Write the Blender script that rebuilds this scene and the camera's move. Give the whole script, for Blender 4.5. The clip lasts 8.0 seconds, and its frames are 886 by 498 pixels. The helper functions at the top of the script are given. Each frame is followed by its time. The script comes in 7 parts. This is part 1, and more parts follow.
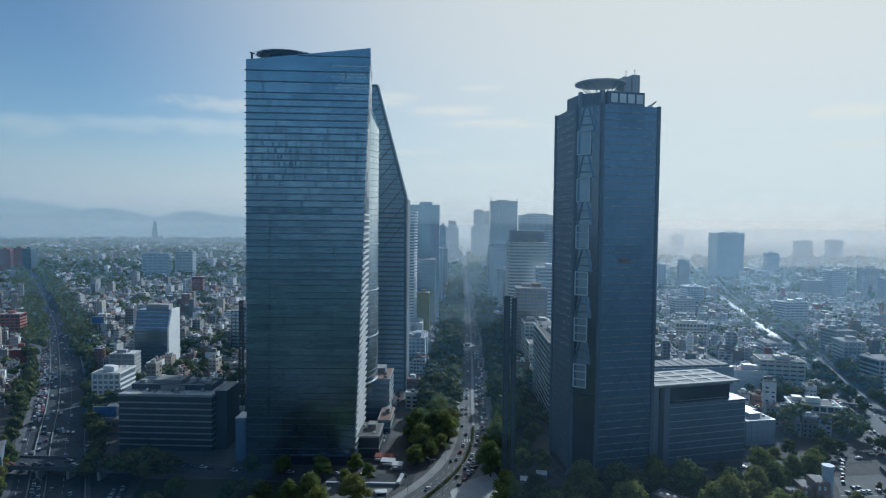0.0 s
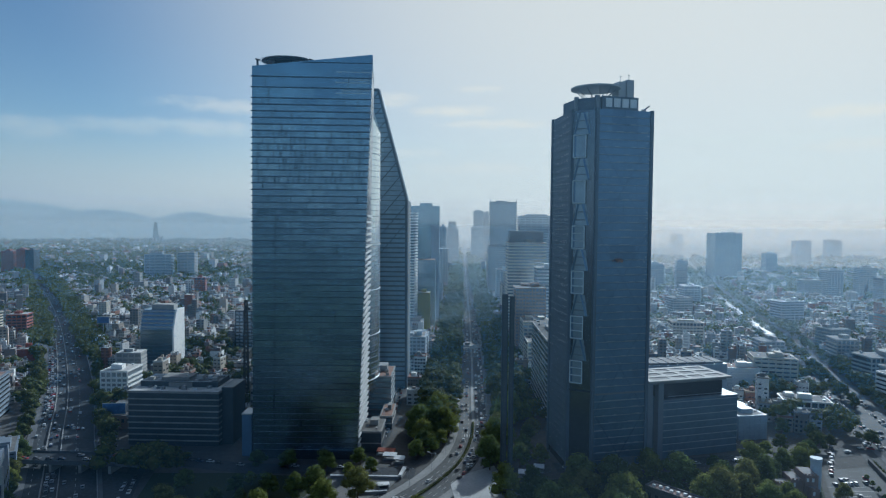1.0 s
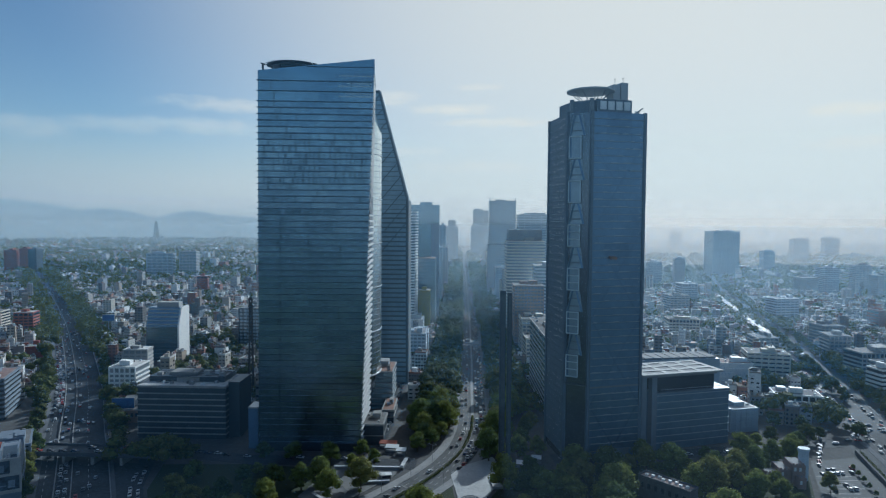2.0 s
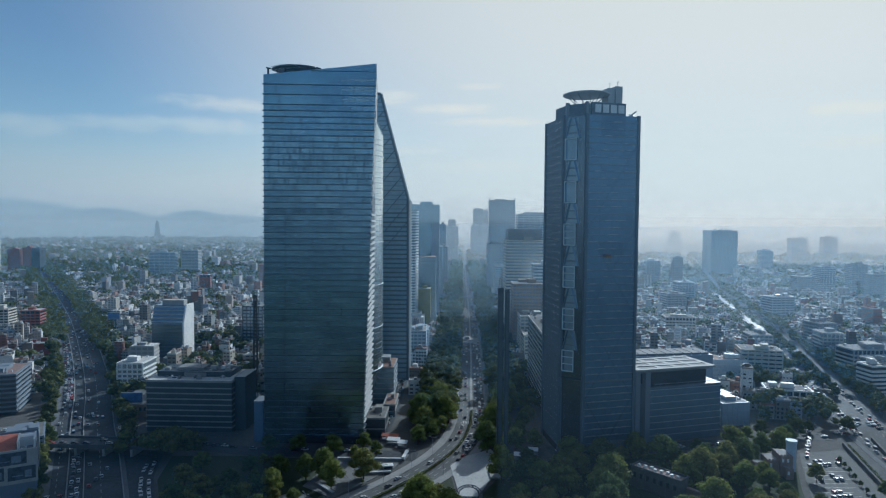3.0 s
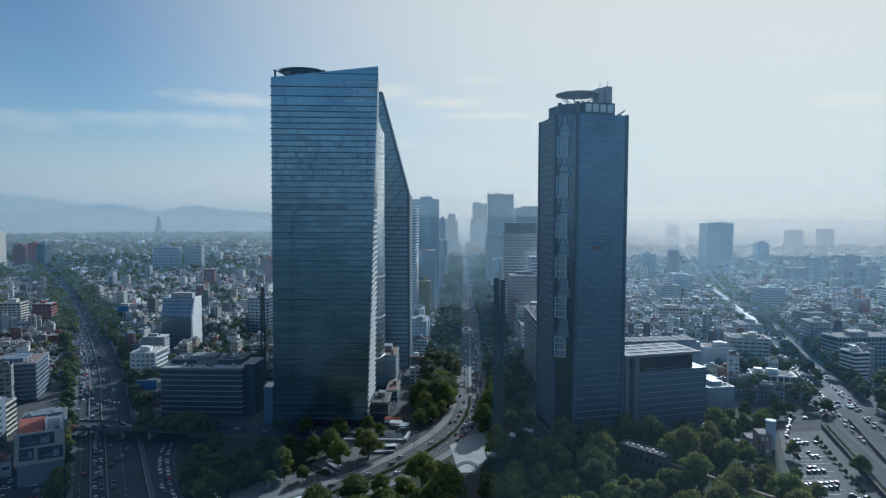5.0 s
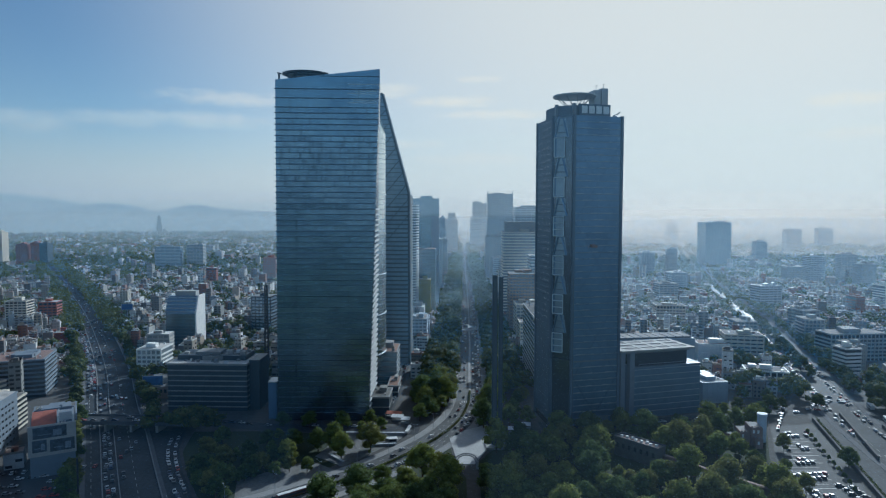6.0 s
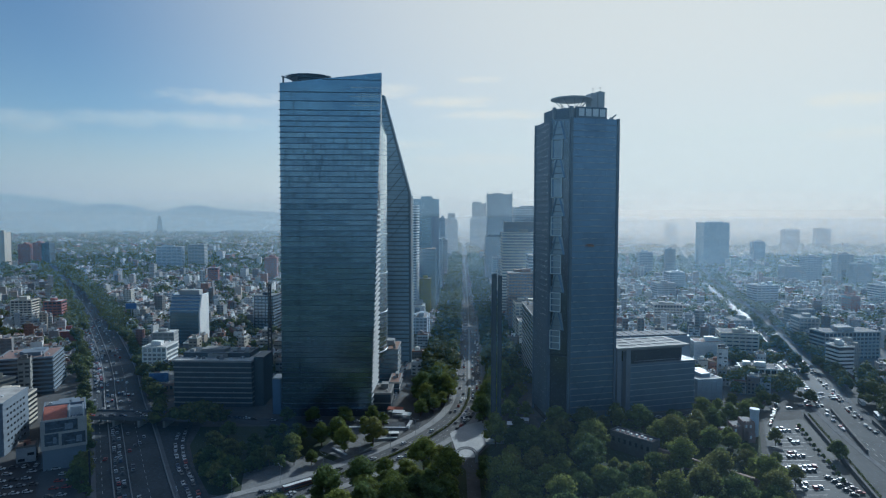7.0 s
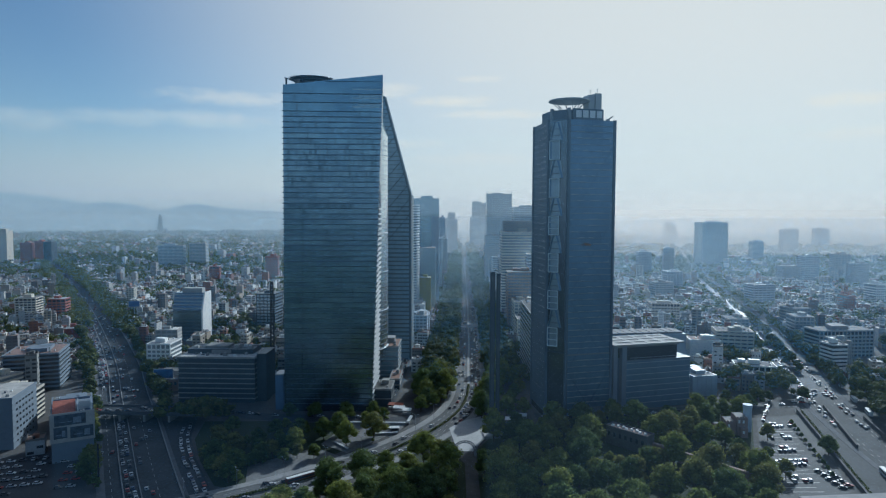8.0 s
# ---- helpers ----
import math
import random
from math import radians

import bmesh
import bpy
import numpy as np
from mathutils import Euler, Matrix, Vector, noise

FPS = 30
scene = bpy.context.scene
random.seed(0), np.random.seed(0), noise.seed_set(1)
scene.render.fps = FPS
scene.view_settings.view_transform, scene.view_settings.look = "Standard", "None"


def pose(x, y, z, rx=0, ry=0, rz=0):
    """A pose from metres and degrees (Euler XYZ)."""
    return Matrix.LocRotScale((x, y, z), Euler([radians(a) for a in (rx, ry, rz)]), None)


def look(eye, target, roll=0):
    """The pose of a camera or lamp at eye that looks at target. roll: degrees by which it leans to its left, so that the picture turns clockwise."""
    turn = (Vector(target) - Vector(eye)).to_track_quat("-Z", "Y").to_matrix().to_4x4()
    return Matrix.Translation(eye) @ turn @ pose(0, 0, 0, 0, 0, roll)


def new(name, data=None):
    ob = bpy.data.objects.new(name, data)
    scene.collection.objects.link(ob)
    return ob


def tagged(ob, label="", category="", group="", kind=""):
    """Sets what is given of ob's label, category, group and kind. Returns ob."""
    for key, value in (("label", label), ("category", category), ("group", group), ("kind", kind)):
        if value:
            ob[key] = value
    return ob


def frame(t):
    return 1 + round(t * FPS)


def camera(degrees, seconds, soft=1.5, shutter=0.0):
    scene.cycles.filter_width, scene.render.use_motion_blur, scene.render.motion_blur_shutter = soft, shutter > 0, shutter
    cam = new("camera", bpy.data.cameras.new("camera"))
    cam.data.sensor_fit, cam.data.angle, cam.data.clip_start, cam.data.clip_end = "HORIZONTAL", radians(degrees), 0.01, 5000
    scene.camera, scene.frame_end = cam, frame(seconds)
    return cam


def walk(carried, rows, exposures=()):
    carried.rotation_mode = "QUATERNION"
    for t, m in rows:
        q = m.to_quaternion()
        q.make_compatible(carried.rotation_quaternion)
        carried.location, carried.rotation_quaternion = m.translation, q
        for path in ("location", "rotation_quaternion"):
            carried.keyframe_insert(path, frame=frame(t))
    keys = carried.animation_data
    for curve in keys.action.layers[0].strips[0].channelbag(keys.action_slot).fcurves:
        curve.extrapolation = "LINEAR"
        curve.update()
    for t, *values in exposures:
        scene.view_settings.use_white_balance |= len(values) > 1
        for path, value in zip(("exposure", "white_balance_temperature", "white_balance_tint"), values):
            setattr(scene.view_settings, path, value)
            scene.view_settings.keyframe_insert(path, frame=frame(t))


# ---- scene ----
cam = camera(70.0, 8.0, soft=1.2)
PATH = [
    (0, (-0.372, 3.594, 140.811), (-0.401, 5.591, 140.722), 0.6),
    (0.5, (-0.302, -1.885, 140.934), (-0.331, 0.113, 140.846), 0.5),
    (1, (-0.316, -7.333, 141.068), (-0.345, -5.335, 140.981), 0.5),
    (1.5, (-0.318, -13.091, 141.272), (-0.346, -11.093, 141.182), 0.4),
    (3, (0.117, -30.966, 141.567), (0.088, -28.968, 141.473), 0.4),
    (3.5, (0.377, -36.738, 141.686), (0.348, -34.741, 141.587), 0.3),
    (4, (0.651, -42.201, 141.759), (0.622, -40.203, 141.657), 0.3),
    (4.5, (0.883, -47.339, 141.798), (0.854, -45.342, 141.69), 0.2),
    (6, (1.242, -62.788, 141.65), (1.213, -60.791, 141.535), 0.1),
    (6.5, (1.019, -67.997, 141.653), (0.991, -66.0, 141.538), 0.2),
    (7, (0.927, -72.812, 141.595), (0.899, -70.816, 141.481), 0.1),
    (7.5, (1.009, -77.275, 141.592), (0.981, -75.279, 141.478), 0.2),
    (8, (1.199, -81.308, 141.602), (1.171, -79.311, 141.486), 0.2),
]
walk(cam, [(t, look(eye, target, roll)) for t, eye, target, roll in PATH], [(0, 0.0, 5050, 1), (8, 0.0, 5050, 1)])

# ---- light ----
SUN_TURN, SUN_RISE = 26.0, 27.0          # degrees right of the avenue, degrees above the horizon
world = bpy.data.worlds.new("sky")
scene.world = world
world.use_nodes = True
wn, wl = world.node_tree.nodes, world.node_tree.links
wn.clear()
sky = wn.new("ShaderNodeTexSky")
sky.sky_type, sky.sun_disc = "NISHITA", False
sky.sun_elevation, sky.sun_rotation = radians(SUN_RISE), radians(SUN_TURN)
sky.altitude, sky.air_density, sky.dust_density, sky.ozone_density = 2200, 1.3, 0.6, 0.5
coord = wn.new("ShaderNodeTexCoord")
split = wn.new("ShaderNodeSeparateXYZ")
wl.new(coord.outputs["Generated"], split.inputs["Vector"])


def sky_sum(op, a, b=None, clamp=False):
    """One arithmetic step in the sky; a and b are sockets or numbers."""
    node = wn.new("ShaderNodeMath")
    node.operation, node.use_clamp = op, clamp
    for k, v in enumerate((a, b)):
        if v is None:
            continue
        if isinstance(v, (int, float)):
            node.inputs[k].default_value = v
        else:
            wl.new(v, node.inputs[k])
    return node.outputs["Value"]


# thin wisps of cloud: heading and height in degrees, half length, half thickness, density
CLOUDS = [(-33.9, 6.9, 3.8, 1.0, 0.26), (-28.2, 7.4, 5.4, 0.75, 0.28), (-21.9, 7.7, 7.4, 0.8, 0.36), (-19.2, 9.55, 6.9, 0.75, 0.36), (-5.7, 10.8, 2.8, 0.8, 0.3), (-0.1, 9.8, 5.0, 0.62, 0.34),
          (4.0, 8.7, 5.8, 0.5, 0.3), (2.4, 11.7, 2.6, 0.35, 0.2), (2.0, 4.75, 7.4, 0.6, 0.34), (-3.6, 6.1, 3.2, 0.5, 0.24), (-31.4, 2.2, 9.0, 0.7, 0.14), (-19.7, 2.9, 5.6, 0.65, 0.14),
          (31.5, 8.6, 3.4, 0.6, 0.3), (32.3, 6.0, 4.0, 0.6, 0.3)]
heading = sky_sum("MULTIPLY", sky_sum("ARCTAN2", split.outputs["X"], split.outputs["Y"]), 180 / math.pi)
height = sky_sum("MULTIPLY", sky_sum("ARCSINE", split.outputs["Z"]), 180 / math.pi)
flat = wn.new("ShaderNodeCombineXYZ")
wl.new(sky_sum("MULTIPLY", heading, 0.4), flat.inputs["X"])
wl.new(height, flat.inputs["Y"])
rag = wn.new("ShaderNodeTexNoise")
rag.inputs["Scale"].default_value, rag.inputs["Detail"].default_value, rag.inputs["Roughness"].default_value = 1.1, 7.0, 0.62
wl.new(flat.outputs["Vector"], rag.inputs["Vector"])
ragged = sky_sum("MULTIPLY", sky_sum("SUBTRACT", rag.outputs["Fac"], 0.5), 2.6)
cover = 0.0
for az, el, long, thick, dense in CLOUDS:
    u = sky_sum("POWER", sky_sum("ABSOLUTE", sky_sum("DIVIDE", sky_sum("SUBTRACT", heading, az), long)), 2.0)
    v = sky_sum("POWER", sky_sum("ABSOLUTE", sky_sum("DIVIDE", sky_sum("SUBTRACT", height, el), thick)), 2.0)
    body = sky_sum("ADD", sky_sum("SUBTRACT", 0.8, sky_sum("ADD", u, v)), ragged)
    puff = wn.new("ShaderNodeMapRange")
    puff.interpolation_type = "SMOOTHSTEP"
    puff.inputs["From Min"].default_value, puff.inputs["From Max"].default_value = -0.35, 1.35
    puff.inputs["To Max"].default_value = dense
    wl.new(body, puff.inputs["Value"])
    cover = sky_sum("MAXIMUM", puff.outputs["Result"], cover)
veil = wn.new("ShaderNodeMixRGB")
veil.inputs["Color2"].default_value = (14.2, 11.8, 8.9, 1)
# the bright veil of dust round the sun
near_sun = wn.new("ShaderNodeVectorMath")
near_sun.operation = "DOT_PRODUCT"
near_sun.inputs[1].default_value = (math.sin(radians(SUN_TURN)) * math.cos(radians(SUN_RISE)),
                                    math.cos(radians(SUN_TURN)) * math.cos(radians(SUN_RISE)), math.sin(radians(SUN_RISE)))
dusty = wn.new("ShaderNodeMapRange")
dusty.interpolation_type = "SMOOTHSTEP"
dusty.inputs["From Min"].default_value, dusty.inputs["From Max"].default_value = 0.54, 1.0
dusty.inputs["To Min"].default_value, dusty.inputs["To Max"].default_value = 0.02, 0.84
back = wn.new("ShaderNodeBackground")
back.inputs["Strength"].default_value = 0.068
wout = wn.new("ShaderNodeOutputWorld")
wl.new(coord.outputs["Generated"], near_sun.inputs[0])
wl.new(near_sun.outputs["Value"], dusty.inputs["Value"])
wl.new(sky_sum("ADD", dusty.outputs["Result"], cover, True), veil.inputs["Fac"])
wl.new(sky.outputs["Color"], veil.inputs["Color1"])
wl.new(veil.outputs["Color"], back.inputs["Color"])
wl.new(back.outputs["Background"], wout.inputs["Surface"])

sun_way = Vector((math.sin(radians(SUN_TURN)) * math.cos(radians(SUN_RISE)),
                  math.cos(radians(SUN_TURN)) * math.cos(radians(SUN_RISE)), math.sin(radians(SUN_RISE))))
sun = new("sun", bpy.data.lights.new("sun", "SUN"))
sun.data.energy, sun.data.angle, sun.data.color = 4.1, radians(0.6), (1.0, 0.93, 0.83)
sun.matrix_world = look(sun_way * 900, (0, 0, 0))

# ---- materials ----


def mat(name, col, rough=0.8, metal=0.0, var=0.25, scale=0.15, fine=1.6, bump=0.15, ramp=None, island=False, gloss=0.5, grain=0.0):
    """A procedural surface: colour varied at two scales; ramp: colours picked by chance, object by object or island by island."""
    m = bpy.data.materials.new(name)
    m.use_nodes = True
    n, k = m.node_tree.nodes, m.node_tree.links
    p = n["Principled BSDF"]
    p.inputs["Roughness"].default_value, p.inputs["Metallic"].default_value = rough, metal
    p.inputs["Specular IOR Level"].default_value = gloss
    geo = n.new("ShaderNodeNewGeometry")
    big, small = n.new("ShaderNodeTexNoise"), n.new("ShaderNodeTexNoise")
    for t, s, d in ((big, scale, 4.0), (small, fine, 3.0)):
        t.inputs["Scale"].default_value, t.inputs["Detail"].default_value = s, d
        k.new(geo.outputs["Position"], t.inputs["Vector"])
    add = n.new("ShaderNodeMath")
    add.operation = "ADD"
    k.new(big.outputs["Fac"], add.inputs[0])
    k.new(small.outputs["Fac"], add.inputs[1])
    tone = n.new("ShaderNodeMapRange")
    tone.inputs["From Min"].default_value, tone.inputs["From Max"].default_value = 0.6, 1.4
    tone.inputs["To Min"].default_value, tone.inputs["To Max"].default_value = 1.0 - var, 1.0 + var
    k.new(add.outputs["Value"], tone.inputs["Value"])
    mul = n.new("ShaderNodeMixRGB")
    mul.blend_type = "MULTIPLY"
    mul.inputs["Fac"].default_value = 1.0
    mul.inputs["Color1"].default_value = (*col, 1)
    k.new(tone.outputs["Result"], mul.inputs["Color2"])
    if ramp:
        r = n.new("ShaderNodeValToRGB")
        r.color_ramp.interpolation = "CONSTANT"
        while len(r.color_ramp.elements) < len(ramp):
            r.color_ramp.elements.new(0.5)
        for i, c in enumerate(ramp):
            r.color_ramp.elements[i].position, r.color_ramp.elements[i].color = i / len(ramp), (*c, 1)
        if island:
            k.new(geo.outputs["Random Per Island"], r.inputs["Fac"])
        else:
            k.new(n.new("ShaderNodeObjectInfo").outputs["Random"], r.inputs["Fac"])
        k.new(r.outputs["Color"], mul.inputs["Color1"])
    if grain:
        speck = n.new("ShaderNodeMapRange")
        speck.inputs["To Min"].default_value, speck.inputs["To Max"].default_value = 1.0 - grain, 1.0 + grain
        k.new(geo.outputs["Random Per Island"], speck.inputs["Value"])
        twice = n.new("ShaderNodeMath")
        twice.operation = "MULTIPLY"
        k.new(tone.outputs["Result"], twice.inputs[0])
        k.new(speck.outputs["Result"], twice.inputs[1])
        k.new(twice.outputs["Value"], mul.inputs["Color2"])
    k.new(mul.outputs["Color"], p.inputs["Base Color"])
    if bump:
        b = n.new("ShaderNodeBump")
        b.inputs["Strength"].default_value, b.inputs["Distance"].default_value = bump, 0.3
        k.new(small.outputs["Fac"], b.inputs["Height"])
        k.new(b.outputs["Normal"], p.inputs["Normal"])
    m["tint"] = mul.name
    return m


def windowed(m, wide, high, share_u=0.62, share_v=0.5, glass=(0.07, 0.08, 0.09)):
    """Adds rows of dark window glass, laid out in metres on the walls, to a far wall's surface."""
    n, k = m.node_tree.nodes, m.node_tree.links
    p = n["Principled BSDF"]
    uv = n.new("ShaderNodeUVMap")
    cut = n.new("ShaderNodeSeparateXYZ")
    k.new(uv.outputs["UV"], cut.inputs["Vector"])
    hits = []
    chance = n.new("ShaderNodeNewGeometry").outputs["Random Per Island"]
    vary = n.new("ShaderNodeMapRange")
    vary.inputs["To Min"].default_value, vary.inputs["To Max"].default_value = wide * 0.75, wide * 2.6
    k.new(chance, vary.inputs["Value"])
    lot = n.new("ShaderNodeMath")
    lot.operation, lot.inputs[1].default_value = "MULTIPLY", 17.0
    k.new(chance, lot.inputs[0])
    piece_of = n.new("ShaderNodeMath")
    piece_of.operation = "FRACT"
    k.new(lot.outputs["Value"], piece_of.inputs[0])
    faint = n.new("ShaderNodeMapRange")
    faint.inputs["To Min"].default_value, faint.inputs["To Max"].default_value = 0.25, 1.0
    k.new(piece_of.outputs["Value"], faint.inputs["Value"])
    for axis, step, share in (("X", wide, share_u), ("Y", high, share_v)):
        d = n.new("ShaderNodeMath")
        d.operation, d.inputs[1].default_value = "DIVIDE", step
        f = n.new("ShaderNodeMath")
        f.operation = "FRACT"
        c = n.new("ShaderNodeMath")
        c.operation, c.inputs[1].default_value = "LESS_THAN", share
        if axis == "X":
            k.new(vary.outputs["Result"], d.inputs[1])
        k.new(cut.outputs[axis], d.inputs[0])
        k.new(d.outputs["Value"], f.inputs[0])
        k.new(f.outputs["Value"], c.inputs[0])
        hits.append(c)
    both = n.new("ShaderNodeMath")
    both.operation = "MULTIPLY"
    k.new(hits[0].outputs["Value"], both.inputs[0])
    k.new(hits[1].outputs["Value"], both.inputs[1])
    mix = n.new("ShaderNodeMixRGB")
    mix.inputs["Color2"].default_value = (*glass, 1)
    shown = n.new("ShaderNodeMath")
    shown.operation = "MULTIPLY"
    k.new(both.outputs["Value"], shown.inputs[0])
    k.new(faint.outputs["Result"], shown.inputs[1])
    k.new(shown.outputs["Value"], mix.inputs["Fac"])
    k.new(n[m["tint"]].outputs["Color"], mix.inputs["Color1"])
    k.new(mix.outputs["Color"], p.inputs["Base Color"])
    rough = n.new("ShaderNodeMapRange")
    rough.inputs["To Min"].default_value, rough.inputs["To Max"].default_value = 0.85, 0.15
    k.new(both.outputs["Value"], rough.inputs["Value"])
    k.new(rough.outputs["Result"], p.inputs["Roughness"])
    return m


def thin_leaf(m, share=0.55):
    """Lets part of the light through a leaf."""
    n, k = m.node_tree.nodes, m.node_tree.links
    tr, sh = n.new("ShaderNodeBsdfTranslucent"), n.new("ShaderNodeMixShader")
    sh.inputs["Fac"].default_value = share
    k.new(n[m["tint"]].outputs["Color"], tr.inputs["Color"])
    k.new(n["Principled BSDF"].outputs["BSDF"], sh.inputs[1])
    k.new(tr.outputs["BSDF"], sh.inputs[2])
    k.new(sh.outputs["Shader"], n["Material Output"].inputs["Surface"])
    return m


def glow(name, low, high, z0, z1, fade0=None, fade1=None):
    """Distant air painted as emission: a colour that goes from low to high with height, shifting towards the sun,
    thinning out to nothing at fade1.
    """
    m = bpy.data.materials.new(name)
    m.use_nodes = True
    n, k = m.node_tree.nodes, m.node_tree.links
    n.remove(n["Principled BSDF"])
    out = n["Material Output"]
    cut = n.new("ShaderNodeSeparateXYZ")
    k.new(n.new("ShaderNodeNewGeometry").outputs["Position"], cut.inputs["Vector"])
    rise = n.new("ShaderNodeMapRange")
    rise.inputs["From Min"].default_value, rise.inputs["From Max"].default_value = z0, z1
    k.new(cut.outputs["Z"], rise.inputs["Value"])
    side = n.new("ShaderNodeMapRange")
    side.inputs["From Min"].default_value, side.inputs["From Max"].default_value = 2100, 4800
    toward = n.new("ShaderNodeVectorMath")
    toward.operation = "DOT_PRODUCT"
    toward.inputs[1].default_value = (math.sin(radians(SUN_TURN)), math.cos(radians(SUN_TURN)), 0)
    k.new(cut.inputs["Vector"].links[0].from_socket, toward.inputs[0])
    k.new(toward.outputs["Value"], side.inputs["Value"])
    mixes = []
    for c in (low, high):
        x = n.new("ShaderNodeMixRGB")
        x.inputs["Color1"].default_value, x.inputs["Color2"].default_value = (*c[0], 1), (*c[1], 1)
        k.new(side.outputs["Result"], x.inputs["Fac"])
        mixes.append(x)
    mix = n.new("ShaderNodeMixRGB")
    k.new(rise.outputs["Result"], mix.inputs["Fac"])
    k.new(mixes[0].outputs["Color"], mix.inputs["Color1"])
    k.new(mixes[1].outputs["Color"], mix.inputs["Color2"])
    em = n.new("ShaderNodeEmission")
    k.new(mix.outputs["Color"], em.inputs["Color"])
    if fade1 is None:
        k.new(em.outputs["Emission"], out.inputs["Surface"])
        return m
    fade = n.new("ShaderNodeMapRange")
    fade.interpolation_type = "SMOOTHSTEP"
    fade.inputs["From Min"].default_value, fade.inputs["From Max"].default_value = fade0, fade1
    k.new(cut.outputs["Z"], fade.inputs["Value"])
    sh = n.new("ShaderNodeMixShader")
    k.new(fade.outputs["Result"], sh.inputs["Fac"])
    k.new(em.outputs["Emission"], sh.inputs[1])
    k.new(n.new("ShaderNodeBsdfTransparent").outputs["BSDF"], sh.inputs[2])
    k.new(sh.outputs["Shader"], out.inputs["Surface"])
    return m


def glazing(name, col, metal=0.75, rough=0.06, wave=0.02, ramp=None):
    """Coated facade glass: dark, mirror-like, with a slight waviness."""
    m = mat(name, col, rough, metal, 0.18, 0.06, 0.35, wave, ramp)
    return m


WALLS = [(0.386, 0.37, 0.336), (0.554, 0.546, 0.521), (0.286, 0.252, 0.21), (0.353, 0.302, 0.235), (0.185, 0.176, 0.168), (0.454, 0.42, 0.353), (0.252, 0.126, 0.092), (0.336, 0.353, 0.37), (0.143, 0.143, 0.151), (0.37, 0.328, 0.277), (0.672, 0.672, 0.664), (0.605, 0.605, 0.588), (0.252, 0.26, 0.252), (0.218, 0.185, 0.168), (0.672, 0.672, 0.655), (0.302, 0.168, 0.126)]
ROOFS = [(0.26, 0.255, 0.25), (0.36, 0.35, 0.33), (0.25, 0.16, 0.125), (0.62, 0.61, 0.58), (0.15, 0.15, 0.15), (0.3, 0.22, 0.18), (0.3, 0.295, 0.28), (0.2, 0.2, 0.2), (0.44, 0.43, 0.41), (0.17, 0.17, 0.165)]
CARS = [(0.6, 0.6, 0.6), (0.03, 0.03, 0.035), (0.4, 0.41, 0.43), (0.12, 0.12, 0.13), (0.55, 0.55, 0.55), (0.25, 0.26, 0.28), (0.3, 0.04, 0.035),
        (0.5, 0.5, 0.5), (0.66, 0.66, 0.65), (0.05, 0.08, 0.16), (0.16, 0.16, 0.16), (0.08, 0.08, 0.09)]
LEAVES = [(0.165, 0.205, 0.055), (0.22, 0.25, 0.06), (0.125, 0.17, 0.055), (0.22, 0.245, 0.06), (0.145, 0.185, 0.055), (0.21, 0.215, 0.065), (0.1, 0.14, 0.052)]

M_GROUND = mat("city_ground", (0.08, 0.08, 0.08), 0.9, var=0.4, scale=0.02, fine=0.3)
M_WOODS = mat("park_foliage", (0.065, 0.095, 0.06), 0.95, var=0.4, scale=0.03, fine=0.3)
M_GRASS = mat("grass", (0.03, 0.045, 0.02), 0.95, var=0.4, scale=0.05, fine=0.9)
M_AVENUE = mat("pale_asphalt", (0.135, 0.138, 0.138), 0.8, var=0.3, scale=0.05, fine=0.5, gloss=0.1)
M_ROAD = mat("asphalt", (0.068, 0.076, 0.086), 0.7, var=0.4, scale=0.05, fine=0.5, gloss=0.07)
M_PAVE = mat("paving", (0.27, 0.27, 0.265), 0.85, var=0.22, scale=0.08, fine=0.7)
M_LINE = mat("road_paint", (0.4, 0.4, 0.385), 0.6, var=0.3, fine=3)
M_CONC = mat("concrete", (0.38, 0.375, 0.36), 0.88, var=0.22)
M_CONC_D = mat("dark_concrete", (0.25, 0.255, 0.26), 0.8, var=0.25)
M_WHITE = mat("white_paint", (0.78, 0.78, 0.76), 0.6, var=0.1)
M_CREAM = mat("cream_render", (0.6, 0.55, 0.46), 0.8, var=0.15)
M_BRICK = mat("brown_brick", (0.3, 0.2, 0.155), 0.85, var=0.25)
M_RED = mat("red_roof_paint", (0.36, 0.11, 0.07), 0.8, var=0.3, fine=0.6)
M_PINK = mat("pink_stone", (0.34, 0.25, 0.22), 0.85, var=0.25)
M_YELLOW = mat("yellow_render", (0.36, 0.34, 0.14), 0.8, var=0.15)
M_METAL = mat("dark_metal", (0.05, 0.055, 0.06), 0.4, 0.7, var=0.2)
M_STEEL = mat("grey_steel", (0.4, 0.42, 0.44), 0.4, 0.7, var=0.15)
M_PALE = mat("pale_metal", (0.66, 0.68, 0.7), 0.45, 0.2, var=0.1)
M_LEDGE = mat("dark_ledge", (0.06, 0.08, 0.1), 0.45, 0.4, var=0.2)
M_GLASS_BLUE = glazing("blue_facade_glass", (0.18, 0.27, 0.36), 0.9, 0.2, 0.02,
                       [(0.18, 0.27, 0.36), (0.2, 0.3, 0.39), (0.165, 0.25, 0.34), (0.22, 0.32, 0.41), (0.19, 0.28, 0.37)])
M_MULLION = glazing("mullion_glass", (0.11, 0.165, 0.23), 0.85, 0.2)
M_GLASS_DARK = glazing("dark_facade_glass", (0.1, 0.13, 0.17), 0.7, 0.12)
M_GLASS_GREEN = glazing("pale_green_glass", (0.72, 0.78, 0.78), 0.85, 0.2)
M_GLASS_GREY = glazing("grey_facade_glass", (0.38, 0.45, 0.52), 0.6, 0.22)
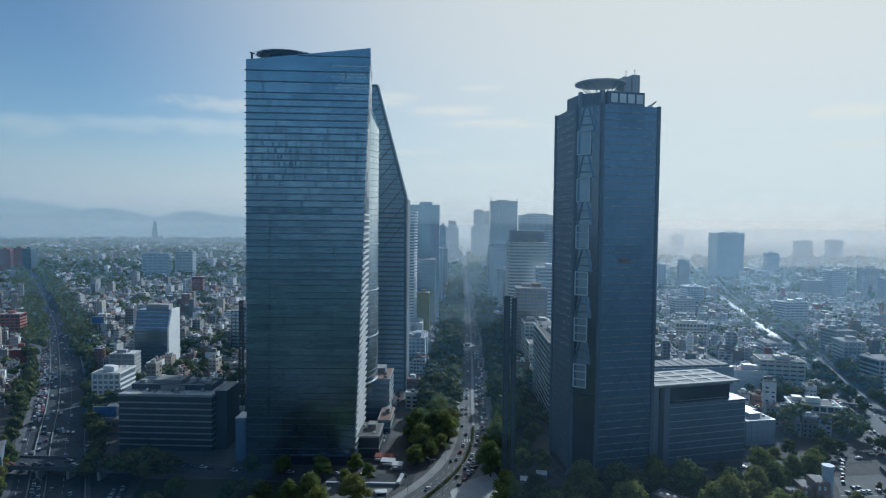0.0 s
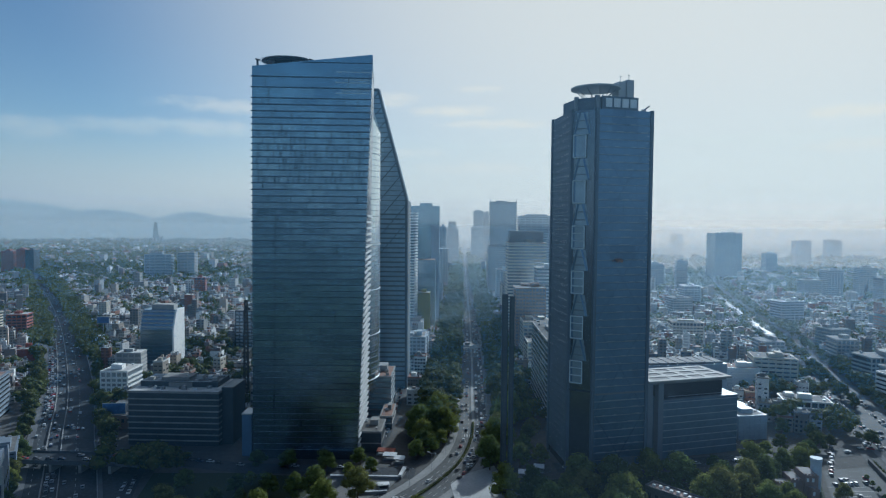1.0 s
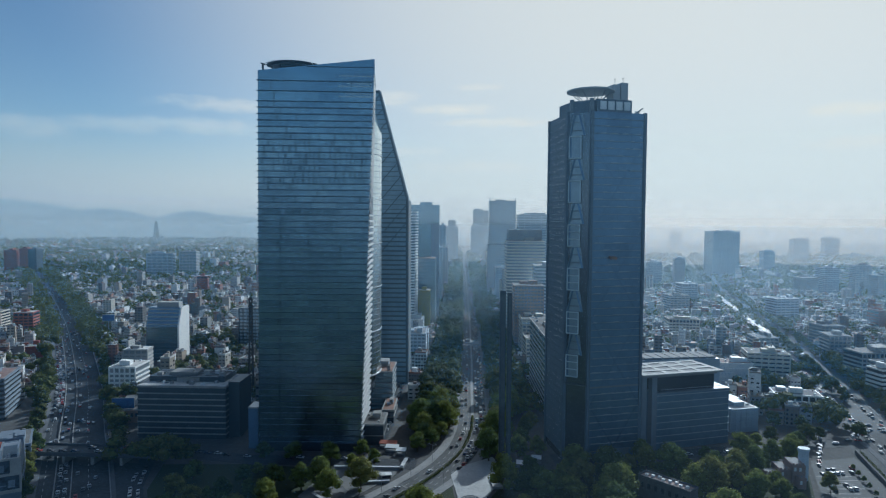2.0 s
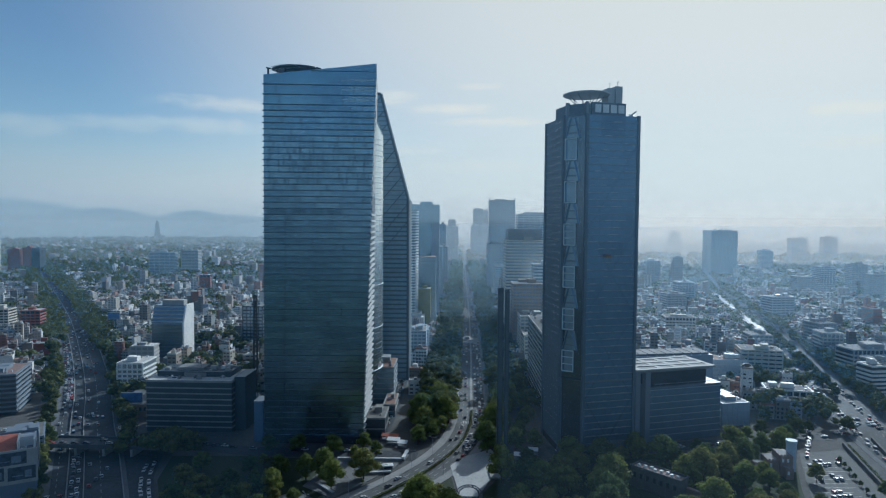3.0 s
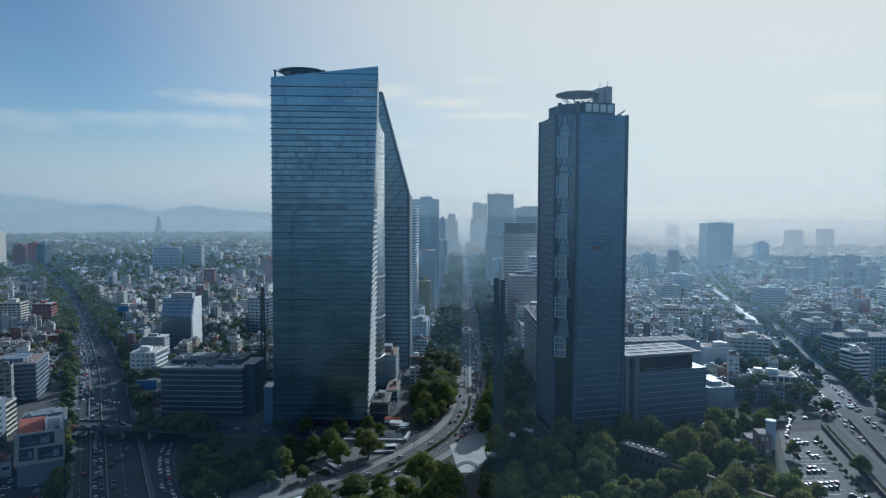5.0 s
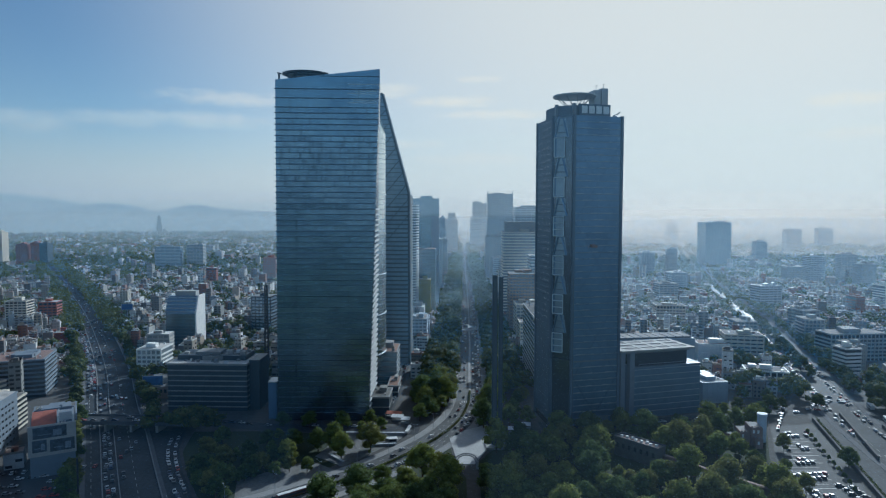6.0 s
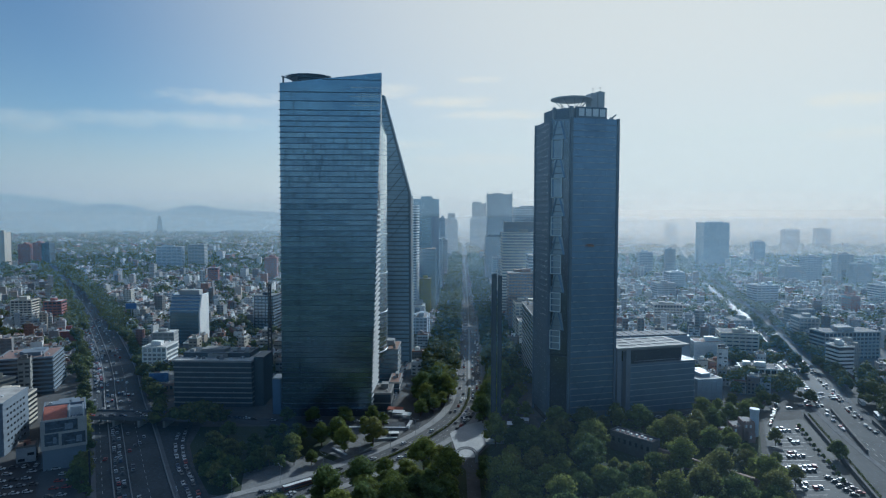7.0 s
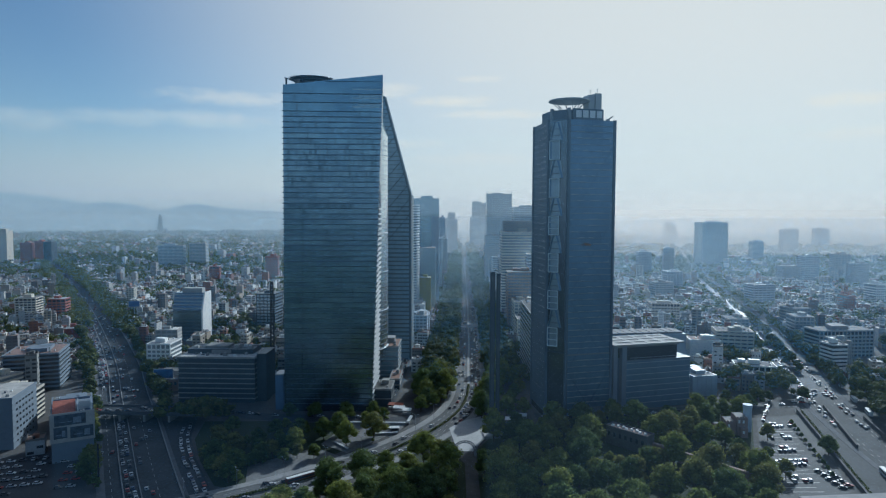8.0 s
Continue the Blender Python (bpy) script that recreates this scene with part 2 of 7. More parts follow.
M_GLASS_TEAL = glazing("teal_facade_glass", (0.34, 0.45, 0.52), 0.65, 0.2)
M_QUARTZ = mat("quartz_panel", (0.08, 0.1, 0.12), 0.35, 0.2, var=0.2)
M_WIN = mat("window_glass", (0.04, 0.05, 0.062), 0.15, 0.0, var=0.3, fine=0.6, bump=0.0)
M_WALL = mat("house_wall", (0.6, 0.6, 0.58), 0.85, var=0.3, ramp=WALLS)
M_ROOF = mat("house_roof", (0.5, 0.48, 0.45), 0.9, var=0.4, ramp=ROOFS, gloss=0.2)
M_TANK = mat("water_tank", (0.05, 0.05, 0.055), 0.5, ramp=[(0.03, 0.03, 0.035), (0.6, 0.6, 0.58), (0.3, 0.22, 0.14)])
M_CITY = windowed(mat("city_wall", (0.6, 0.6, 0.58), 0.85, var=0.16, ramp=WALLS, island=True), 3.1, 3.0)
M_CITY_BLANK = mat("city_blank_wall", (0.6, 0.6, 0.58), 0.85, var=0.2, scale=0.1, ramp=WALLS, island=True)
M_CITY_ROOF = mat("city_roof", (0.5, 0.48, 0.45), 0.72, var=0.35, ramp=ROOFS, island=True, gloss=0.3)
M_BARK = mat("bark", (0.1, 0.075, 0.055), 0.95, var=0.3, fine=3)
M_LEAF = thin_leaf(mat("leaf", (0.06, 0.085, 0.025), 0.7, var=0.45, scale=0.12, fine=0.9, bump=0.0, ramp=LEAVES, gloss=0.1, grain=0.28))
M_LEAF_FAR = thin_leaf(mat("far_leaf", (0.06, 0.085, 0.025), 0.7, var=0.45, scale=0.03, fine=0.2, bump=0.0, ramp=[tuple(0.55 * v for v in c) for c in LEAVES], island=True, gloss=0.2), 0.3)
M_CAR = mat("car_paint", (0.5, 0.5, 0.5), 0.38, 0.1, var=0.06, bump=0.0, ramp=CARS)
M_CAR_FAR = mat("far_car_paint", (0.5, 0.5, 0.5), 0.25, 0.1, var=0.06, bump=0.0, ramp=CARS, island=True)
M_TYRE = mat("tyre", (0.02, 0.02, 0.02), 0.9, bump=0.0)
M_BUSRED = mat("red_bus_paint", (0.13, 0.03, 0.03), 0.35, var=0.1)
M_BILL = mat("billboard_print", (0.05, 0.07, 0.1), 0.5, var=0.9, scale=0.25, fine=0.6, bump=0.0)
M_BILL_PALE = mat("pale_print", (0.2, 0.24, 0.29), 0.5, var=0.5, scale=0.6, fine=1.5, bump=0.0)
M_BLUEBILL = mat("blue_banner", (0.06, 0.14, 0.33), 0.6, var=0.5, scale=0.3)
M_SIGN = mat("sign_white", (0.85, 0.87, 0.88), 0.5, var=0.05)

# ---- mesh tools ----


class Geo:
    """Collects quads and prisms for one mesh, with wall coordinates in metres."""

    def __init__(self):
        self.v, self.f, self.m, self.uv = [], [], [], []

    def face(self, pts, mi=0, uv=None):
        i = len(self.v)
        self.v += [tuple(p) for p in pts]
        self.f.append(tuple(range(i, i + len(pts))))
        self.m.append(mi)
        self.uv += uv or [(p[0], p[1]) for p in pts]
        return self

    def prism(self, poly, z0, z1, mi=0, top=None, bottom=True, tops=None):
        """An upright prism over a counter-clockwise outline; tops: heights corner by corner in place of z1."""
        i, n = len(self.v), len(poly)
        hs = tops or [z1] * n
        self.v += [(x, y, z0) for x, y in poly] + [(p[0], p[1], h) for p, h in zip(poly, hs)]
        run = 0.0
        for a in range(n):
            b = (a + 1) % n
            w = math.dist(poly[a], poly[b])
            self.f.append((i + a, i + b, i + n + b, i + n + a))
            self.m.append(mi)
            self.uv += [(run, z0), (run + w, z0), (run + w, hs[b]), (run, hs[a])]
            run += w
        self.f.append(tuple(i + n + a for a in range(n)))
        self.m.append(mi if top is None else top)
        self.uv += [(x + 0.9, -0.01 - 0.0001 * y) for x, y in poly]
        if bottom:
            self.f.append(tuple(i + n - 1 - a for a in range(n)))
            self.m.append(mi)
            self.uv += [(x, y) for x, y in reversed(poly)]
        return self

    def box(self, x0, y0, z0, x1, y1, z1, mi=0, top=None):
        return self.prism([(x0, y0), (x1, y0), (x1, y1), (x0, y1)], z0, z1, mi, top)

    def rbox(self, cx, cy, w, d, z0, z1, turn, mi=0, top=None):
        c, s = math.cos(turn), math.sin(turn)
        pts = [(cx + c * x - s * y, cy + s * x + c * y) for x, y in ((-w / 2, -d / 2), (w / 2, -d / 2), (w / 2, d / 2), (-w / 2, d / 2))]
        return self.prism(pts, z0, z1, mi, top)

    def disc(self, cx, cy, r, z0, z1, mi=0, n=24, r1=None):
        """A round body from radius r at z0 to r1 at z1."""
        r1 = r if r1 is None else r1
        i = len(self.v)
        ang = [2 * math.pi * a / n for a in range(n)]
        self.v += [(cx + r * math.cos(a), cy + r * math.sin(a), z0) for a in ang] + [(cx + r1 * math.cos(a), cy + r1 * math.sin(a), z1) for a in ang]
        for a in range(n):
            b = (a + 1) % n
            self.f.append((i + a, i + b, i + n + b, i + n + a))
            self.m.append(mi)
            self.uv += [(a, z0), (a + 1, z0), (a + 1, z1), (a, z1)]
        for ring in (tuple(i + n + a for a in range(n)), tuple(i + n - 1 - a for a in range(n))):
            self.f.append(ring)
            self.m.append(mi)
            self.uv += [(0, 0)] * n
        return self

    def bar(self, a, b, w, mi=0, n=4, w1=None):
        """A bar from a to b, w thick, tapering to w1."""
        a, b = Vector(a), Vector(b)
        d = (b - a).normalized()
        s = d.cross(Vector((0.31, 0.87, 0.38))).normalized()
        t = d.cross(s)
        i, w1 = len(self.v), w if w1 is None else w1
        for p, q in ((a, w), (b, w1)):
            for j in range(n):
                g = 2 * math.pi * (j + 0.5) / n
                self.v.append(tuple(p + (s * math.cos(g) + t * math.sin(g)) * q * 0.5 * (1.414 if n == 4 else 1)))
        for j in range(n):
            k = (j + 1) % n
            self.f.append((i + j, i + k, i + n + k, i + n + j))
            self.m.append(mi)
            self.uv += [(0, 0)] * 4
        for ring in (tuple(i + n - 1 - j for j in range(n)), tuple(i + n + j for j in range(n))):
            self.f.append(ring)
            self.m.append(mi)
            self.uv += [(0, 0)] * n
        return self

    def mesh(self, name, mats):
        me = bpy.data.meshes.new(name)
        me.from_pydata(self.v, [], self.f)
        for m in mats:
            me.materials.append(m)
        me.polygons.foreach_set("material_index", np.array(self.m, dtype=np.int32))
        layer = me.uv_layers.new(name="UVMap")
        layer.data.foreach_set("uv", np.array(self.uv, dtype=np.float32).ravel())
        me.update()
        return me


def part(name, geo, mats, parent, label=""):
    """ONE mesh object under a thing or a part; geo may also be a mesh that alike pieces share."""
    mats = mats if isinstance(mats, (list, tuple)) else [mats]
    ob = new(name, geo.mesh(name, mats) if isinstance(geo, Geo) else geo)
    ob.parent = parent
    if label:
        ob["label"] = label
    return ob


def thing(name, label, category, x=0, y=0, z=0, turn=0, group="", kind=""):
    ob = new(name)
    ob.empty_display_size = 1
    ob.matrix_basis = pose(x, y, z, 0, 0, turn)
    return tagged(ob, label, category, group, kind)


def setting(name, geo, mats, label, category):
    ob = new(name, geo.mesh(name, mats if isinstance(mats, (list, tuple)) else [mats]))
    return tagged(ob, label, category, kind="structure")


def along(line, step, shift=0.0, start=0.0):
    """Places and headings every step metres along a line, moved sideways to its right."""
    out, left = [], start
    for (ax, ay), (bx, by) in zip(line, line[1:]):
        n = math.dist((ax, ay), (bx, by))
        ux, uy = (bx - ax) / n, (by - ay) / n
        while left < n:
            out.append((ax + ux * left + uy * shift, ay + uy * left - ux * shift, math.atan2(uy, ux)))
            left += step
        left -= n
    return out


def smooth(line, rounds=2):
    for _ in range(rounds):
        cut = [line[0]]
        for a, b in zip(line, line[1:]):
            cut += [(a[0] * 0.75 + b[0] * 0.25, a[1] * 0.75 + b[1] * 0.25), (a[0] * 0.25 + b[0] * 0.75, a[1] * 0.25 + b[1] * 0.75)]
        line = cut + [line[-1]]
    return line


def ribbon(geo, line, left, right, z, mi=0, thick=0.0):
    """A strip along a line between two sideways shifts (right is positive)."""
    pts = []
    for i, p in enumerate(line):
        a, b = line[max(i - 1, 0)], line[min(i + 1, len(line) - 1)]
        n = math.dist(a, b)
        ux, uy = (b[0] - a[0]) / n, (b[1] - a[1]) / n
        pts.append(((p[0] + uy * left, p[1] - ux * left), (p[0] + uy * right, p[1] - ux * right)))
    for (a, b), (c, d) in zip(pts, pts[1:]):
        if thick:
            geo.prism([a, b, d, c], z - thick, z, mi, bottom=False)
        else:
            geo.face([(*a, z), (*b, z), (*d, z), (*c, z)], mi)
    return geo


def near_line(x, y, line):
    best = 1e9
    for (ax, ay), (bx, by) in zip(line, line[1:]):
        dx, dy = bx - ax, by - ay
        t = max(0, min(1, ((x - ax) * dx + (y - ay) * dy) / (dx * dx + dy * dy)))
        best = min(best, math.hypot(x - ax - t * dx, y - ay - t * dy))
    return best


def inside(x, y, poly):
    hit = False
    for (ax, ay), (bx, by) in zip(poly, poly[1:] + poly[:1]):
        if (ay > y) != (by > y) and x < (bx - ax) * (y - ay) / (by - ay) + ax:
            hit = not hit
    return hit


def leaf_cloud(geo, rnd, centre, size, count, leaf):
    """A clump of small leaf sprays round a centre."""
    cx, cy, cz = centre
    for _ in range(count):
        a, b = rnd.uniform(0, 2 * math.pi), math.acos(rnd.uniform(-0.55, 1))
        r = size * rnd.uniform(0.72, 1.06)
        d = Vector((math.cos(a) * math.sin(b), math.sin(a) * math.sin(b), math.cos(b)))
        p = Vector((cx, cy, cz)) + Vector((d.x * r, d.y * r, d.z * r * 0.8))
        n = (d + Vector((rnd.uniform(-0.8, 0.8), rnd.uniform(-0.8, 0.8), rnd.uniform(-0.5, 0.9)))).normalized()
        s = n.cross(Vector((0.2, 0.5, 0.84))).normalized()
        t = n.cross(s)
        w = leaf * rnd.uniform(0.6, 1.35)
        geo.face([p + s * w, p + t * w * 0.7, p - s * w * 0.9, p - t * w * 0.8])


# ---- the plan: roads and open grounds ----
AVENUE = smooth([(-170, 186), (-135, 203), (-95, 229), (-70, 249), (-48, 270), (-28, 294), (-9, 323), (4, 352), (11, 380), (15.5, 417), (16.5, 491), (20, 591),
                 (22, 700), (26, 881), (33, 1441), (45, 2200), (70, 4200)])
HIGHWAY = smooth([(-30, 20), (-120, 170), (-157, 229), (-222, 343), (-248, 385), (-308, 493), (-450, 715), (-568, 890), (-800, 1215), (-1000, 1490), (-1400, 2050), (-2600, 3750)])
EAST_ROAD = smooth([(240, 150), (252, 260), (272, 360), (290, 415), (311, 480), (331, 546), (372, 675), (398, 766), (418, 855), (468, 1033), (516, 1215), (690, 1740), (1000, 2700), (1350, 3900)])
NORTH_STREET = [(-46, 384), (-44, 420), (-43, 512), (-34, 640)]
CROSS_STREET = [(-250, 362), (-170, 356), (-120, 345), (-60, 343), (-20, 340)]
SOUTH_STREET = [(60, 352), (120, 358), (190, 372), (250, 385)]
PLAZA = [(0, 326), (8, 340), (25, 353), (30, 330), (24, 312), (14, 286), (5, 286)]
PARKING = [(213, 353), (244, 359), (226, 292), (205, 237), (196, 215), (160, 215), (166, 236), (189, 299)]
WEST_LOT = [(-262, 272), (-214, 288), (-196, 262), (-165, 215), (-240, 190), (-330, 220)]
WOOD_WEST = [(-62, 222), (-32, 266), (-14, 296), (0, 320), (3, 286), (9, 268), (9, 150), (-30, 120), (-110, 170)]
WOOD_EAST = [(16, 288), (27, 312), (36, 328), (70, 340), (120, 346), (168, 352), (208, 348), (186, 300), (160, 232), (150, 190), (110, 150), (16, 150)]
GARDEN = [(-165, 336), (-118, 338), (-60, 332), (-30, 325), (-52, 298), (-82, 262), (-112, 234), (-121, 236), (-141, 268), (-158, 302)]
RAMP = [(-178, 345), (-166, 304), (-149, 270), (-128, 234), (-108, 200)]

# ---- ground, roads, distance ----
g = Geo()
ring = [(5600 * math.cos(a * math.pi / 32), 300 + 5600 * math.sin(a * math.pi / 32)) for a in range(64)]
g.face([(x, y, 0) for x, y in ring])
setting("ground", g, M_GROUND, "grey dusty city ground between the buildings", "ground")
g = Geo()
WEST_PARK = [(-1500, -2600), (1500, -2600), (420, 120), (150, 205), (-60, 205), (-110, 150), (-420, 60)]
for poly in (WOOD_WEST, WOOD_EAST, GARDEN):
    g.face([(x, y, 0.05) for x, y in (poly if sum(a[0] * b[1] - b[0] * a[1] for a, b in zip(poly, poly[1:] + poly[:1])) > 0 else poly[::-1])])
setting("park_ground", g, M_GRASS, "dark green grass and soil of the park", "grass")
g = Geo()
g.face([(x, y, 0.03) for x, y in (WEST_PARK if sum(a[0] * b[1] - b[0] * a[1] for a, b in zip(WEST_PARK, WEST_PARK[1:] + WEST_PARK[:1])) > 0 else WEST_PARK[::-1])])
setting("park_ground", g, M_WOODS, "green wooded park ground", "park")


M_BAND_D = mat("grimy_paving", (0.12, 0.13, 0.145), 0.9, var=0.3)


def roads():
    g = Geo()
    ribbon(g, HIGHWAY, -15, 19, 0.12)
    ribbon(g, [p for p in EAST_ROAD if p[1] < 1400], -13, 13, 0.11)
    ribbon(g, NORTH_STREET, -5, 5, 0.14)
    ribbon(g, RAMP, -4.5, 4.5, 0.17)
    ribbon(g, CROSS_STREET, -7, 7, 0.16)
    ribbon(g, SOUTH_STREET, -7, 7, 0.15)
    g.face([(x, y, 0.105) for x, y in [(-206, 336), (-176, 338), (-164, 304), (-147, 270), (-126, 234), (-106, 200), (-150, 200), (-168, 240), (-190, 290)][::-1]])
    g.face([(x, y, 0.18) for x, y in [(246, 366), (205, 215), (330, 215), (330, 330), (305, 425), (274, 424)]])
    setting("road", g, M_ROAD, "grey asphalt road surface, worn and patched", "road")
    g = Geo()
    ribbon(g, AVENUE, -9.8, 9.8, 0.10)
    g.disc(18, 702, 26, 0.05, 0.2, n=40)
    setting("road", g, M_AVENUE, "pale worn asphalt of the tree-lined avenues", "road")
    g = Geo()
    ribbon(g, [p for p in EAST_ROAD if 600 < p[1] < 1260], -12.6, 12.6, 0.135)
    setting("road", g, mat("polished_asphalt", (0.1, 0.102, 0.1), 0.55, var=0.45, scale=0.05, fine=0.4, gloss=0.35), "traffic-polished asphalt that shines towards the sun", "road")
    g = Geo()
    for line, lanes in ((AVENUE, (-6.4, -3.2, 3.2, 6.4)), (HIGHWAY, (-12.2, 8.5)), (EAST_ROAD, (-9, -6, 6, 9))):
        for s in lanes:
            for x, y, a in along(line[: len(line) * 2 // 3], 9, s):
                if y < 900:
                    g.rbox(x, y, 3.6, 0.22, 0.1, 0.2, a)
    for i in range(10):
        g.rbox(9 + i * 1.7, 404, 0.8, 5, 0.1, 0.215, 0.0)
        g.rbox(-24 + i * 1.3, 309 - i * 1.1, 0.7, 5, 0.1, 0.215, 0.75)
    for k in range(9):
        # bay lines of the car park
        y = 330 - k * 11.2
        for w in (0, 1):
            g.rbox(213 - k * 4.1 + w * 1.2, y - w * 5.0, 20, 0.3, 0.1, 0.235, 0.03)
    setting("lane_marking", g, M_LINE, "worn white lane lines painted on asphalt", "road marking")
    g = Geo()
    for line, a, b in ((AVENUE, -15, -9.8), (AVENUE, 9.8, 15)):
        ribbon(g, line, a, b, 0.30, thick=0.3)
    setting("pavement", g, M_PAVE, "pale grey raised pavement along the roads", "pavement")
    g = Geo()
    for line, a, b in ((HIGHWAY, -19, -15), (HIGHWAY, 19, 21), (EAST_ROAD, -16.5, -13), (EAST_ROAD, 13, 16.5)):
        ribbon(g, line, a, b, 0.30, thick=0.3)
    setting("pavement", g, M_BAND_D, "dull grey raised verge along the wide roads", "pavement")
    g = Geo()
    g.prism([(-27, 337), (-66, 337), (-72, 318), (-78, 296), (-60, 282), (-44, 304), (-32, 322)], 0, 0.25)
    g.prism([(-112, 262), (-106, 240), (-96, 238), (-76, 258), (-62, 276), (-80, 290)], 0, 0.25)
    setting("pavement", g, mat("worn_corner_paving", (0.17, 0.172, 0.17), 0.88, var=0.35, scale=0.12, fine=0.7), "worn grey paving of the street corner", "pavement")
    g = Geo()
    g.prism(PLAZA, 0, 0.34)
    g.disc(18, 702, 13, 0, 0.36, n=40)
    for k in range(8):
        a0, a1 = math.pi * k / 4 + 0.12, math.pi * (k + 1) / 4 - 0.12
        if k not in (1, 2, 5, 6):
            arc = [a0 + (a1 - a0) * j / 6 for j in range(7)]
            g.prism([(18 + 30 * math.cos(a), 702 + 30 * math.sin(a)) for a in arc] + [(18 + 22 * math.cos(a), 702 + 22 * math.sin(a)) for a in reversed(arc)], 0, 0.36)
    setting("plaza", g, mat("pale_plaza_stone", (0.46, 0.46, 0.45), 0.75, var=0.18, scale=0.1, fine=0.6), "pale sunlit stone plaza at the park gate", "plaza")
    g = Geo()
    g.face([(x, y, 0.22) for x, y in reversed(PARKING)])
    g.face([(x, y, 0.21) for x, y in reversed(WEST_LOT)])
    setting("parking_ground", g, mat("worn_asphalt", (0.055, 0.063, 0.072), 0.8, var=0.4, scale=0.06), "worn grey asphalt of the car parks", "car park")
    g = Geo()
    for line, s, w, h in ((HIGHWAY, -7.2, 0.3, 1.1), (HIGHWAY, 0.5, 0.25, 0.9), (HIGHWAY, 18.6, 0.3, 1.0)):
        ribbon(g, line, s - w, s + w, h, thick=h)
    setting("road_barrier", g, M_CONC_D, "pale concrete barrier walls dividing the highway", "barrier")
    g = Geo()
    ribbon(g, AVENUE, -1.0, 1.0, 0.42, thick=0.4)
    setting("median", g, M_PAVE, "narrow raised kerbed median of the avenue", "median")


roads()

# the haze over the far plain and the hills in it, painted as glowing colour
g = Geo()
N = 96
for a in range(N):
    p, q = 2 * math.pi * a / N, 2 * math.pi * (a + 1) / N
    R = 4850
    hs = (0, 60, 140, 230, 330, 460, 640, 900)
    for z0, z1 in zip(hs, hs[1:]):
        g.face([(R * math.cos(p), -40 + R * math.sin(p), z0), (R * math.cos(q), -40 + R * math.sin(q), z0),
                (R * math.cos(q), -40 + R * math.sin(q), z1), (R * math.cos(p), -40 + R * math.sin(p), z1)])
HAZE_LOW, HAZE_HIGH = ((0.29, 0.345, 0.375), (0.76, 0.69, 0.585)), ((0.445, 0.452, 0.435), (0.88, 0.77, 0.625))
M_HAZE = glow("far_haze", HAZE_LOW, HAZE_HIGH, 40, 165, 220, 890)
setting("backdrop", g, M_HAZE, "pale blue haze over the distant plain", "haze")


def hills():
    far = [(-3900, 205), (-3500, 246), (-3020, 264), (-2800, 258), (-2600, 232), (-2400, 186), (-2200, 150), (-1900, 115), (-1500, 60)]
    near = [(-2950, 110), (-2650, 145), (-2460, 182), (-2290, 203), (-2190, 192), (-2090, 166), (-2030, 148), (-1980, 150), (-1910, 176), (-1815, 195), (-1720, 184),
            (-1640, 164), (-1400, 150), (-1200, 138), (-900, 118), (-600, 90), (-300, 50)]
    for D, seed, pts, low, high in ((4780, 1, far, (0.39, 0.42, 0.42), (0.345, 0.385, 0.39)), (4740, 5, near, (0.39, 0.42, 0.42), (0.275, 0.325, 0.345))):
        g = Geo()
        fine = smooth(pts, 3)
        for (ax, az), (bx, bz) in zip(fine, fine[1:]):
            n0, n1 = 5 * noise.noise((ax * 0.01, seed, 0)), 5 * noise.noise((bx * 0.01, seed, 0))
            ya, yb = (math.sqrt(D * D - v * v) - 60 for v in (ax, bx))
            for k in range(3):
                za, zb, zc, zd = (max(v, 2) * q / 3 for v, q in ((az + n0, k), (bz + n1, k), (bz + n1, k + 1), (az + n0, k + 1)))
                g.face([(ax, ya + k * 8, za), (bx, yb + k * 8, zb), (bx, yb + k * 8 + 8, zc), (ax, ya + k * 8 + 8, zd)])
        # haze over the hills is painted into their glow, paler at the foot
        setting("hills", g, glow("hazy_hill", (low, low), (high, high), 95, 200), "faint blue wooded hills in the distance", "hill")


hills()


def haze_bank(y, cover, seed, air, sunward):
    """Hazy air over the city, imitated by added fine floating streaks that catch the sun, thinning out with height,
    denser towards the sun.
    """
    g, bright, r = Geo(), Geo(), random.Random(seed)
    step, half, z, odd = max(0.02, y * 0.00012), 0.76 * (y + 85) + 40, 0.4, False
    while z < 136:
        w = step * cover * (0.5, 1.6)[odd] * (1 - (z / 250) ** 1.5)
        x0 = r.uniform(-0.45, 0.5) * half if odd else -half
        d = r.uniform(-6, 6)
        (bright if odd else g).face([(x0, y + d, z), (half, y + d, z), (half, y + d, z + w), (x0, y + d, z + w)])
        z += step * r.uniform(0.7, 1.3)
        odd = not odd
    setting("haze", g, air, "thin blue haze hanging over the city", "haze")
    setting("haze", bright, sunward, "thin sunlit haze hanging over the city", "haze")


def hazy_air(name, col):
    m = bpy.data.materials.new(name)
    m.use_nodes = True
    tree_ = m.node_tree
    tree_.nodes.remove(tree_.nodes["Principled BSDF"])
    lit = tree_.nodes.new("ShaderNodeBsdfTranslucent")
    lit.inputs["Color"].default_value = (*col, 1)
    tree_.links.new(lit.outputs["BSDF"], tree_.nodes["Material Output"].inputs["Surface"])
    return m


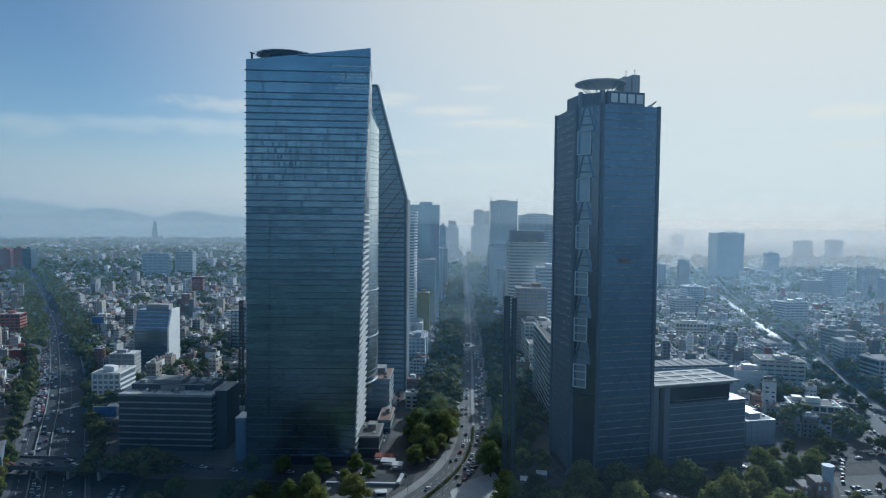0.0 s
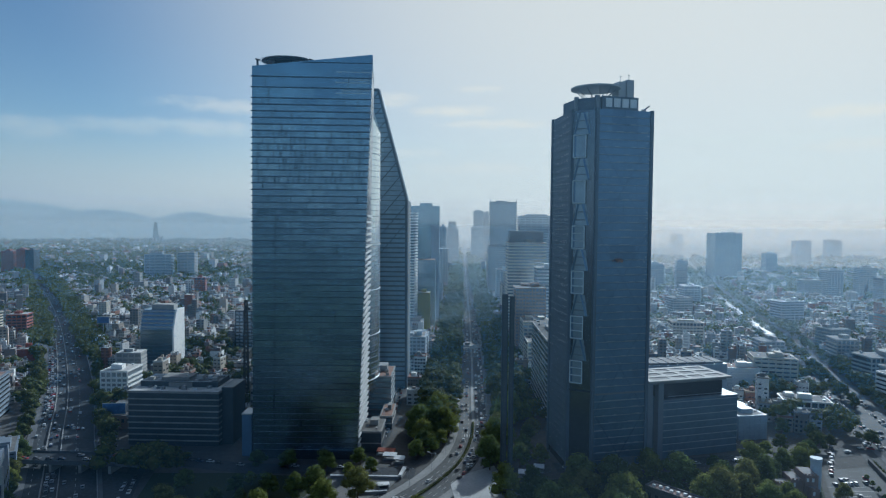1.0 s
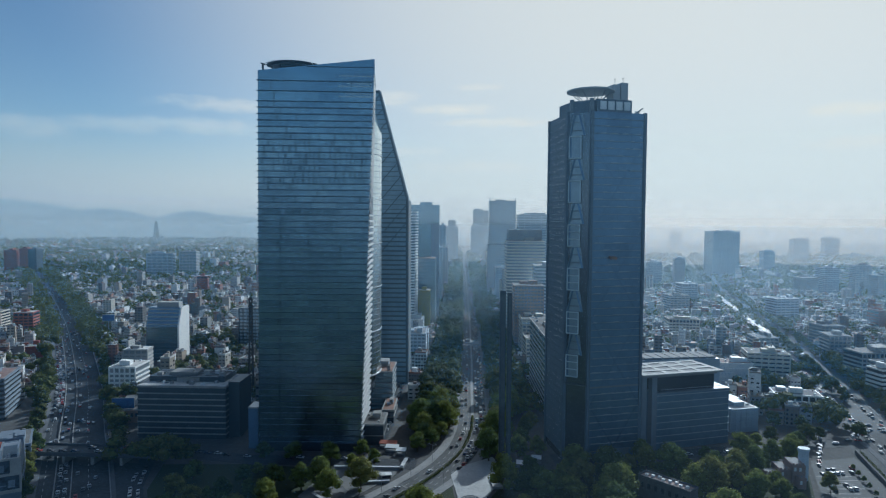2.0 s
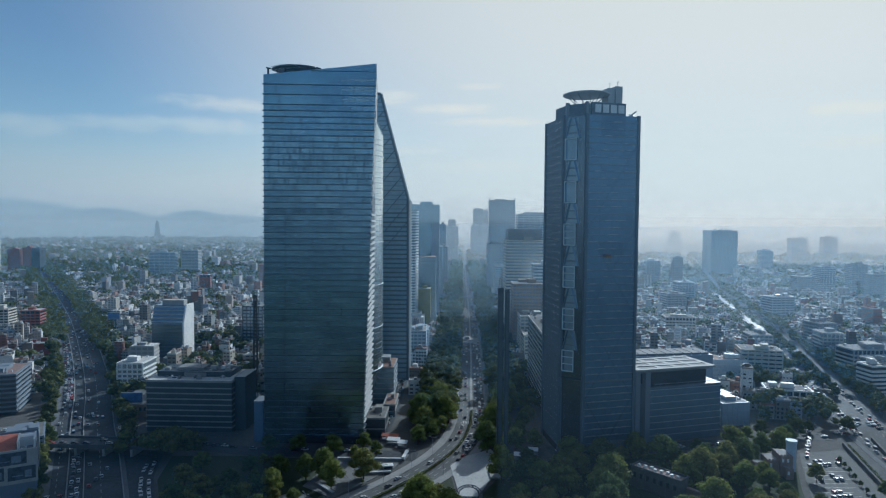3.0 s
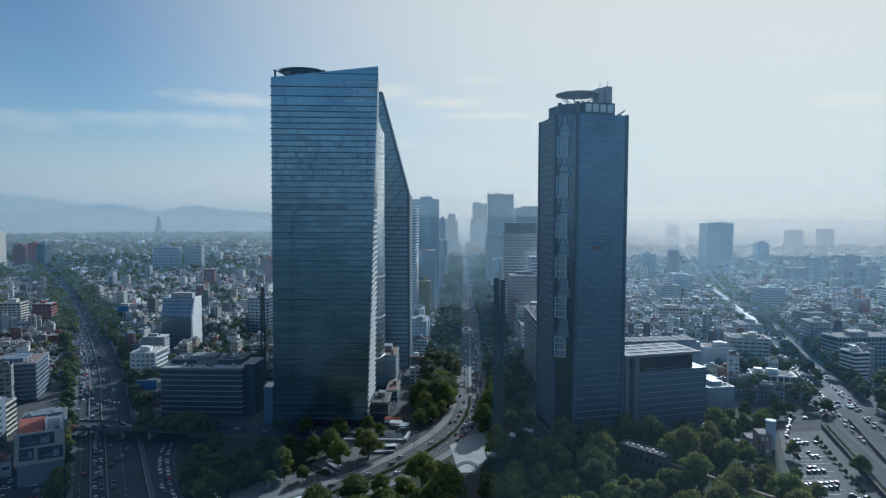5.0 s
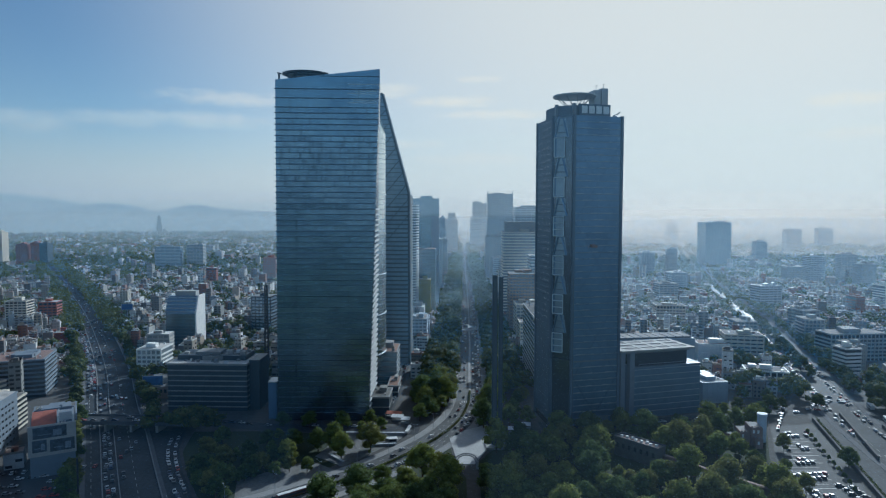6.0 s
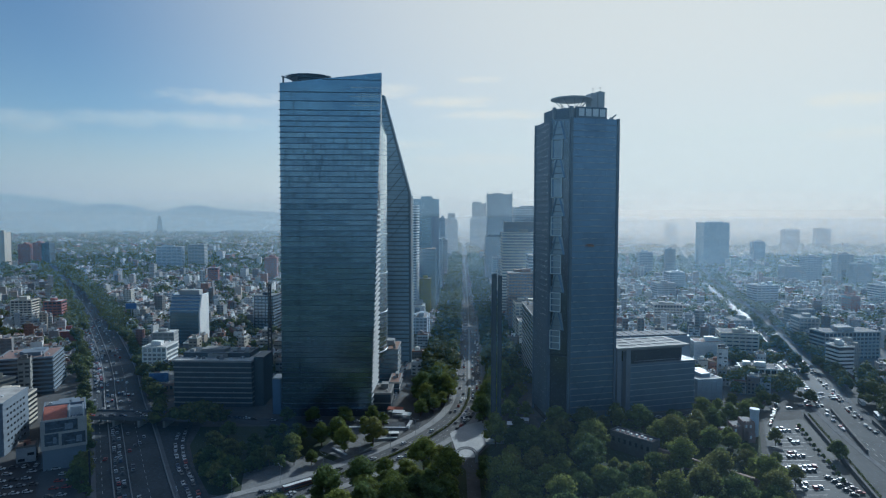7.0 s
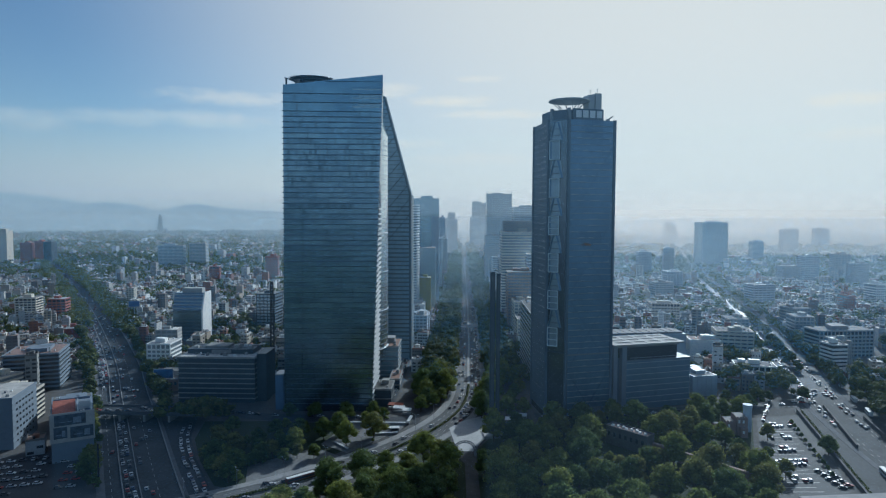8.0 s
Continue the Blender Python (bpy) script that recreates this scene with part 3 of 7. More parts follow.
# a translucent sheet stands in for haze; its sunward colour paints in brightness
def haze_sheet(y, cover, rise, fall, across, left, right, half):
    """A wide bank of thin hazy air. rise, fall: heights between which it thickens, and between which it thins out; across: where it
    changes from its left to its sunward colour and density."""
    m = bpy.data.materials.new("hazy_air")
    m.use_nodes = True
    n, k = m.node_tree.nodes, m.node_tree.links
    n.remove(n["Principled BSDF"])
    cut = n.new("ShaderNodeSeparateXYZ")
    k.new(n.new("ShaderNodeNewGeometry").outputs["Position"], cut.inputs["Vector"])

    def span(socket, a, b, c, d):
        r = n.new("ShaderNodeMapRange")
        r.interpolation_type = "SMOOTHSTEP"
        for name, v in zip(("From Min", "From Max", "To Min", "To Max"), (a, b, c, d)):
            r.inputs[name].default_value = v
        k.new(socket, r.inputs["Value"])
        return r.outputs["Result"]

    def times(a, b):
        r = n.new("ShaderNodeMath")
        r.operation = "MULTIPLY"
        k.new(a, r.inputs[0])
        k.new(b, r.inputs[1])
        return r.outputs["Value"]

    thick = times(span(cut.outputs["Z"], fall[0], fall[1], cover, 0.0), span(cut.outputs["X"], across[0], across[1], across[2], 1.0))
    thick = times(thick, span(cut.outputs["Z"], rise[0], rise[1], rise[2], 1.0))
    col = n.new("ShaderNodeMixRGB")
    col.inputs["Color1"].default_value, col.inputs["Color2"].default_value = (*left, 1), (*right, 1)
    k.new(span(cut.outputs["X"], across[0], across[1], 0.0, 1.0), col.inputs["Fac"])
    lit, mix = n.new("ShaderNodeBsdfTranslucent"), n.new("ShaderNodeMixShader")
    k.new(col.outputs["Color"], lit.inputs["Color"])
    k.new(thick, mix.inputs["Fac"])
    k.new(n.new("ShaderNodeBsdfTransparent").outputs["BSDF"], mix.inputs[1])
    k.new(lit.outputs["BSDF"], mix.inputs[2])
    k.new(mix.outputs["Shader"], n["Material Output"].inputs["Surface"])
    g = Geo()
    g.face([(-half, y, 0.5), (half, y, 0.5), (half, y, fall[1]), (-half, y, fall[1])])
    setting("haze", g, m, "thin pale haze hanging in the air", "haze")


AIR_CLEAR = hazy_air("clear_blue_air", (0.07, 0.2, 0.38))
# bright_blue_air is a paler blue_air, painting sunlight into the sunward streaks
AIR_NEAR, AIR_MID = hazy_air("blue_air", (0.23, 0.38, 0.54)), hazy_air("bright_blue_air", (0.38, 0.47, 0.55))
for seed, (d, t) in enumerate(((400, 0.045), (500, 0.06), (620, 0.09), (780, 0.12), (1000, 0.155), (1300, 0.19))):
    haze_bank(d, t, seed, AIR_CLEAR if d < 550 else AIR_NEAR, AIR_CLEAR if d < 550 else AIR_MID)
# sheets for the air before the towers, its sun glare painted in by colour; the air above the roofs; the air over the
# far plain
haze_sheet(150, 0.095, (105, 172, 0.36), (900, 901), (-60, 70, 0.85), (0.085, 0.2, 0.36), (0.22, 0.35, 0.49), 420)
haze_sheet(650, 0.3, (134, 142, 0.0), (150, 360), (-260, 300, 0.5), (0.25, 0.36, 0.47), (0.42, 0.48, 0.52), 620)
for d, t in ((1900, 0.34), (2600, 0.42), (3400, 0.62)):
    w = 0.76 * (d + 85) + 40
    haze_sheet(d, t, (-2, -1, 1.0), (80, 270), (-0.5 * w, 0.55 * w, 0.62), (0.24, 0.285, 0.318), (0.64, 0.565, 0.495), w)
# unseen pale strips added as park haze to the west, brightening the glass reflections
M_WEST_AIR = mat("added_park_haze", (0.26, 0.36, 0.47), 1.0, var=0.1, bump=0.0, gloss=0.0)
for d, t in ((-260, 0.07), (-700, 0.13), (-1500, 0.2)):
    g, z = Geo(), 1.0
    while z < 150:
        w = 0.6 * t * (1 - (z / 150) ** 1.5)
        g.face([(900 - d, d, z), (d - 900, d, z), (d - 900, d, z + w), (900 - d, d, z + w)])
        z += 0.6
    setting("haze", g, M_WEST_AIR, "unseen pale blue strips added over the park", "haze")

# ---- the three great towers ----


def lerp(a, b, t):
    return tuple(p + (q - p) * t for p, q in zip(a, b))


def leaning_tower():
    """A tall office tower whose glass front leans out over its base."""
    o = (-86, 380, 0)
    tower = thing("glass_skyscraper", "very tall blue glass office skyscraper with dark floor ledges", "skyscraper", *o)
    tl, tr, br, bl = (-112.6, 347.2, 226.9), (-46.2, 352.2, 226.9), (-55.6, 363, 5), (-117.5, 361, 5)
    back_r, back_l = ((-51.0, 400, 232), (-55.6, 398, 5)), ((-112, 402, 226), (-116, 398, 5))
    loc = lambda p: (p[0] - o[0], p[1] - o[1], p[2] - o[2])
    g = Geo()
    tl_, tr_, br_, bl_ = tl, tr, br, bl
    tl, tr, br, bl = ((p[0], p[1] + 1.6, p[2]) for p in (tl, tr, br, bl))
    quads = [(bl, br, tr, tl), (br, back_r[1], back_r[0], tr), (back_r[1], back_l[1], back_l[0], back_r[0]), (back_l[1], bl, tl, back_l[0]), (tl, tr, back_r[0], back_l[0])]
    for q in quads:
        g.face([loc(p) for p in q])
    part("core", g, M_GLASS_DARK, tower)
    tl, tr, br, bl = tl_, tr_, br_, bl_
    rnd = random.Random(4)
    levels = [5 + 3.65 * i for i in range(57)] + [5 + 3.65 * 56 + 5.83 * (i + 1) for i in range(3)]
    floors = len(levels) - 1
    share = [(z - 5) / 221.9 for z in levels]
    for i in range(floors):
        t0, t1 = share[i], share[i + 1]
        a0, b0, a1, b1 = lerp(bl, tl, t0), lerp(br, tr, t0), lerp(bl, tl, t1), lerp(br, tr, t1)
        cuts = [0] + sorted(rnd.choice(range(1, 8)) / 40 + 0.2 * k for k in range(5))[1:5] + [1]
        for c0, c1 in zip(cuts, cuts[1:]):
            tip = rnd.uniform(-0.02, 0.02)
            w = 0.0007
            pts = [lerp(a0, b0, c0 + w), lerp(a0, b0, c1 - w), lerp(a1, b1, c1 - w), lerp(a1, b1, c0 + w)]
            g = Geo()
            lead = (a1[1] - a0[1]) * 0.75
            q = [(p[0], p[1] - 0.25 - (tip if j > 1 else 0) + (lead if j < 2 else 0), p[2] + (0.3 if j < 2 else -0.1)) for j, p in enumerate(pts)]
            r = [(p[0], p[1] + 1.2, p[2]) for p in q]
            q, r = [loc(p) for p in q], [loc(p) for p in r]
            g.face(q)
            for j in range(4):
                k = (j + 1) % 4
                g.face([q[k], q[j], r[j], r[k]])
            part("pane", g, M_GLASS_BLUE, tower)
        g = Geo()
        p, q = loc(a0), loc(b0)
        upper = t0 > 0.46
        out, low, high = (0.9, 0.22, 0.3) if upper else (0.6, 0.12, 0.22)
        g.prism([(p[0] - 0.6, p[1] - out), (q[0] + 0.1, q[1] - out), (q[0] + 0.1, q[1] + 0.4), (p[0] - 0.6, p[1] + 0.4)], p[2] - low, p[2] + high)
        part("ledge", g, M_LEDGE_UP if upper else M_LEDGE if rnd.random() < 0.35 else M_LEDGE_DULL, tower)
        if upper:
            g = Geo()
            g.prism([(p[0] + 0.2, p[1] - 0.46), (q[0] - 0.2, q[1] - 0.46), (q[0] - 0.2, q[1] + 0.2), (p[0] + 0.2, p[1] + 0.2)], p[2] + 0.3, p[2] + 0.8)
            part("spandrel", g, M_SPANDREL, tower)
        if not upper and rnd.random() < 0.7:
            # a row of small pale dashes added along the ledge, broken here and there
            g, start, end = Geo(), rnd.choice((0.02, 0.02, 0.3)), rnd.choice((0.45, 0.75, 0.92))
            n = int((end - start) * 62)
            for k in range(n):
                c = start + (end - start) * k / n
                m = lerp(p, q, c)
                if rnd.random() < 0.86:
                    g.box(m[0], m[1] - 0.78, m[2] - 0.06, m[0] + 0.55, m[1] - 0.6, m[2] + 0.14)
            part("ledge_trim", g, M_DASH, tower)["kind"] = "stuff"
        # slabs on the narrow east side
        c0 = lerp(back_r[1], back_r[0], t0)
        if t0 < 0.64:
            p, q = loc(b0), loc(c0)
            g = Geo()
            out = 1.9 * (1 - t0) + 0.5
            g.prism([(p[0] + 0.2, p[1] - 0.3), (p[0] + 0.2 + out * 0.3, p[1] + 0.2), (q[0] + out * 0.7, q[1]), (q[0] - 0.5, q[1])], p[2] - 0.35, p[2] + 0.7)
            part("side_louvre", g, M_LOUVRE, tower, "white metal sun louvre")
    # uneven upright blinds and mullions, thickest in the middle floors
    g = Geo()

    def upright(i, c, w, out):
        p, q = loc(lerp(lerp(bl, tl, share[i]), lerp(br, tr, share[i]), c)), loc(lerp(lerp(bl, tl, share[i + 1]), lerp(br, tr, share[i + 1]), c))
        g.face([(p[0] - w, p[1] - out, p[2]), (p[0] + w, p[1] - out, p[2]), (q[0] + w, q[1] - out, q[2]), (q[0] - w, q[1] - out, q[2])])
        g.face([(p[0] + w, p[1] - out, p[2]), (p[0] + w, p[1], p[2]), (q[0] + w, q[1], q[2]), (q[0] + w, q[1] - out, q[2])])
        g.face([(p[0] - w, p[1], p[2]), (p[0] - w, p[1] - out, p[2]), (q[0] - w, q[1] - out, q[2]), (q[0] - w, q[1], q[2])])

    for i in range(3, floors - 1):
        for k in range(1, 24):
            upright(i, k / 24, 0.05, 0.36)
        if 42 <= i <= 50:
            # the storeys with blinds drawn here and there: dark uprights on a loose grid
            for k in range(1, 22):
                if rnd.random() < (0.72 if 43 <= i <= 48 else 0.5):
                    upright(i, k / 22 + rnd.choice((0, 0, 0.008, -0.008)), rnd.choice((0.22, 0.3, 0.42)), 0.68)
                    if rnd.random() < 0.2:
                        upright(i, k / 22 + 0.018, rnd.choice((0.25, 0.5)), 0.66)
        else:
            for _ in range(rnd.randint(1, 4) if i > 38 else rnd.randint(0, 2) if i > 20 else 1):
                upright(i, rnd.choice(range(1, 36)) / 36 if i > 36 else rnd.choice((0.18, 0.2, 0.33, 0.46, 0.62, 0.75)), rnd.choice((0.25, 0.34, 0.46)), 0.68)
        if i == 38:
            for k in range(4, 62):
                if k not in (18, 19, 20, 34, 35, 48, 49):
                    upright(i, k / 84, 0.16, 0.7)
        if i < 38:
            upright(i, 0.2 + 0.002 * (i % 3), 0.2, 0.55)
    part("mullion", g, M_MULLION, tower)["kind"] = "stuff"
    # the open corner at the top: opaque pale strips paint sky light between the floors
    for i in range(floors - 3, floors):
        for k in range(3):
            z0 = 0.25 + 0.26 * k
            c = 0.66 + 0.05 * rnd.random() + 0.03 * k
            t0, t1 = share[i] + (share[i + 1] - share[i]) * z0, share[i] + (share[i + 1] - share[i]) * (z0 + 0.1)
            p, q, u, v = (loc(lerp(lerp(bl, tl, t), lerp(br, tr, t), w)) for t, w in ((t0, c), (t0, 0.985), (t1, 0.985), (t1, c)))
            g = Geo()
            g.face([(e[0], e[1] - 0.42, e[2]) for e in (p, q, u, v)])
            g.face([(e[0], e[1] - 0.3, e[2]) for e in (v, u, q, p)])
            part("light_strip", g, M_GLASS_PALE, tower, "pale opaque strip imitating sky light seen through")
    # glass parapet and roof
    g = Geo()
    a, b = loc(tl), loc(tr)
    g.prism([(a[0], a[1] - 0.3), (b[0] + 0.3, b[1] - 0.5), (b[0] + 0.3, b[1] + 0.1), (a[0], a[1] + 0.3)], a[2] - 1.4, 0, tops=[a[2] - 0.3, b[2] + 7.4, b[2] + 7.4, a[2] - 0.3])
    part("parapet", g, M_GLASS_BLUE, tower)
    g = Geo()
    g.prism([(b[0] - 0.3, b[1] + 0.2), (b[0] + 0.2, b[1] + 0.2), (b[0] - 4, b[1] + 40), (b[0] - 4.5, b[1] + 40)], a[2] - 0.4, 0, tops=[b[2] + 7.4, b[2] + 7.4, b[2] + 4, b[2] + 4])
    part("side_parapet", g, M_GLASS_BLUE, tower)
    g = Geo()
    g.bar((a[0] + 28, a[1] + 1.3, a[2] + 2.4), (b[0] + 0.3, b[1] - 0.6, a[2] + 2.4), 0.3)
    part("parapet_rail", g, M_LEDGE, tower)
    g = Geo()
    g.box(-26, -20, 0, 28, 16, 5)
    part("lobby", g, M_GLASS_DARK, tower)
    # helipad on a lattice of struts
    hx, hy, hz = -13.6, -6, 234.9
    rim = [math.pi * (k + 0.5) / 8 for k in range(16)]
    pad = Geo()
    pad.prism([(hx + 15.4 * math.cos(a), hy + 13 * math.sin(a)) for a in rim], hz + 0.4, hz + 1.0)
    pad.prism([(hx + 13.2 * math.cos(a), hy + 11 * math.sin(a)) for a in rim], hz - 0.5, hz + 0.4)
    pad.prism([(hx + 8 * math.cos(a), hy + 7 * math.sin(a)) for a in rim], hz - 1.8, hz - 0.5)
    part("helipad", pad, M_METAL, tower, "dark steel helicopter platform")
    for k in range(8):
        a = math.pi * (k + 0.5) / 4
        s = Geo()
        s.bar((hx + 12.5 * math.cos(a), hy + 10.5 * math.sin(a), hz - 0.4), (hx + 7.5 * math.cos(a + 0.25), hy + 6 * math.sin(a + 0.25), 227), 0.45)
        part("strut", s, M_METAL, tower)
    g = Geo()
    for a, b_ in zip(rim, rim[1:] + rim[:1]):
        ends = [(hx + 16.4 * math.cos(v), hy + 14 * math.sin(v), hz + 0.9) for v in (a, b_)]
        g.bar(*ends, 0.2)
        g.bar(ends[0], (hx + 15 * math.cos(a), hy + 12.6 * math.sin(a), hz + 0.6), 0.2)
    part("safety_net", g, M_STEEL, tower)
    for k, x in enumerate((-27.5, 3.6)):
        g = Geo()
        g.bar((hx + x + 13, hy - 12, 227), (hx + x + 13, hy - 12, hz - 0.9), 0.9)
        g.bar((hx + x + 11.8, hy - 12, hz - 0.6), (hx + x + 14.6, hy - 12, hz - 1.4), 0.7)
        part("cleaning_crane", g, M_METAL, tower, "dark roof-edge window-cleaning crane")
    g = Geo()
    g.box(2, -14, 226, 20, 8, 231)
    part("plant_room", g, M_METAL, tower)


def curved_tower():
    """The tall pale tower with the rounded glass side, half hidden by its neighbour."""
    tower = thing("curved_skyscraper", "tall pale green glass skyscraper with a rounded side and thin rings", "skyscraper", -84, 446, 0)
    def outline(s):
        arc = [(1 + 30 * s * math.cos(a), 6 + 34 * s * math.sin(a)) for a in [math.radians(v) for v in range(-100, 101, 10)]]
        return arc + [(-24, 40), (-24, -28)]
    g = Geo()
    levels = [(10, 0.80), (16, 0.9), (24, 0.985), (34, 1.0), (205, 1.0)]
    for (z0, s0), (z1, s1) in zip(levels, levels[1:]):
        a, b = outline(s0), outline(s1)
        for i in range(len(a)):
            k = (i + 1) % len(a)
            g.face([(*a[i], z0), (*a[k], z0), (*b[k], z1), (*b[i], z1)])
    top = outline(1.0)
    # the crown slopes down towards the avenue
    hs = [204.5 + min(26, max(0, (31 - x)) * 2.5) for x, y in top]
    for i in range(len(top)):
        k = (i + 1) % len(top)
        g.face([(*top[i], 205), (*top[k], 205), (*top[k], hs[k]), (*top[i], hs[i])])
    part("glass_wall", g, M_GLASS_GREEN, tower)
    g = Geo()
    g.face([(x, y, 204.8) for x, y in top])
    part("roof", g, M_CONC, tower)
    for z in range(28, 204, 4):
        g = Geo()
        big = z % 32 == 28
        s = 1.014 if big else 1.004
        arc = outline(s)[3:18]
        inner = outline(0.99)[3:18]
        for i in range(len(arc) - 1):
            a, b, c, d = arc[i], arc[i + 1], inner[i + 1], inner[i]
            h = 0.5 if big else 0.4
            g.face([(*a, z), (*b, z), (*b, z + h), (*a, z + h)])
            g.face([(*a, z + h), (*b, z + h), (*c, z + h), (*d, z + h)])
        part("floor_ring", g, M_PALE if big else M_GLASS_GREY, tower)
    g = Geo()
    g.box(-22, -16, 0, 20, 30, 12)
    part("lobby", g, M_GLASS_DARK, tower)


def wedge_tower():
    """The tower with the long sloping edge, braced by diagonals."""
    tower = thing("wedge_skyscraper", "tall dark concrete skyscraper with sloping edge and diagonal bracing", "skyscraper", -70, 520, 0)
    face = [(-34, 0), (32.0, 0), (31.4, 159.5), (7.6, 249.5), (-2, 249.5), (-34, 140)]
    g = Geo()
    for y, flip in ((1.2, False), (34, True)):
        p = [(x, y, z) for x, z in face]
        g.face(p[::-1] if flip else p)
    for (a, b), (c, d) in zip(face, face[1:] + face[:1]):
        g.face([(c, 1.2, d), (a, 1.2, b), (a, 34, b), (c, 34, d)])
    part("glass_body", g, M_SLATE, tower)
    # the concrete rim
    for (a, b), (c, d) in zip(face, face[1:] + face[:1]):
        g = Geo()
        g.bar((a, 0.6, b), (c, 0.6, d), 2.0)
        part("rim", g, M_RIM, tower)
    def right(z):
        return 31.6 if z < 159 else 31.2 - (z - 159.5) * 23.8 / 90
    for z in range(6, 246, 4):
        g = Geo()
        w = right(z + 0.5)
        g.box(-33, 0.4, z, w - 0.6, 1.5, z + (1.3 if z < 150 else 0.5))
        part("floor_band", g, M_RIM, tower)
    for z in range(84, 244, 15):
        g = Geo()
        x0 = -16
        # a diagonal that climbs towards the sloping edge
        zt = z
        for s in range(80):
            zt = z + s
            xt = x0 + s * 0.85
            if xt >= right(zt) - 0.8 or zt > 247:
                break
        g.bar((x0, 0.1, z), (xt, 0.1, zt), 0.7)
        part("brace", g, M_RIM, tower)
    g = Geo()
    g.box(32.0, 1.5, 0, 32.8, 34, 158)
    part("side_wall", g, M_RIM, tower)


def garden_tower():
    """The dark square tower with cut corners, framed openings and a crown with a round platform."""
    tower = thing("dark_skyscraper", "tall dark blue skyscraper with framed corner openings and round helipad", "skyscraper", 78.2, 341.2, 0, 16)
    S, CH, H = 33.6, 14.2, 202.8
    k_ = CH / math.sqrt(2)
    body = [(0, 0), (S, 0), (S, S + k_), (-5.6, 44), (-k_, k_)]
    g = Geo()
    g.prism(body, 0, H)
    part("core", g, M_GLASS_DARK, tower)
    # front: floor ledges and shades, with two planted storeys
    rnd = random.Random(9)
    screen, holes, sparks = Geo(), Geo(), Geo()
    for i in range(48):
        z = 4 + i * 4.15
        if z > H - 2:
            break
        garden = 117 < z < 125 or z > 190
        g = Geo()
        g.box(0.6, -0.45, z + 0.1, S - 0.6, 0.1, z + 0.32)
        part("floor_ledge", g, M_FRAME_P, tower)
        for x in range(4):
            g = Geo()
            g.box(1.0 + x * 7.9, -0.3 - rnd.random() * 0.06, z + 0.4, 8.87 + x * 7.9, 0.1, z + 4.1)
            part("pane", g, M_GLASS_DIM if garden and x in (1, 2) else M_GLASS_NAVY, tower)
        for k in range(22):
            # short pale streaks added over the glass, here and there
            if rnd.random() < 0.16:
                x, w = 1.2 + rnd.random() * 26, rnd.uniform(1.2, 5.0)
                holes.box(x, -0.39, z + 0.45, x + w, -0.2, z + 0.8)
        # west side: flat perforated screen
        for j in range(11):
            y0 = k_ + 0.6 + j * 3.0
            x0 = -k_ + (y0 + 1.5 - k_) * 0.129
            screen.rbox(x0, y0 + 1.5, 0.5, 2.9, z + 0.1, z + 4.1, -0.128)
            # white flecks paint glints of sky shining through the screen
            for _ in range(4 if z > 70 else 1):
                if rnd.random() < (0.55 if j < 6 else 0.25):
                    y1, z1 = y0 + rnd.uniform(0.2, 2.4), z + rnd.uniform(0.8, 2.2)
                    sparks.rbox(-k_ + (y1 - k_) * 0.129 - 0.3, y1, 0.08, 0.32, z1, z1 + 0.42, -0.128)
        for _ in range(2):
            if z > 100 and rnd.random() < 0.6:
                x1, z1 = S - rnd.uniform(1.2, 3.4), z + rnd.uniform(0.8, 3.0)
                sparks.box(x1, -0.48, z1, x1 + 0.3, -0.42, z1 + 0.45)
    part("sun_screen", screen, M_SCREEN, tower)["kind"] = "stuff"
    part("shelf_strip", holes, M_FRAME_P, tower)["kind"] = "stuff"
    part("perforation", sparks, M_WHITE, tower)["kind"] = "stuff"
    # the great zigzag frame across the front
    for i in range(7):
        z0 = 10 + i * 25.15
        for x0, x1 in ((1, S / 2), (S - 1, S / 2)):
            a, b = ((x0, z0), (x1, z0 + 25)) if i % 2 else ((x1, z0), (x0, z0 + 25))
            g = Geo()
            d = 0.45
            g.face([(a[0] - d, -0.42, a[1]), (a[0] + d, -0.42, a[1]), (b[0] + d, -0.42, b[1]), (b[0] - d, -0.42, b[1])])
            g.face([(a[0] - d, -0.30, a[1]), (b[0] - d, -0.30, b[1]), (b[0] + d, -0.30, b[1]), (a[0] + d, -0.30, a[1])])
            part("frame_diagonal", g, M_GLASS_DIM, tower)
    for z0, xs in ((117.5, (12.5, 14, 15)),):
        g = Geo()
        for x in xs:
            leaf_cloud(g, rnd, (x, -0.7, z0 + 2.6), 1.9, 60, 0.4)
        part("shrubs", g, M_AUTUMN, tower, "reddish shrubs of a planted storey")["kind"] = "stuff"
    # corner posts
    for x, y in ((0, 0), (S, 0), (-k_, k_), (-5.6, 44)):
        g = Geo()
        g.box(x - 0.9, y - 0.9, 0, x + 0.9, y + 0.9, H + 0.8)
        part("corner_post", g, M_SCREEN, tower)
    # the cut corner: framed openings with braces between
    u = Vector((-1, 1, 0)).normalized()
    n = Vector((-1, -1, 0)).normalized()
    def at(s, out, z):
        p = u * s + n * out
        return (p.x, p.y, z)
    L, R = 12.9, 6.0
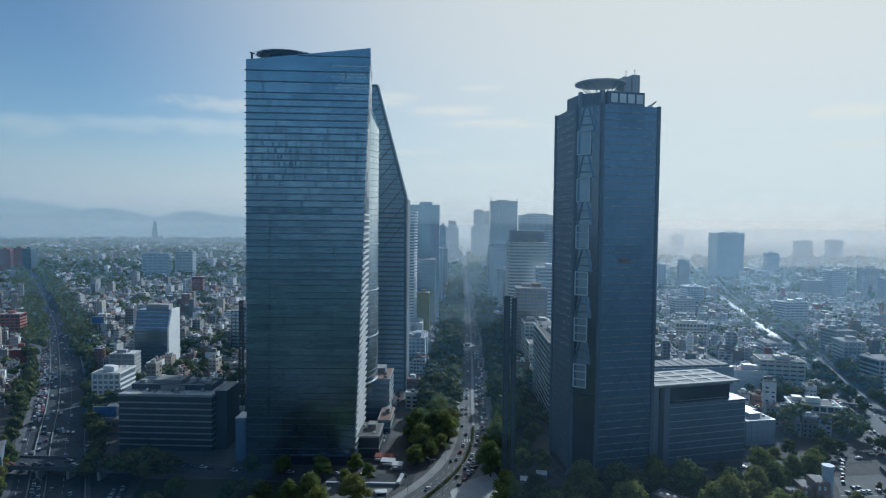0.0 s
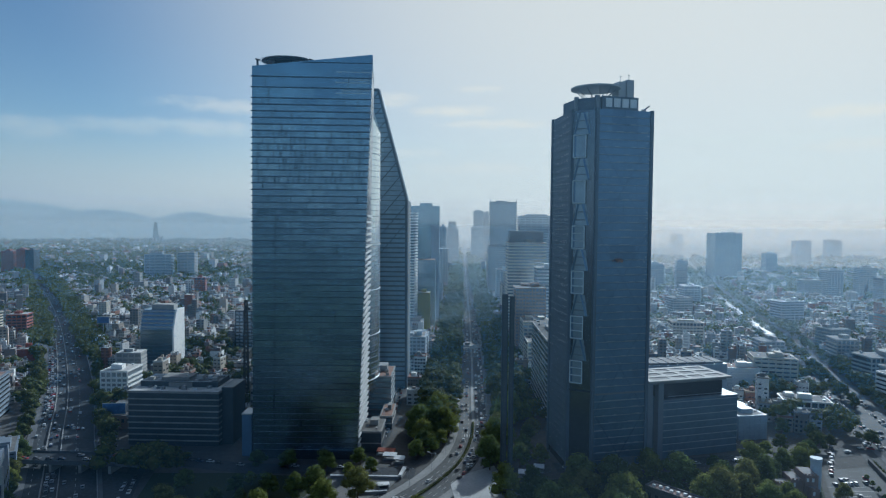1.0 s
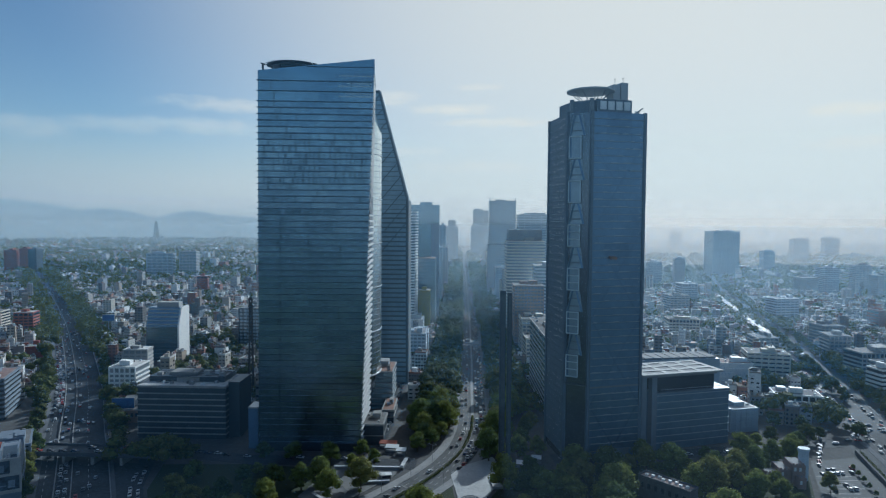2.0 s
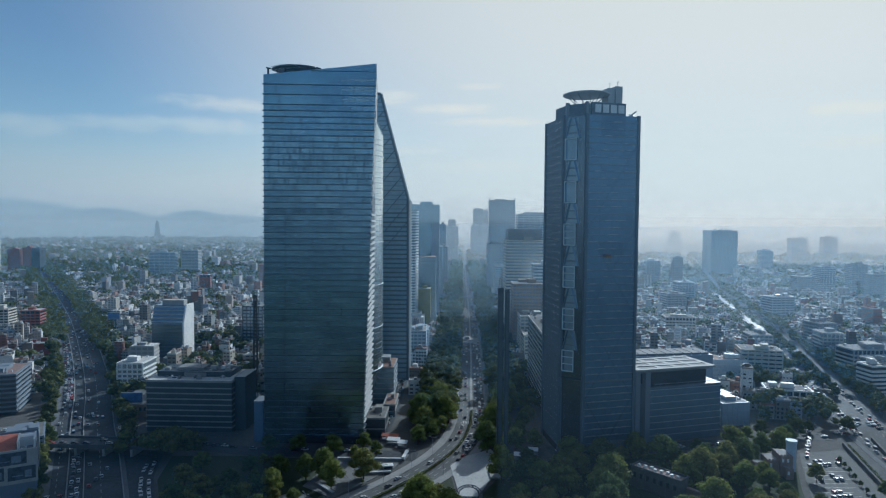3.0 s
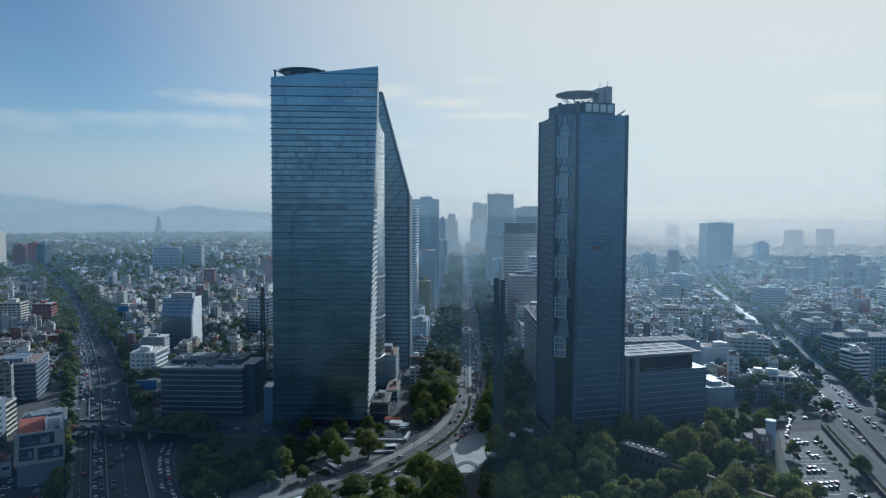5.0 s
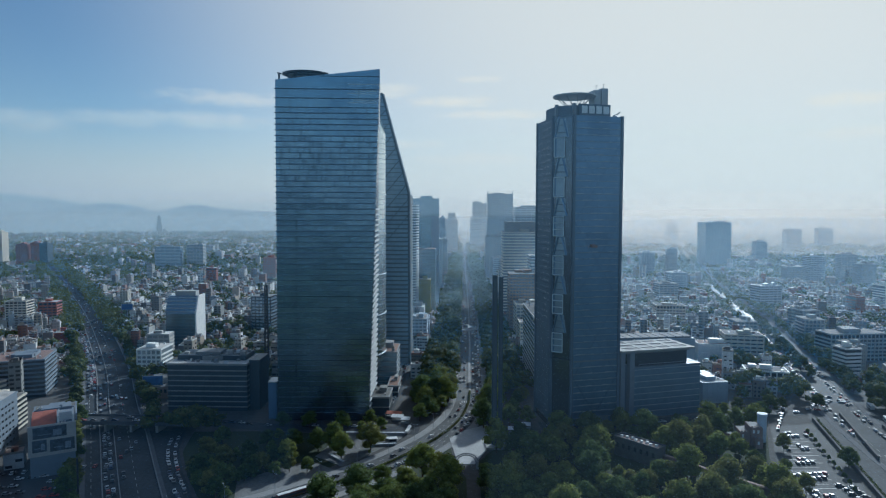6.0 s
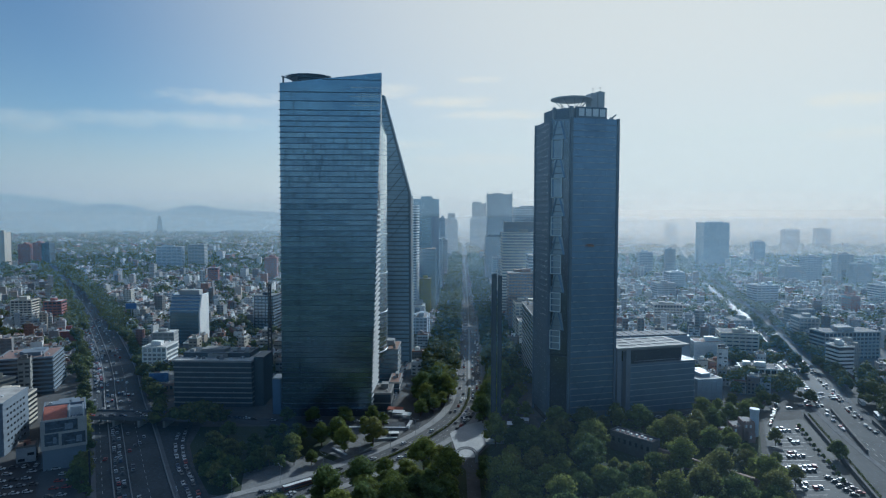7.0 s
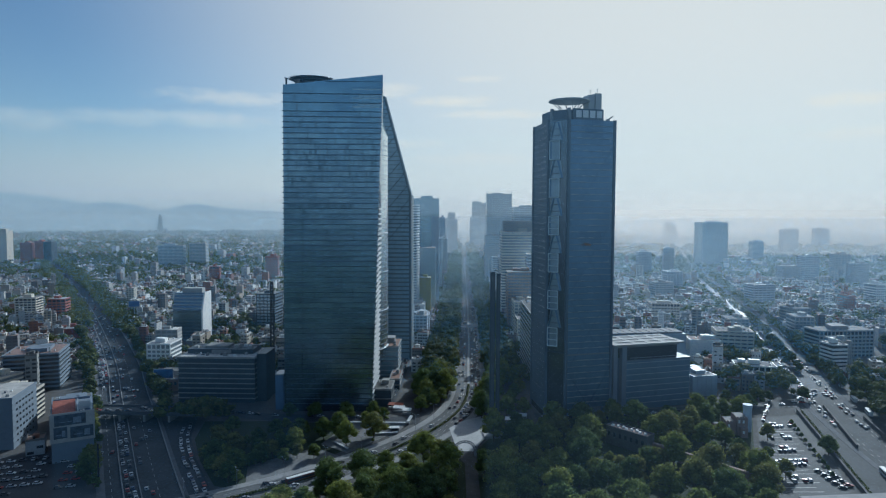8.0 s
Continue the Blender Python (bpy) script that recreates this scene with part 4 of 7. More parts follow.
    for i in range(7):
        z0 = 51.3 + i * 25.15
        if z0 < 190:
            z1 = z0 + 12.4
            for a, b in (((R, z0), (L, z0)), ((R, z1), (L, z1)), ((R, z0), (R, z1)), ((L, z0), (L, z1))):
                g = Geo()
                g.bar(at(a[0], 0.9, a[1]), at(b[0], 0.9, b[1]), 0.55)
                part("opening_frame", g, M_FRAME, tower, "pale blue metal frame")
            g = Geo()
            g.face([at(L, 0.25, z0), at(R, 0.25, z0), at(R, 0.25, z1), at(L, 0.25, z1)])
            part("opening", g, M_GLASS_OPEN, tower)
            g = Geo()
            g.face([at(L - 0.2, 0.32, z0), at(L - 1.3, 0.32, z0), at(L - 1.3, 0.32, z1), at(L - 0.2, 0.32, z1)])
            part("side_reveal", g, M_GLASS_DIM, tower)
            for zz in (z0 + 4.2, z0 + 8.4) if i < 4 else ():
                g = Geo()
                g.bar(at(R + 0.3, 0.4, zz), at(L - 0.3, 0.4, zz), 0.45)
                part("garden_floor", g, M_FRAME, tower)
        zb = z0 + 12.8
        if zb < H - 8:
            g = Geo()
            g.face([at(L - 0.4, 0.2, zb), at(3.6, 0.2, zb), at(5.4, 0.2, zb + 11.8), at(L - 1.6, 0.2, zb + 11.8)])
            part("brace_glass", g, M_GLASS_OPEN, tower)
            for s0, s1 in ((4.2, 7.4), (12.6, 9.8)):
                g = Geo()
                g.bar(at(s0, 0.5, zb), at(s1, 0.5, zb + 11.8), 0.9)
                part("brace", g, M_GLASS_DIM, tower)
            for zz in (zb + 3, zb + 7.5):
                g = Geo()
                g.bar(at(4.4, 0.35, zz), at(12.2, 0.35, zz), 0.5)
                part("garden_floor", g, M_FRAME_D, tower)
    g = Geo()
    for z in (0.5, 47):
        g.bar(at(1, 0.5, z), at(CH - 1, 0.5, z), 0.8)
    part("corner_band", g, M_LEDGE, tower)
    # the tall dark entrance hall
    for x0, x1, z0, z1 in ((14, 27, 3, 9), (1.5, 32, 45.2, 46.2)):
        g = Geo()
        g.box(x0, -0.6, z0, x1, -0.2, z1)
        part("hall_band", g, M_FRAME_D, tower)
    # crown
    g = Geo()
    g.prism([(1.5, 5), (27, 5), (27, 30), (-6, 30), (-6, 13)], H, H + 7.6)
    part("crown", g, M_SCREEN, tower)
    for x in (2.0, -6.0):
        g = Geo()
        g.box(x - 1.0, 3.6 if x > 0 else 12.5, H, x + 1.0, 5.6 if x > 0 else 14.5, H + 8.6)
        part("crown_post", g, M_FRAME_D, tower)
    # the sign: a dark board with plain pale shapes
    board = Geo()
    board.box(4.6, 3.6, H + 0.9, 27.2, 4.9, H + 8.4)
    board = part("sign_board", board, M_SCREEN, tower)
    for j in range(4):
        x, lo, hi = 6.8 + j * 5.1, H + 2.4, H + 7.2
        g = Geo()
        g.box(x, 3.3, lo, x + 3.9, 3.7, hi)
        part("sign_mark", g, M_SIGN, board, "plain white sign shape")
    # helipad
    hx, hy, hz = 14.2, 29, H + 17
    g = Geo()
    g.disc(hx, hy, 8, hz - 1.0, hz, n=40, r1=14.4)
    g.disc(hx, hy, 14.4, hz, hz + 0.8, n=40)
    pad = part("helipad", g, M_STEEL_D, tower, "round grey steel helicopter platform")
    for j in range(10):
        a = j * math.pi / 5
        g = Geo()
        g.bar((hx + 12 * math.cos(a), hy + 12 * math.sin(a), hz), (hx + 5 * math.cos(a + 0.4), hy + 5 * math.sin(a + 0.4), H + 10), 0.4)
        part("strut", g, M_STEEL, pad)
    # lift shafts and masts
    for x, y, w, z in ((27.2, 25, 4.6, 22.0), (32.6, 25, 4.8, 23.4)):
        g = Geo()
        g.box(x, y, H, x + w, y + 8, H + z)
        part("lift_shaft", g, M_STEEL_D, tower)
    for x, z in ((29.4, 26), (35, 27)):
        g = Geo()
        g.bar((x, 27, H + 20), (x, 27, H + z), 0.25)
        g.bar((x - 0.8, 27, H + z - 0.6), (x + 0.8, 27, H + z - 0.6), 0.2)
        part("mast", g, M_STEEL, tower)
    g = Geo()
    g.box(29.5, 3, H, 31.5, 5, H + 1.6)
    g.bar((30.5, 4, H + 1.5), (33.5, 2.5, H + 4), 0.7)
    g.bar((29.5, 4, H + 2.2), (32, 3.5, H + 1.6), 0.6)
    part("cleaning_crane", g, M_STEEL, tower, "grey window-cleaning crane")


M_RIM = mat("slate_concrete", (0.13, 0.165, 0.19), 0.8, var=0.2)
M_SLATE = glazing("slate_glass", (0.27, 0.35, 0.42), 0.5, 0.28)
M_GLASS_NAVY = glazing("navy_facade_glass", (0.13, 0.22, 0.345), 0.65, 0.28)
M_GLASS_DIM = glazing("dim_facade_glass", (0.105, 0.18, 0.29), 0.65, 0.28)
M_GLASS_OPEN = glazing("garden_glass", (0.25, 0.32, 0.385), 0.5, 0.3)
M_SCREEN = mat("perforated_screen", (0.105, 0.15, 0.205), 0.6, 0.2, var=0.2, scale=0.1, fine=2.5)
M_FRAME_P = mat("blue_grey_ledge", (0.33, 0.4, 0.47), 0.5, 0.2, var=0.15)
M_AUTUMN = thin_leaf(mat("reddish_leaf", (0.6, 0.36, 0.24), 0.7, var=0.4, bump=0.0))
M_LEDGE_DULL = mat("dull_ledge", (0.1, 0.13, 0.16), 0.45, 0.4, var=0.2)
M_LEDGE_UP = mat("blue_black_ledge", (0.075, 0.105, 0.135), 0.45, 0.4, var=0.2)
M_SPANDREL = glazing("spandrel_glass", (0.2, 0.275, 0.36), 0.6, 0.25)
M_DASH = mat("pale_dash", (0.3, 0.36, 0.4), 0.4, 0.5, var=0.2)
M_LOUVRE = mat("louvre_paint", (0.62, 0.63, 0.63), 0.6, var=0.15)
M_GLASS_PALE = glazing("pale_blue_glass", (0.42, 0.5, 0.56), 0.4, 0.25)
M_FRAME = mat("pale_frame", (0.62, 0.7, 0.75), 0.45, 0.2, var=0.1)
M_FRAME_D = mat("grey_frame", (0.2, 0.24, 0.28), 0.5, 0.2, var=0.1)
M_STEEL_D = mat("grey_shaft_panel", (0.42, 0.44, 0.46), 0.5, 0.2, var=0.15)
leaning_tower()
curved_tower()
wedge_tower()
garden_tower()


def stele():
    s = thing("memorial_stele", "very tall thin twin-slab memorial of dark steel and quartz panels", "monument", 28.6, 314.6, 0, 4)
    for x0, x1, top in ((-3.2, -0.15, 104.3), (0.75, 3.2, 103.2)):
        g = Geo()
        g.box(x0, -0.5, 0, x1, 0.5, top)
        slab = part("slab", g, M_LEDGE, s)
        for z in range(2, 102, 5):
            g = Geo()
            g.box(x0 + 0.75, -0.62, z, x1 - 0.35, -0.45, z + 4.6)
            part("quartz_panel", g, M_QUARTZ, slab)
    g = Geo()
    g.box(-7, -6, 0, 7, 6, 1.2)
    part("plinth", g, M_CONC, s)


stele()

# ---- the lesser towers and blocks ----


def block(name, label, x0, x1, y0, y1, h, wall, glass, floor=3.6, bays=6, band=1.3, turn=0.0, category="building", proud=0.35, fins=False, roof_boxes=2, seed=1):
    """A storeyed block: glass body, a spandrel band for each storey, posts between the bays, parapet and roof plant."""
    w, d = x1 - x0, y1 - y0
    b = thing(name, label, category, (x0 + x1) / 2, (y0 + y1) / 2, 0, turn)
    rnd = random.Random(seed)
    g = Geo()
    g.box(-w / 2, -d / 2, 0, w / 2, d / 2, h)
    part("body", g, [glass], b)
    if band:
        z = floor
        while z < h - 0.5:
            g = Geo()
            g.box(-w / 2 - proud, -d / 2 - proud, z - band, w / 2 + proud, d / 2 + proud, z)
            part("spandrel", g, wall, b)
            z += floor
    if bays:
        for i in range(bays + 1):
            x = -w / 2 + w * i / bays
            t = 0.35 if fins else 0.5
            g = Geo()
            g.box(x - t, -d / 2 - proud - (0.5 if fins else 0.05), 0, x + t, -d / 2 + 0.1, h)
            part("post", g, wall, b)
    g = Geo()
    g.box(-w / 2 - proud - 0.1, -d / 2 - proud - 0.1, h, w / 2 + proud + 0.1, d / 2 + proud + 0.1, h + 1.2)
    part("parapet", g, wall, b)
    g = Geo()
    g.box(-w / 2 + 0.5, -d / 2 + 0.5, h + 1.2, w / 2 - 0.5, d / 2 - 0.5, h + 1.25)
    part("roof", g, M_ROOF, b)
    for i in range(3 * roof_boxes if w < 70 else 0):
        uw, ux, uy = rnd.uniform(0.8, 2.4), rnd.uniform(-w / 2 + 1.5, w / 2 - 3.5), rnd.uniform(-d / 2 + 1.5, d / 2 - 3.5)
        if (y0 + y1) / 2 < 620:
            g = Geo()
            g.box(ux, uy, h + 1.2, ux + uw, uy + rnd.uniform(0.8, 2.2), h + 1.2 + rnd.uniform(0.7, 1.8))
            part("roof_unit", g, rnd.choice((M_PALE, M_CONC, M_CONC_D, M_ROOF)), b)
    for i in range(roof_boxes):
        bw, bd, bh = w * rnd.uniform(0.15, 0.4), d * rnd.uniform(0.2, 0.4), rnd.uniform(2.2, 4.5)
        x, y = rnd.uniform(-w / 2 + bw, w / 2 - bw) if w > 2 * bw else 0, rnd.uniform(-d / 4, d / 4)
        g = Geo()
        g.box(x - bw / 2, y - bd / 2, h + 1.2, x + bw / 2, y + bd / 2, h + 1.2 + bh)
        part("plant_room", g, wall, b)
    return b


# even dark colour; on the retaining walls it stands in for their shade
M_DARK_STONE = mat("dark_stone", (0.12, 0.12, 0.12), 0.9, var=0.35)
M_BAND = mat("grimy_band", (0.27, 0.27, 0.26), 0.8, var=0.3)
# the dark horizontal-banded block beside the highway
b = block("office_block", "long dark office block with pale horizontal concrete bands", -201, -144, 379, 412, 33, M_BAND, M_LEDGE, 3.7, 0, 0.8, turn=-1, proud=0.5, seed=3)
g = Geo()
g.box(-26, -6, 34, 24, 14, 37.6)
part("penthouse", g, M_LEDGE, b)
g = Geo()
g.box(-14, -2, 37.6, 4, 10, 39.4)
part("plant_room", g, M_BAND, b)
for x, y, w in ((8, 0, 4), (14, 4, 3), (-22, -3, 3), (19, -3, 3.4)):
    g = Geo()
    g.box(x, y, 37.6, x + w, y + w, 37.6 + w * 0.6)
    part("cooling_unit", g, M_CONC, b)
rnd = random.Random(31)
for k in range(26):
    g, w = Geo(), rnd.uniform(0.8, 3.2)
    x, y, z = rnd.uniform(-25, 21), rnd.uniform(-5, 11), 37.6
    if k > 14:
        x, y, z = rnd.uniform(-27, 25), rnd.choice((-13.5, -11, -9)), 34.25
    g.box(x, y, z, x + w, y + rnd.uniform(0.8, 2.6), z + rnd.uniform(0.5, 2.4))
    part("roof_unit", g, rnd.choice((M_CONC, M_BAND, M_PALE, M_DARK_STONE, M_CONC_D)), b)
for y in (-7.5, 3, 8):
    g = Geo()
    g.bar((-24, y, 38.2), (20, y, 38.2), 0.35)
    part("pipe", g, M_STEEL, b)
g = Geo()
g.box(28.7, -12, 0, 36, 10, 36)
part("stair_tower", g, M_LEDGE, b)
g = thing("blue_hoarding", "tall narrow blue glass panel building beside the skyscraper", "building", -121, 366, 0)
w = Geo()
w.box(-3.6, -3, 0, 2.2, 9, 25)
part("wall", w, mat("blue_panel", (0.1, 0.17, 0.28), 0.5, 0.2), g)
w = Geo()
w.box(-3.8, -3.2, 25, 2.4, 9.2, 25.8)
part("coping", w, M_STEEL, g)


mast = thing("lattice_mast", "slim dark steel lattice mast among the roofs", "mast", -157, 470, 0)
for sx in (-1, 1):
    for sy in (-1, 1):
        w = Geo()
        w.bar((sx * 1.6, sy * 1.6, 0), (sx * 0.9, sy * 0.9, 80), 0.55)
        part("leg", w, M_METAL, mast)
for i in range(20):
    w = Geo()
    r0, r1 = 1.6 - i * 0.034, 1.6 - (i + 1) * 0.034
    w.bar((-r0, -r0, i * 4), (r1, -r1, i * 4 + 4), 0.35)
    w.bar((r0, r0, i * 4), (-r1, r1, i * 4 + 4), 0.35)
    w.bar((-r1, -r1, i * 4 + 4), (r1, -r1, i * 4 + 4), 0.35)
    part("lattice", w, M_METAL, mast)
low = thing("brick_workshop", "low worn brick building with a blue roof hoarding", "building", -219, 408, 0, 8)
for x0, x1, y0, y1, z, mt, nm in ((-16, 4, 0, 18, 9, M_BRICK, "wing"), (4, 16, 2, 20, 12, M_PINK, "house"), (-12, 2, 12, 26, 13, M_CONC, "rear_house")):
    w = Geo()
    w.box(x0, y0, 0, x1, y1, z)
    part(nm, w, mt, low)
    w = Geo()
    w.box(x0 + 0.4, y0 + 0.4, z, x1 - 0.4, y1 - 0.4, z + 0.12)
    part("roof", w, M_ROOF, low)
for i in range(9):
    w = Geo()
    w.box(-14.5 + i * 3.2, -0.08 if i < 6 else 1.9, 4.5, -12.8 + i * 3.2, 0.05 if i < 6 else 2.05, 7)
    part("window", w, M_WIN, low)
w = Geo()
w.box(-15, 3.0, 9.4, 0, 3.6, 17)
hoarding = part("hoarding", w, M_STEEL, low)
w = Geo()
w.box(-14.7, 2.8, 9.8, -0.3, 3.0, 16.7)
part("poster", w, M_BLUEBILL, hoarding, "blue printed poster")
for x in (-13, -7.5, -2):
    w = Geo()
    w.bar((x, 3.6, 15), (x, 8, 9), 0.35)
    part("strut", w, M_STEEL, low)
M_GLASS_BLOCK = glazing("block_glass", (0.2, 0.27, 0.34), 0.7, 0.15)


def chisel_block():
    """The glass block with the sloped top and the blank white end wall."""
    b = thing("chisel_building", "blue glass office block with sloped top and blank white end wall", "building", -286, 600, 0)
    prof = [(0, 0), (0, 34), (6.5, 52), (24, 52), (24, 0)]
    for x0, x1, m, nm in ((-17, 14.4, M_GLASS_BLOCK, "glass_body"), (14.4, 16, M_WHITE, "end_wall")):
        g = Geo()
        grow = 0.0 if nm == "glass_body" else 0.6
        p = [(y - grow if y == 0 else y + grow * 0.3, z + (grow if z else 0)) for y, z in prof]
        g.face([(x1, y, z) for y, z in reversed(p)])
        g.face([(x0, y, z) for y, z in p])
        for (a, c), (e, f) in zip(p, p[1:] + p[:1]):
            g.face([(x0, a, c), (x1, a, c), (x1, e, f), (x0, e, f)][::-1])
        part(nm, g, m, b)
    for i in range(14):
        z = 3 + i * 3.6
        y = 0 if z < 34 else (z - 34) * 6.5 / 18
        g = Geo()
        g.box(-17.3, y - 0.5, z, 14.4, y + 0.3, z + (0.7 if z < 34 else 1.2))
        part("floor_band", g, M_LEDGE if z < 34 else M_STEEL, b)
    for x, w in ((-10, 8), (2, 6)):
        g = Geo()
        g.box(x, 9, 52, x + w + 4, 18, 57)
        part("plant_room", g, M_CONC, b)


chisel_block()


def annex():
    """The lower office wing with the white roof canopy, beside the dark tower."""
    b = thing("annex_building", "low blue-grey office wing with white roof canopy and columns", "building", 126, 368, 0, 17)
    g = Geo()
    g.box(0, 0, 0, 54, 40, 35)
    part("body", g, M_ANNEX, b)
    for i in range(8):
        g = Geo()
        g.box(-0.3, -0.35, 4.2 + i * 4.2, 54.3, 0.2, 4.55 + i * 4.2)
        part("floor_band", g, M_BLUEGREY, b)
    g = Geo()
    g.box(0.2, 2, 35, 44, 30, 46)
    part("upper_storey", g, M_GLASS_DARK, b)
    g = Geo()
    g.box(-0.3, -0.4, 35, 54.4, 40.2, 35.7)
    part("terrace", g, M_COLUMN, b)
    for i in range(12):
        g = Geo()
        g.box(4 + i * 4.2, 0.2, 36, 4.1 + i * 4.2, 0.3, 37.4)
        part("rail_post", g, M_STEEL, b)
    g = Geo()
    g.box(4, 0.2, 37.3, 54, 0.3, 37.5)
    part("rail", g, M_STEEL, b)
    # canopy: a white grid with openings
    for y in (-3, 6, 15, 24):
        g = Geo()
        g.box(-11, y, 47.1, 47, y + 3, 48.1)
        part("canopy_beam", g, M_CANOPY, b)
    for x in (-11, 6, 18, 30, 43.5):
        g = Geo()
        g.box(x, -2.9, 46.9, x + (5 if x < 0 else 3.5), 26.9, 48.0)
        part("canopy_rib", g, M_CANOPY, b)
    g = Geo()
    g.box(-7, -1, 45.6, 44, 26, 47.7)
    part("canopy_soffit", g, M_CONC_D, b)
    for x, w in ((-10.5, 3.4), (-3.4, 3.6)):
        g = Geo()
        g.box(x, -1, 0, x + w, 3, 46.9)
        part("column", g, M_COLUMN, b)
    back = thing("rear_office", "long low pale-roofed office behind the annex", "building", 150, 432, 0, 10)
    g = Geo()
    g.box(-20, 0, 0, 46, 22, 42)
    part("body", g, M_BLUEGREY, back)
    for x in range(-18, 40, 7):
        g = Geo()
        g.box(x, 2, 42, x + 6, 20, 43.4)
        part("roof_panel", g, M_CONC_D, back)


M_ANNEX = glazing("annex_glass", (0.165, 0.24, 0.33), 0.45, 0.3)
M_CANOPY = mat("canopy_panel", (0.34, 0.35, 0.35), 0.7, var=0.15)
M_BLUEGREY = mat("bluegrey_panel", (0.38, 0.43, 0.49), 0.5, 0.1, var=0.12)
M_COLUMN = mat("dull_blue_panel", (0.22, 0.26, 0.31), 0.5, 0.1, var=0.12)
annex()
block("blue_workshop", "small pale blue walled block with ribbed pale roof", 184, 204, 404, 436, 15, M_BLUEGREY, M_BLUEGREY, 3.5, 5, 0.4, turn=12, seed=5)

# along the avenue
block("low_office", "low round-cornered glass office with a flat pale roof terrace", -62, -44, 448, 480, 27, M_CONC_D, M_GLASS_TEAL, 4, 0, 0.9, seed=2)
block("street_pavilion", "low dark pavilion with flat pale roofs", -58, -42.5, 372, 396, 12, M_BAND, M_LEDGE, 6, 0, 0.6, roof_boxes=1, seed=8)
block("street_annex", "low white canopied building beside the pavement", -48, -40, 415, 444, 8, M_BAND, M_GLASS_DARK, 4.5, 0, 0.8, roof_boxes=1, seed=12)


def balcony_tower():
    b = thing("apartment_tower", "white apartment tower with stacked rounded balconies", "building", -56, 735, 0)
    g = Geo()
    g.box(-14, -12, 0, 12, 14, 149)
    part("body", g, M_GLASS_GREY, b)
    z = 26
    while z < 150:
        g = Geo()
        pts = [(12 + 3.6 * math.cos(a), -3 + 13 * math.sin(a)) for a in [math.radians(v) for v in range(-90, 91, 15)]]
        g.prism([(-14, -16)] + pts + [(-14, 10)], z, z + 1.3)
        part("balcony", g, M_WHITE, b)
        z += 3.35
    g = Geo()
    g.box(-8, -22, 0, 23, 10, 25.5)
    part("podium", g, M_WHITE, b)
    g = Geo()
    g.box(6, -18, 25.5, 20, 4, 30)
    part("podium_plant", g, M_CONC, b)


balcony_tower()
b = block("hotel_tower", "tall blue-grey glass hotel tower with pale corner", -60, -17.5, 820, 850, 160, M_GLASS_TEAL, M_GLASS_TEAL, 4, 5, 0.8, fins=True, seed=6, category="skyscraper")
g = Geo()
g.box(11, -16.5, 0, 21.7, -14.8, 136)
part("corner_panel", g, M_BLUEGREY, b)
block("teal_office", "teal glass office block with set-back roof", -46, -20.8, 772, 806, 92, M_GLASS_TEAL, M_GLASS_GREY, 4, 0, 1.0, seed=7)
b = block("yellow_building", "yellow rendered block with a large printed side panel", -43.5, -26.6, 742, 762, 55, M_YELLOW, M_YELLOW, 4, 4, 0.5, seed=9)
block("avenue_office", "dark glass avenue office with tall fins", -26, -14, 1300, 1340, 130, M_BLUEGREY, M_GLASS_GREY, 4, 4, 1.0, seed=10)
block("avenue_office", "lower pale office on the avenue", -27, -9, 1250, 1290, 85, M_CONC, M_GLASS_GREY, 4, 4, 1.2, seed=10)
block("avenue_office", "plain concrete office block on the avenue", -38, -16, 1000, 1040, 96, M_BLUEGREY, M_GLASS_GREY, 4, 4, 1.2, seed=13)
b = block("stepped_tower", "distant stepped grey stone tower", -22, 19, 2000, 2040, 118, M_BLUEGREY, M_GLASS_GREY, 5, 5, 2, seed=11, category="skyscraper")
g = Geo()
g.box(-12, -12, 118, 13, 12, 141)
part("upper_stage", g, M_GLASS_GREY, b)
block("avenue_tower", "distant slim pale glass tower on the avenue", 80, 117, 2400, 2440, 181, M_BLUEGREY, M_GLASS_TEAL, 5, 4, 1.5, seed=14, category="skyscraper")
block("avenue_tower", "distant lower blue-grey tower on the avenue", 70, 121, 2340, 2390, 119, M_BLUEGREY, M_GLASS_TEAL, 5, 4, 1.5, seed=15, category="skyscraper")
block("avenue_tower", "distant slim dark tower on the avenue", 108, 130, 2180, 2210, 172, M_BLUEGREY, M_GLASS_GREY, 5, 4, 1.5, seed=15, category="skyscraper")
b = block("ribbed_tower", "tall dark ribbed office tower with corner masts", 71.5, 121.5, 1200, 1240, 178, M_CONC_D, M_GLASS_GREY, 4, 9, 0.6, fins=True, seed=16, category="skyscraper")
for x in (-25, -24, 24, 25):
    g = Geo()
    g.bar((x, -19, 178), (x, -19, 184), 0.8)
    part("mast", g, M_STEEL, b)
block("avenue_office", "broad dark office below the ribbed tower", 66.5, 112, 1150, 1185, 95, M_CONC_D, M_GLASS_GREY, 4, 7, 1.4, seed=17)
block("broad_tower", "broad dark blue office tower", 107, 170, 1000, 1040, 150, M_BLUEGREY, M_GLASS_GREY, 4, 7, 1.2, seed=18, category="skyscraper")
b = block("banded_tower", "cream banded office tower with long balconies", 68, 113, 760, 790, 115, M_CREAM, M_GLASS_GREY, 3.8, 0, 1.7, proud=0.8, seed=19, category="skyscraper")
g = Geo()
g.box(-20, 2, 116, 22, 14, 130)
part("attic_block", g, M_CONC, b)
block("white_block", "white office block with dark strip windows", 95, 122, 700, 725, 89, M_WHITE, M_GLASS_GREY, 3.8, 0, 1.9, seed=21)
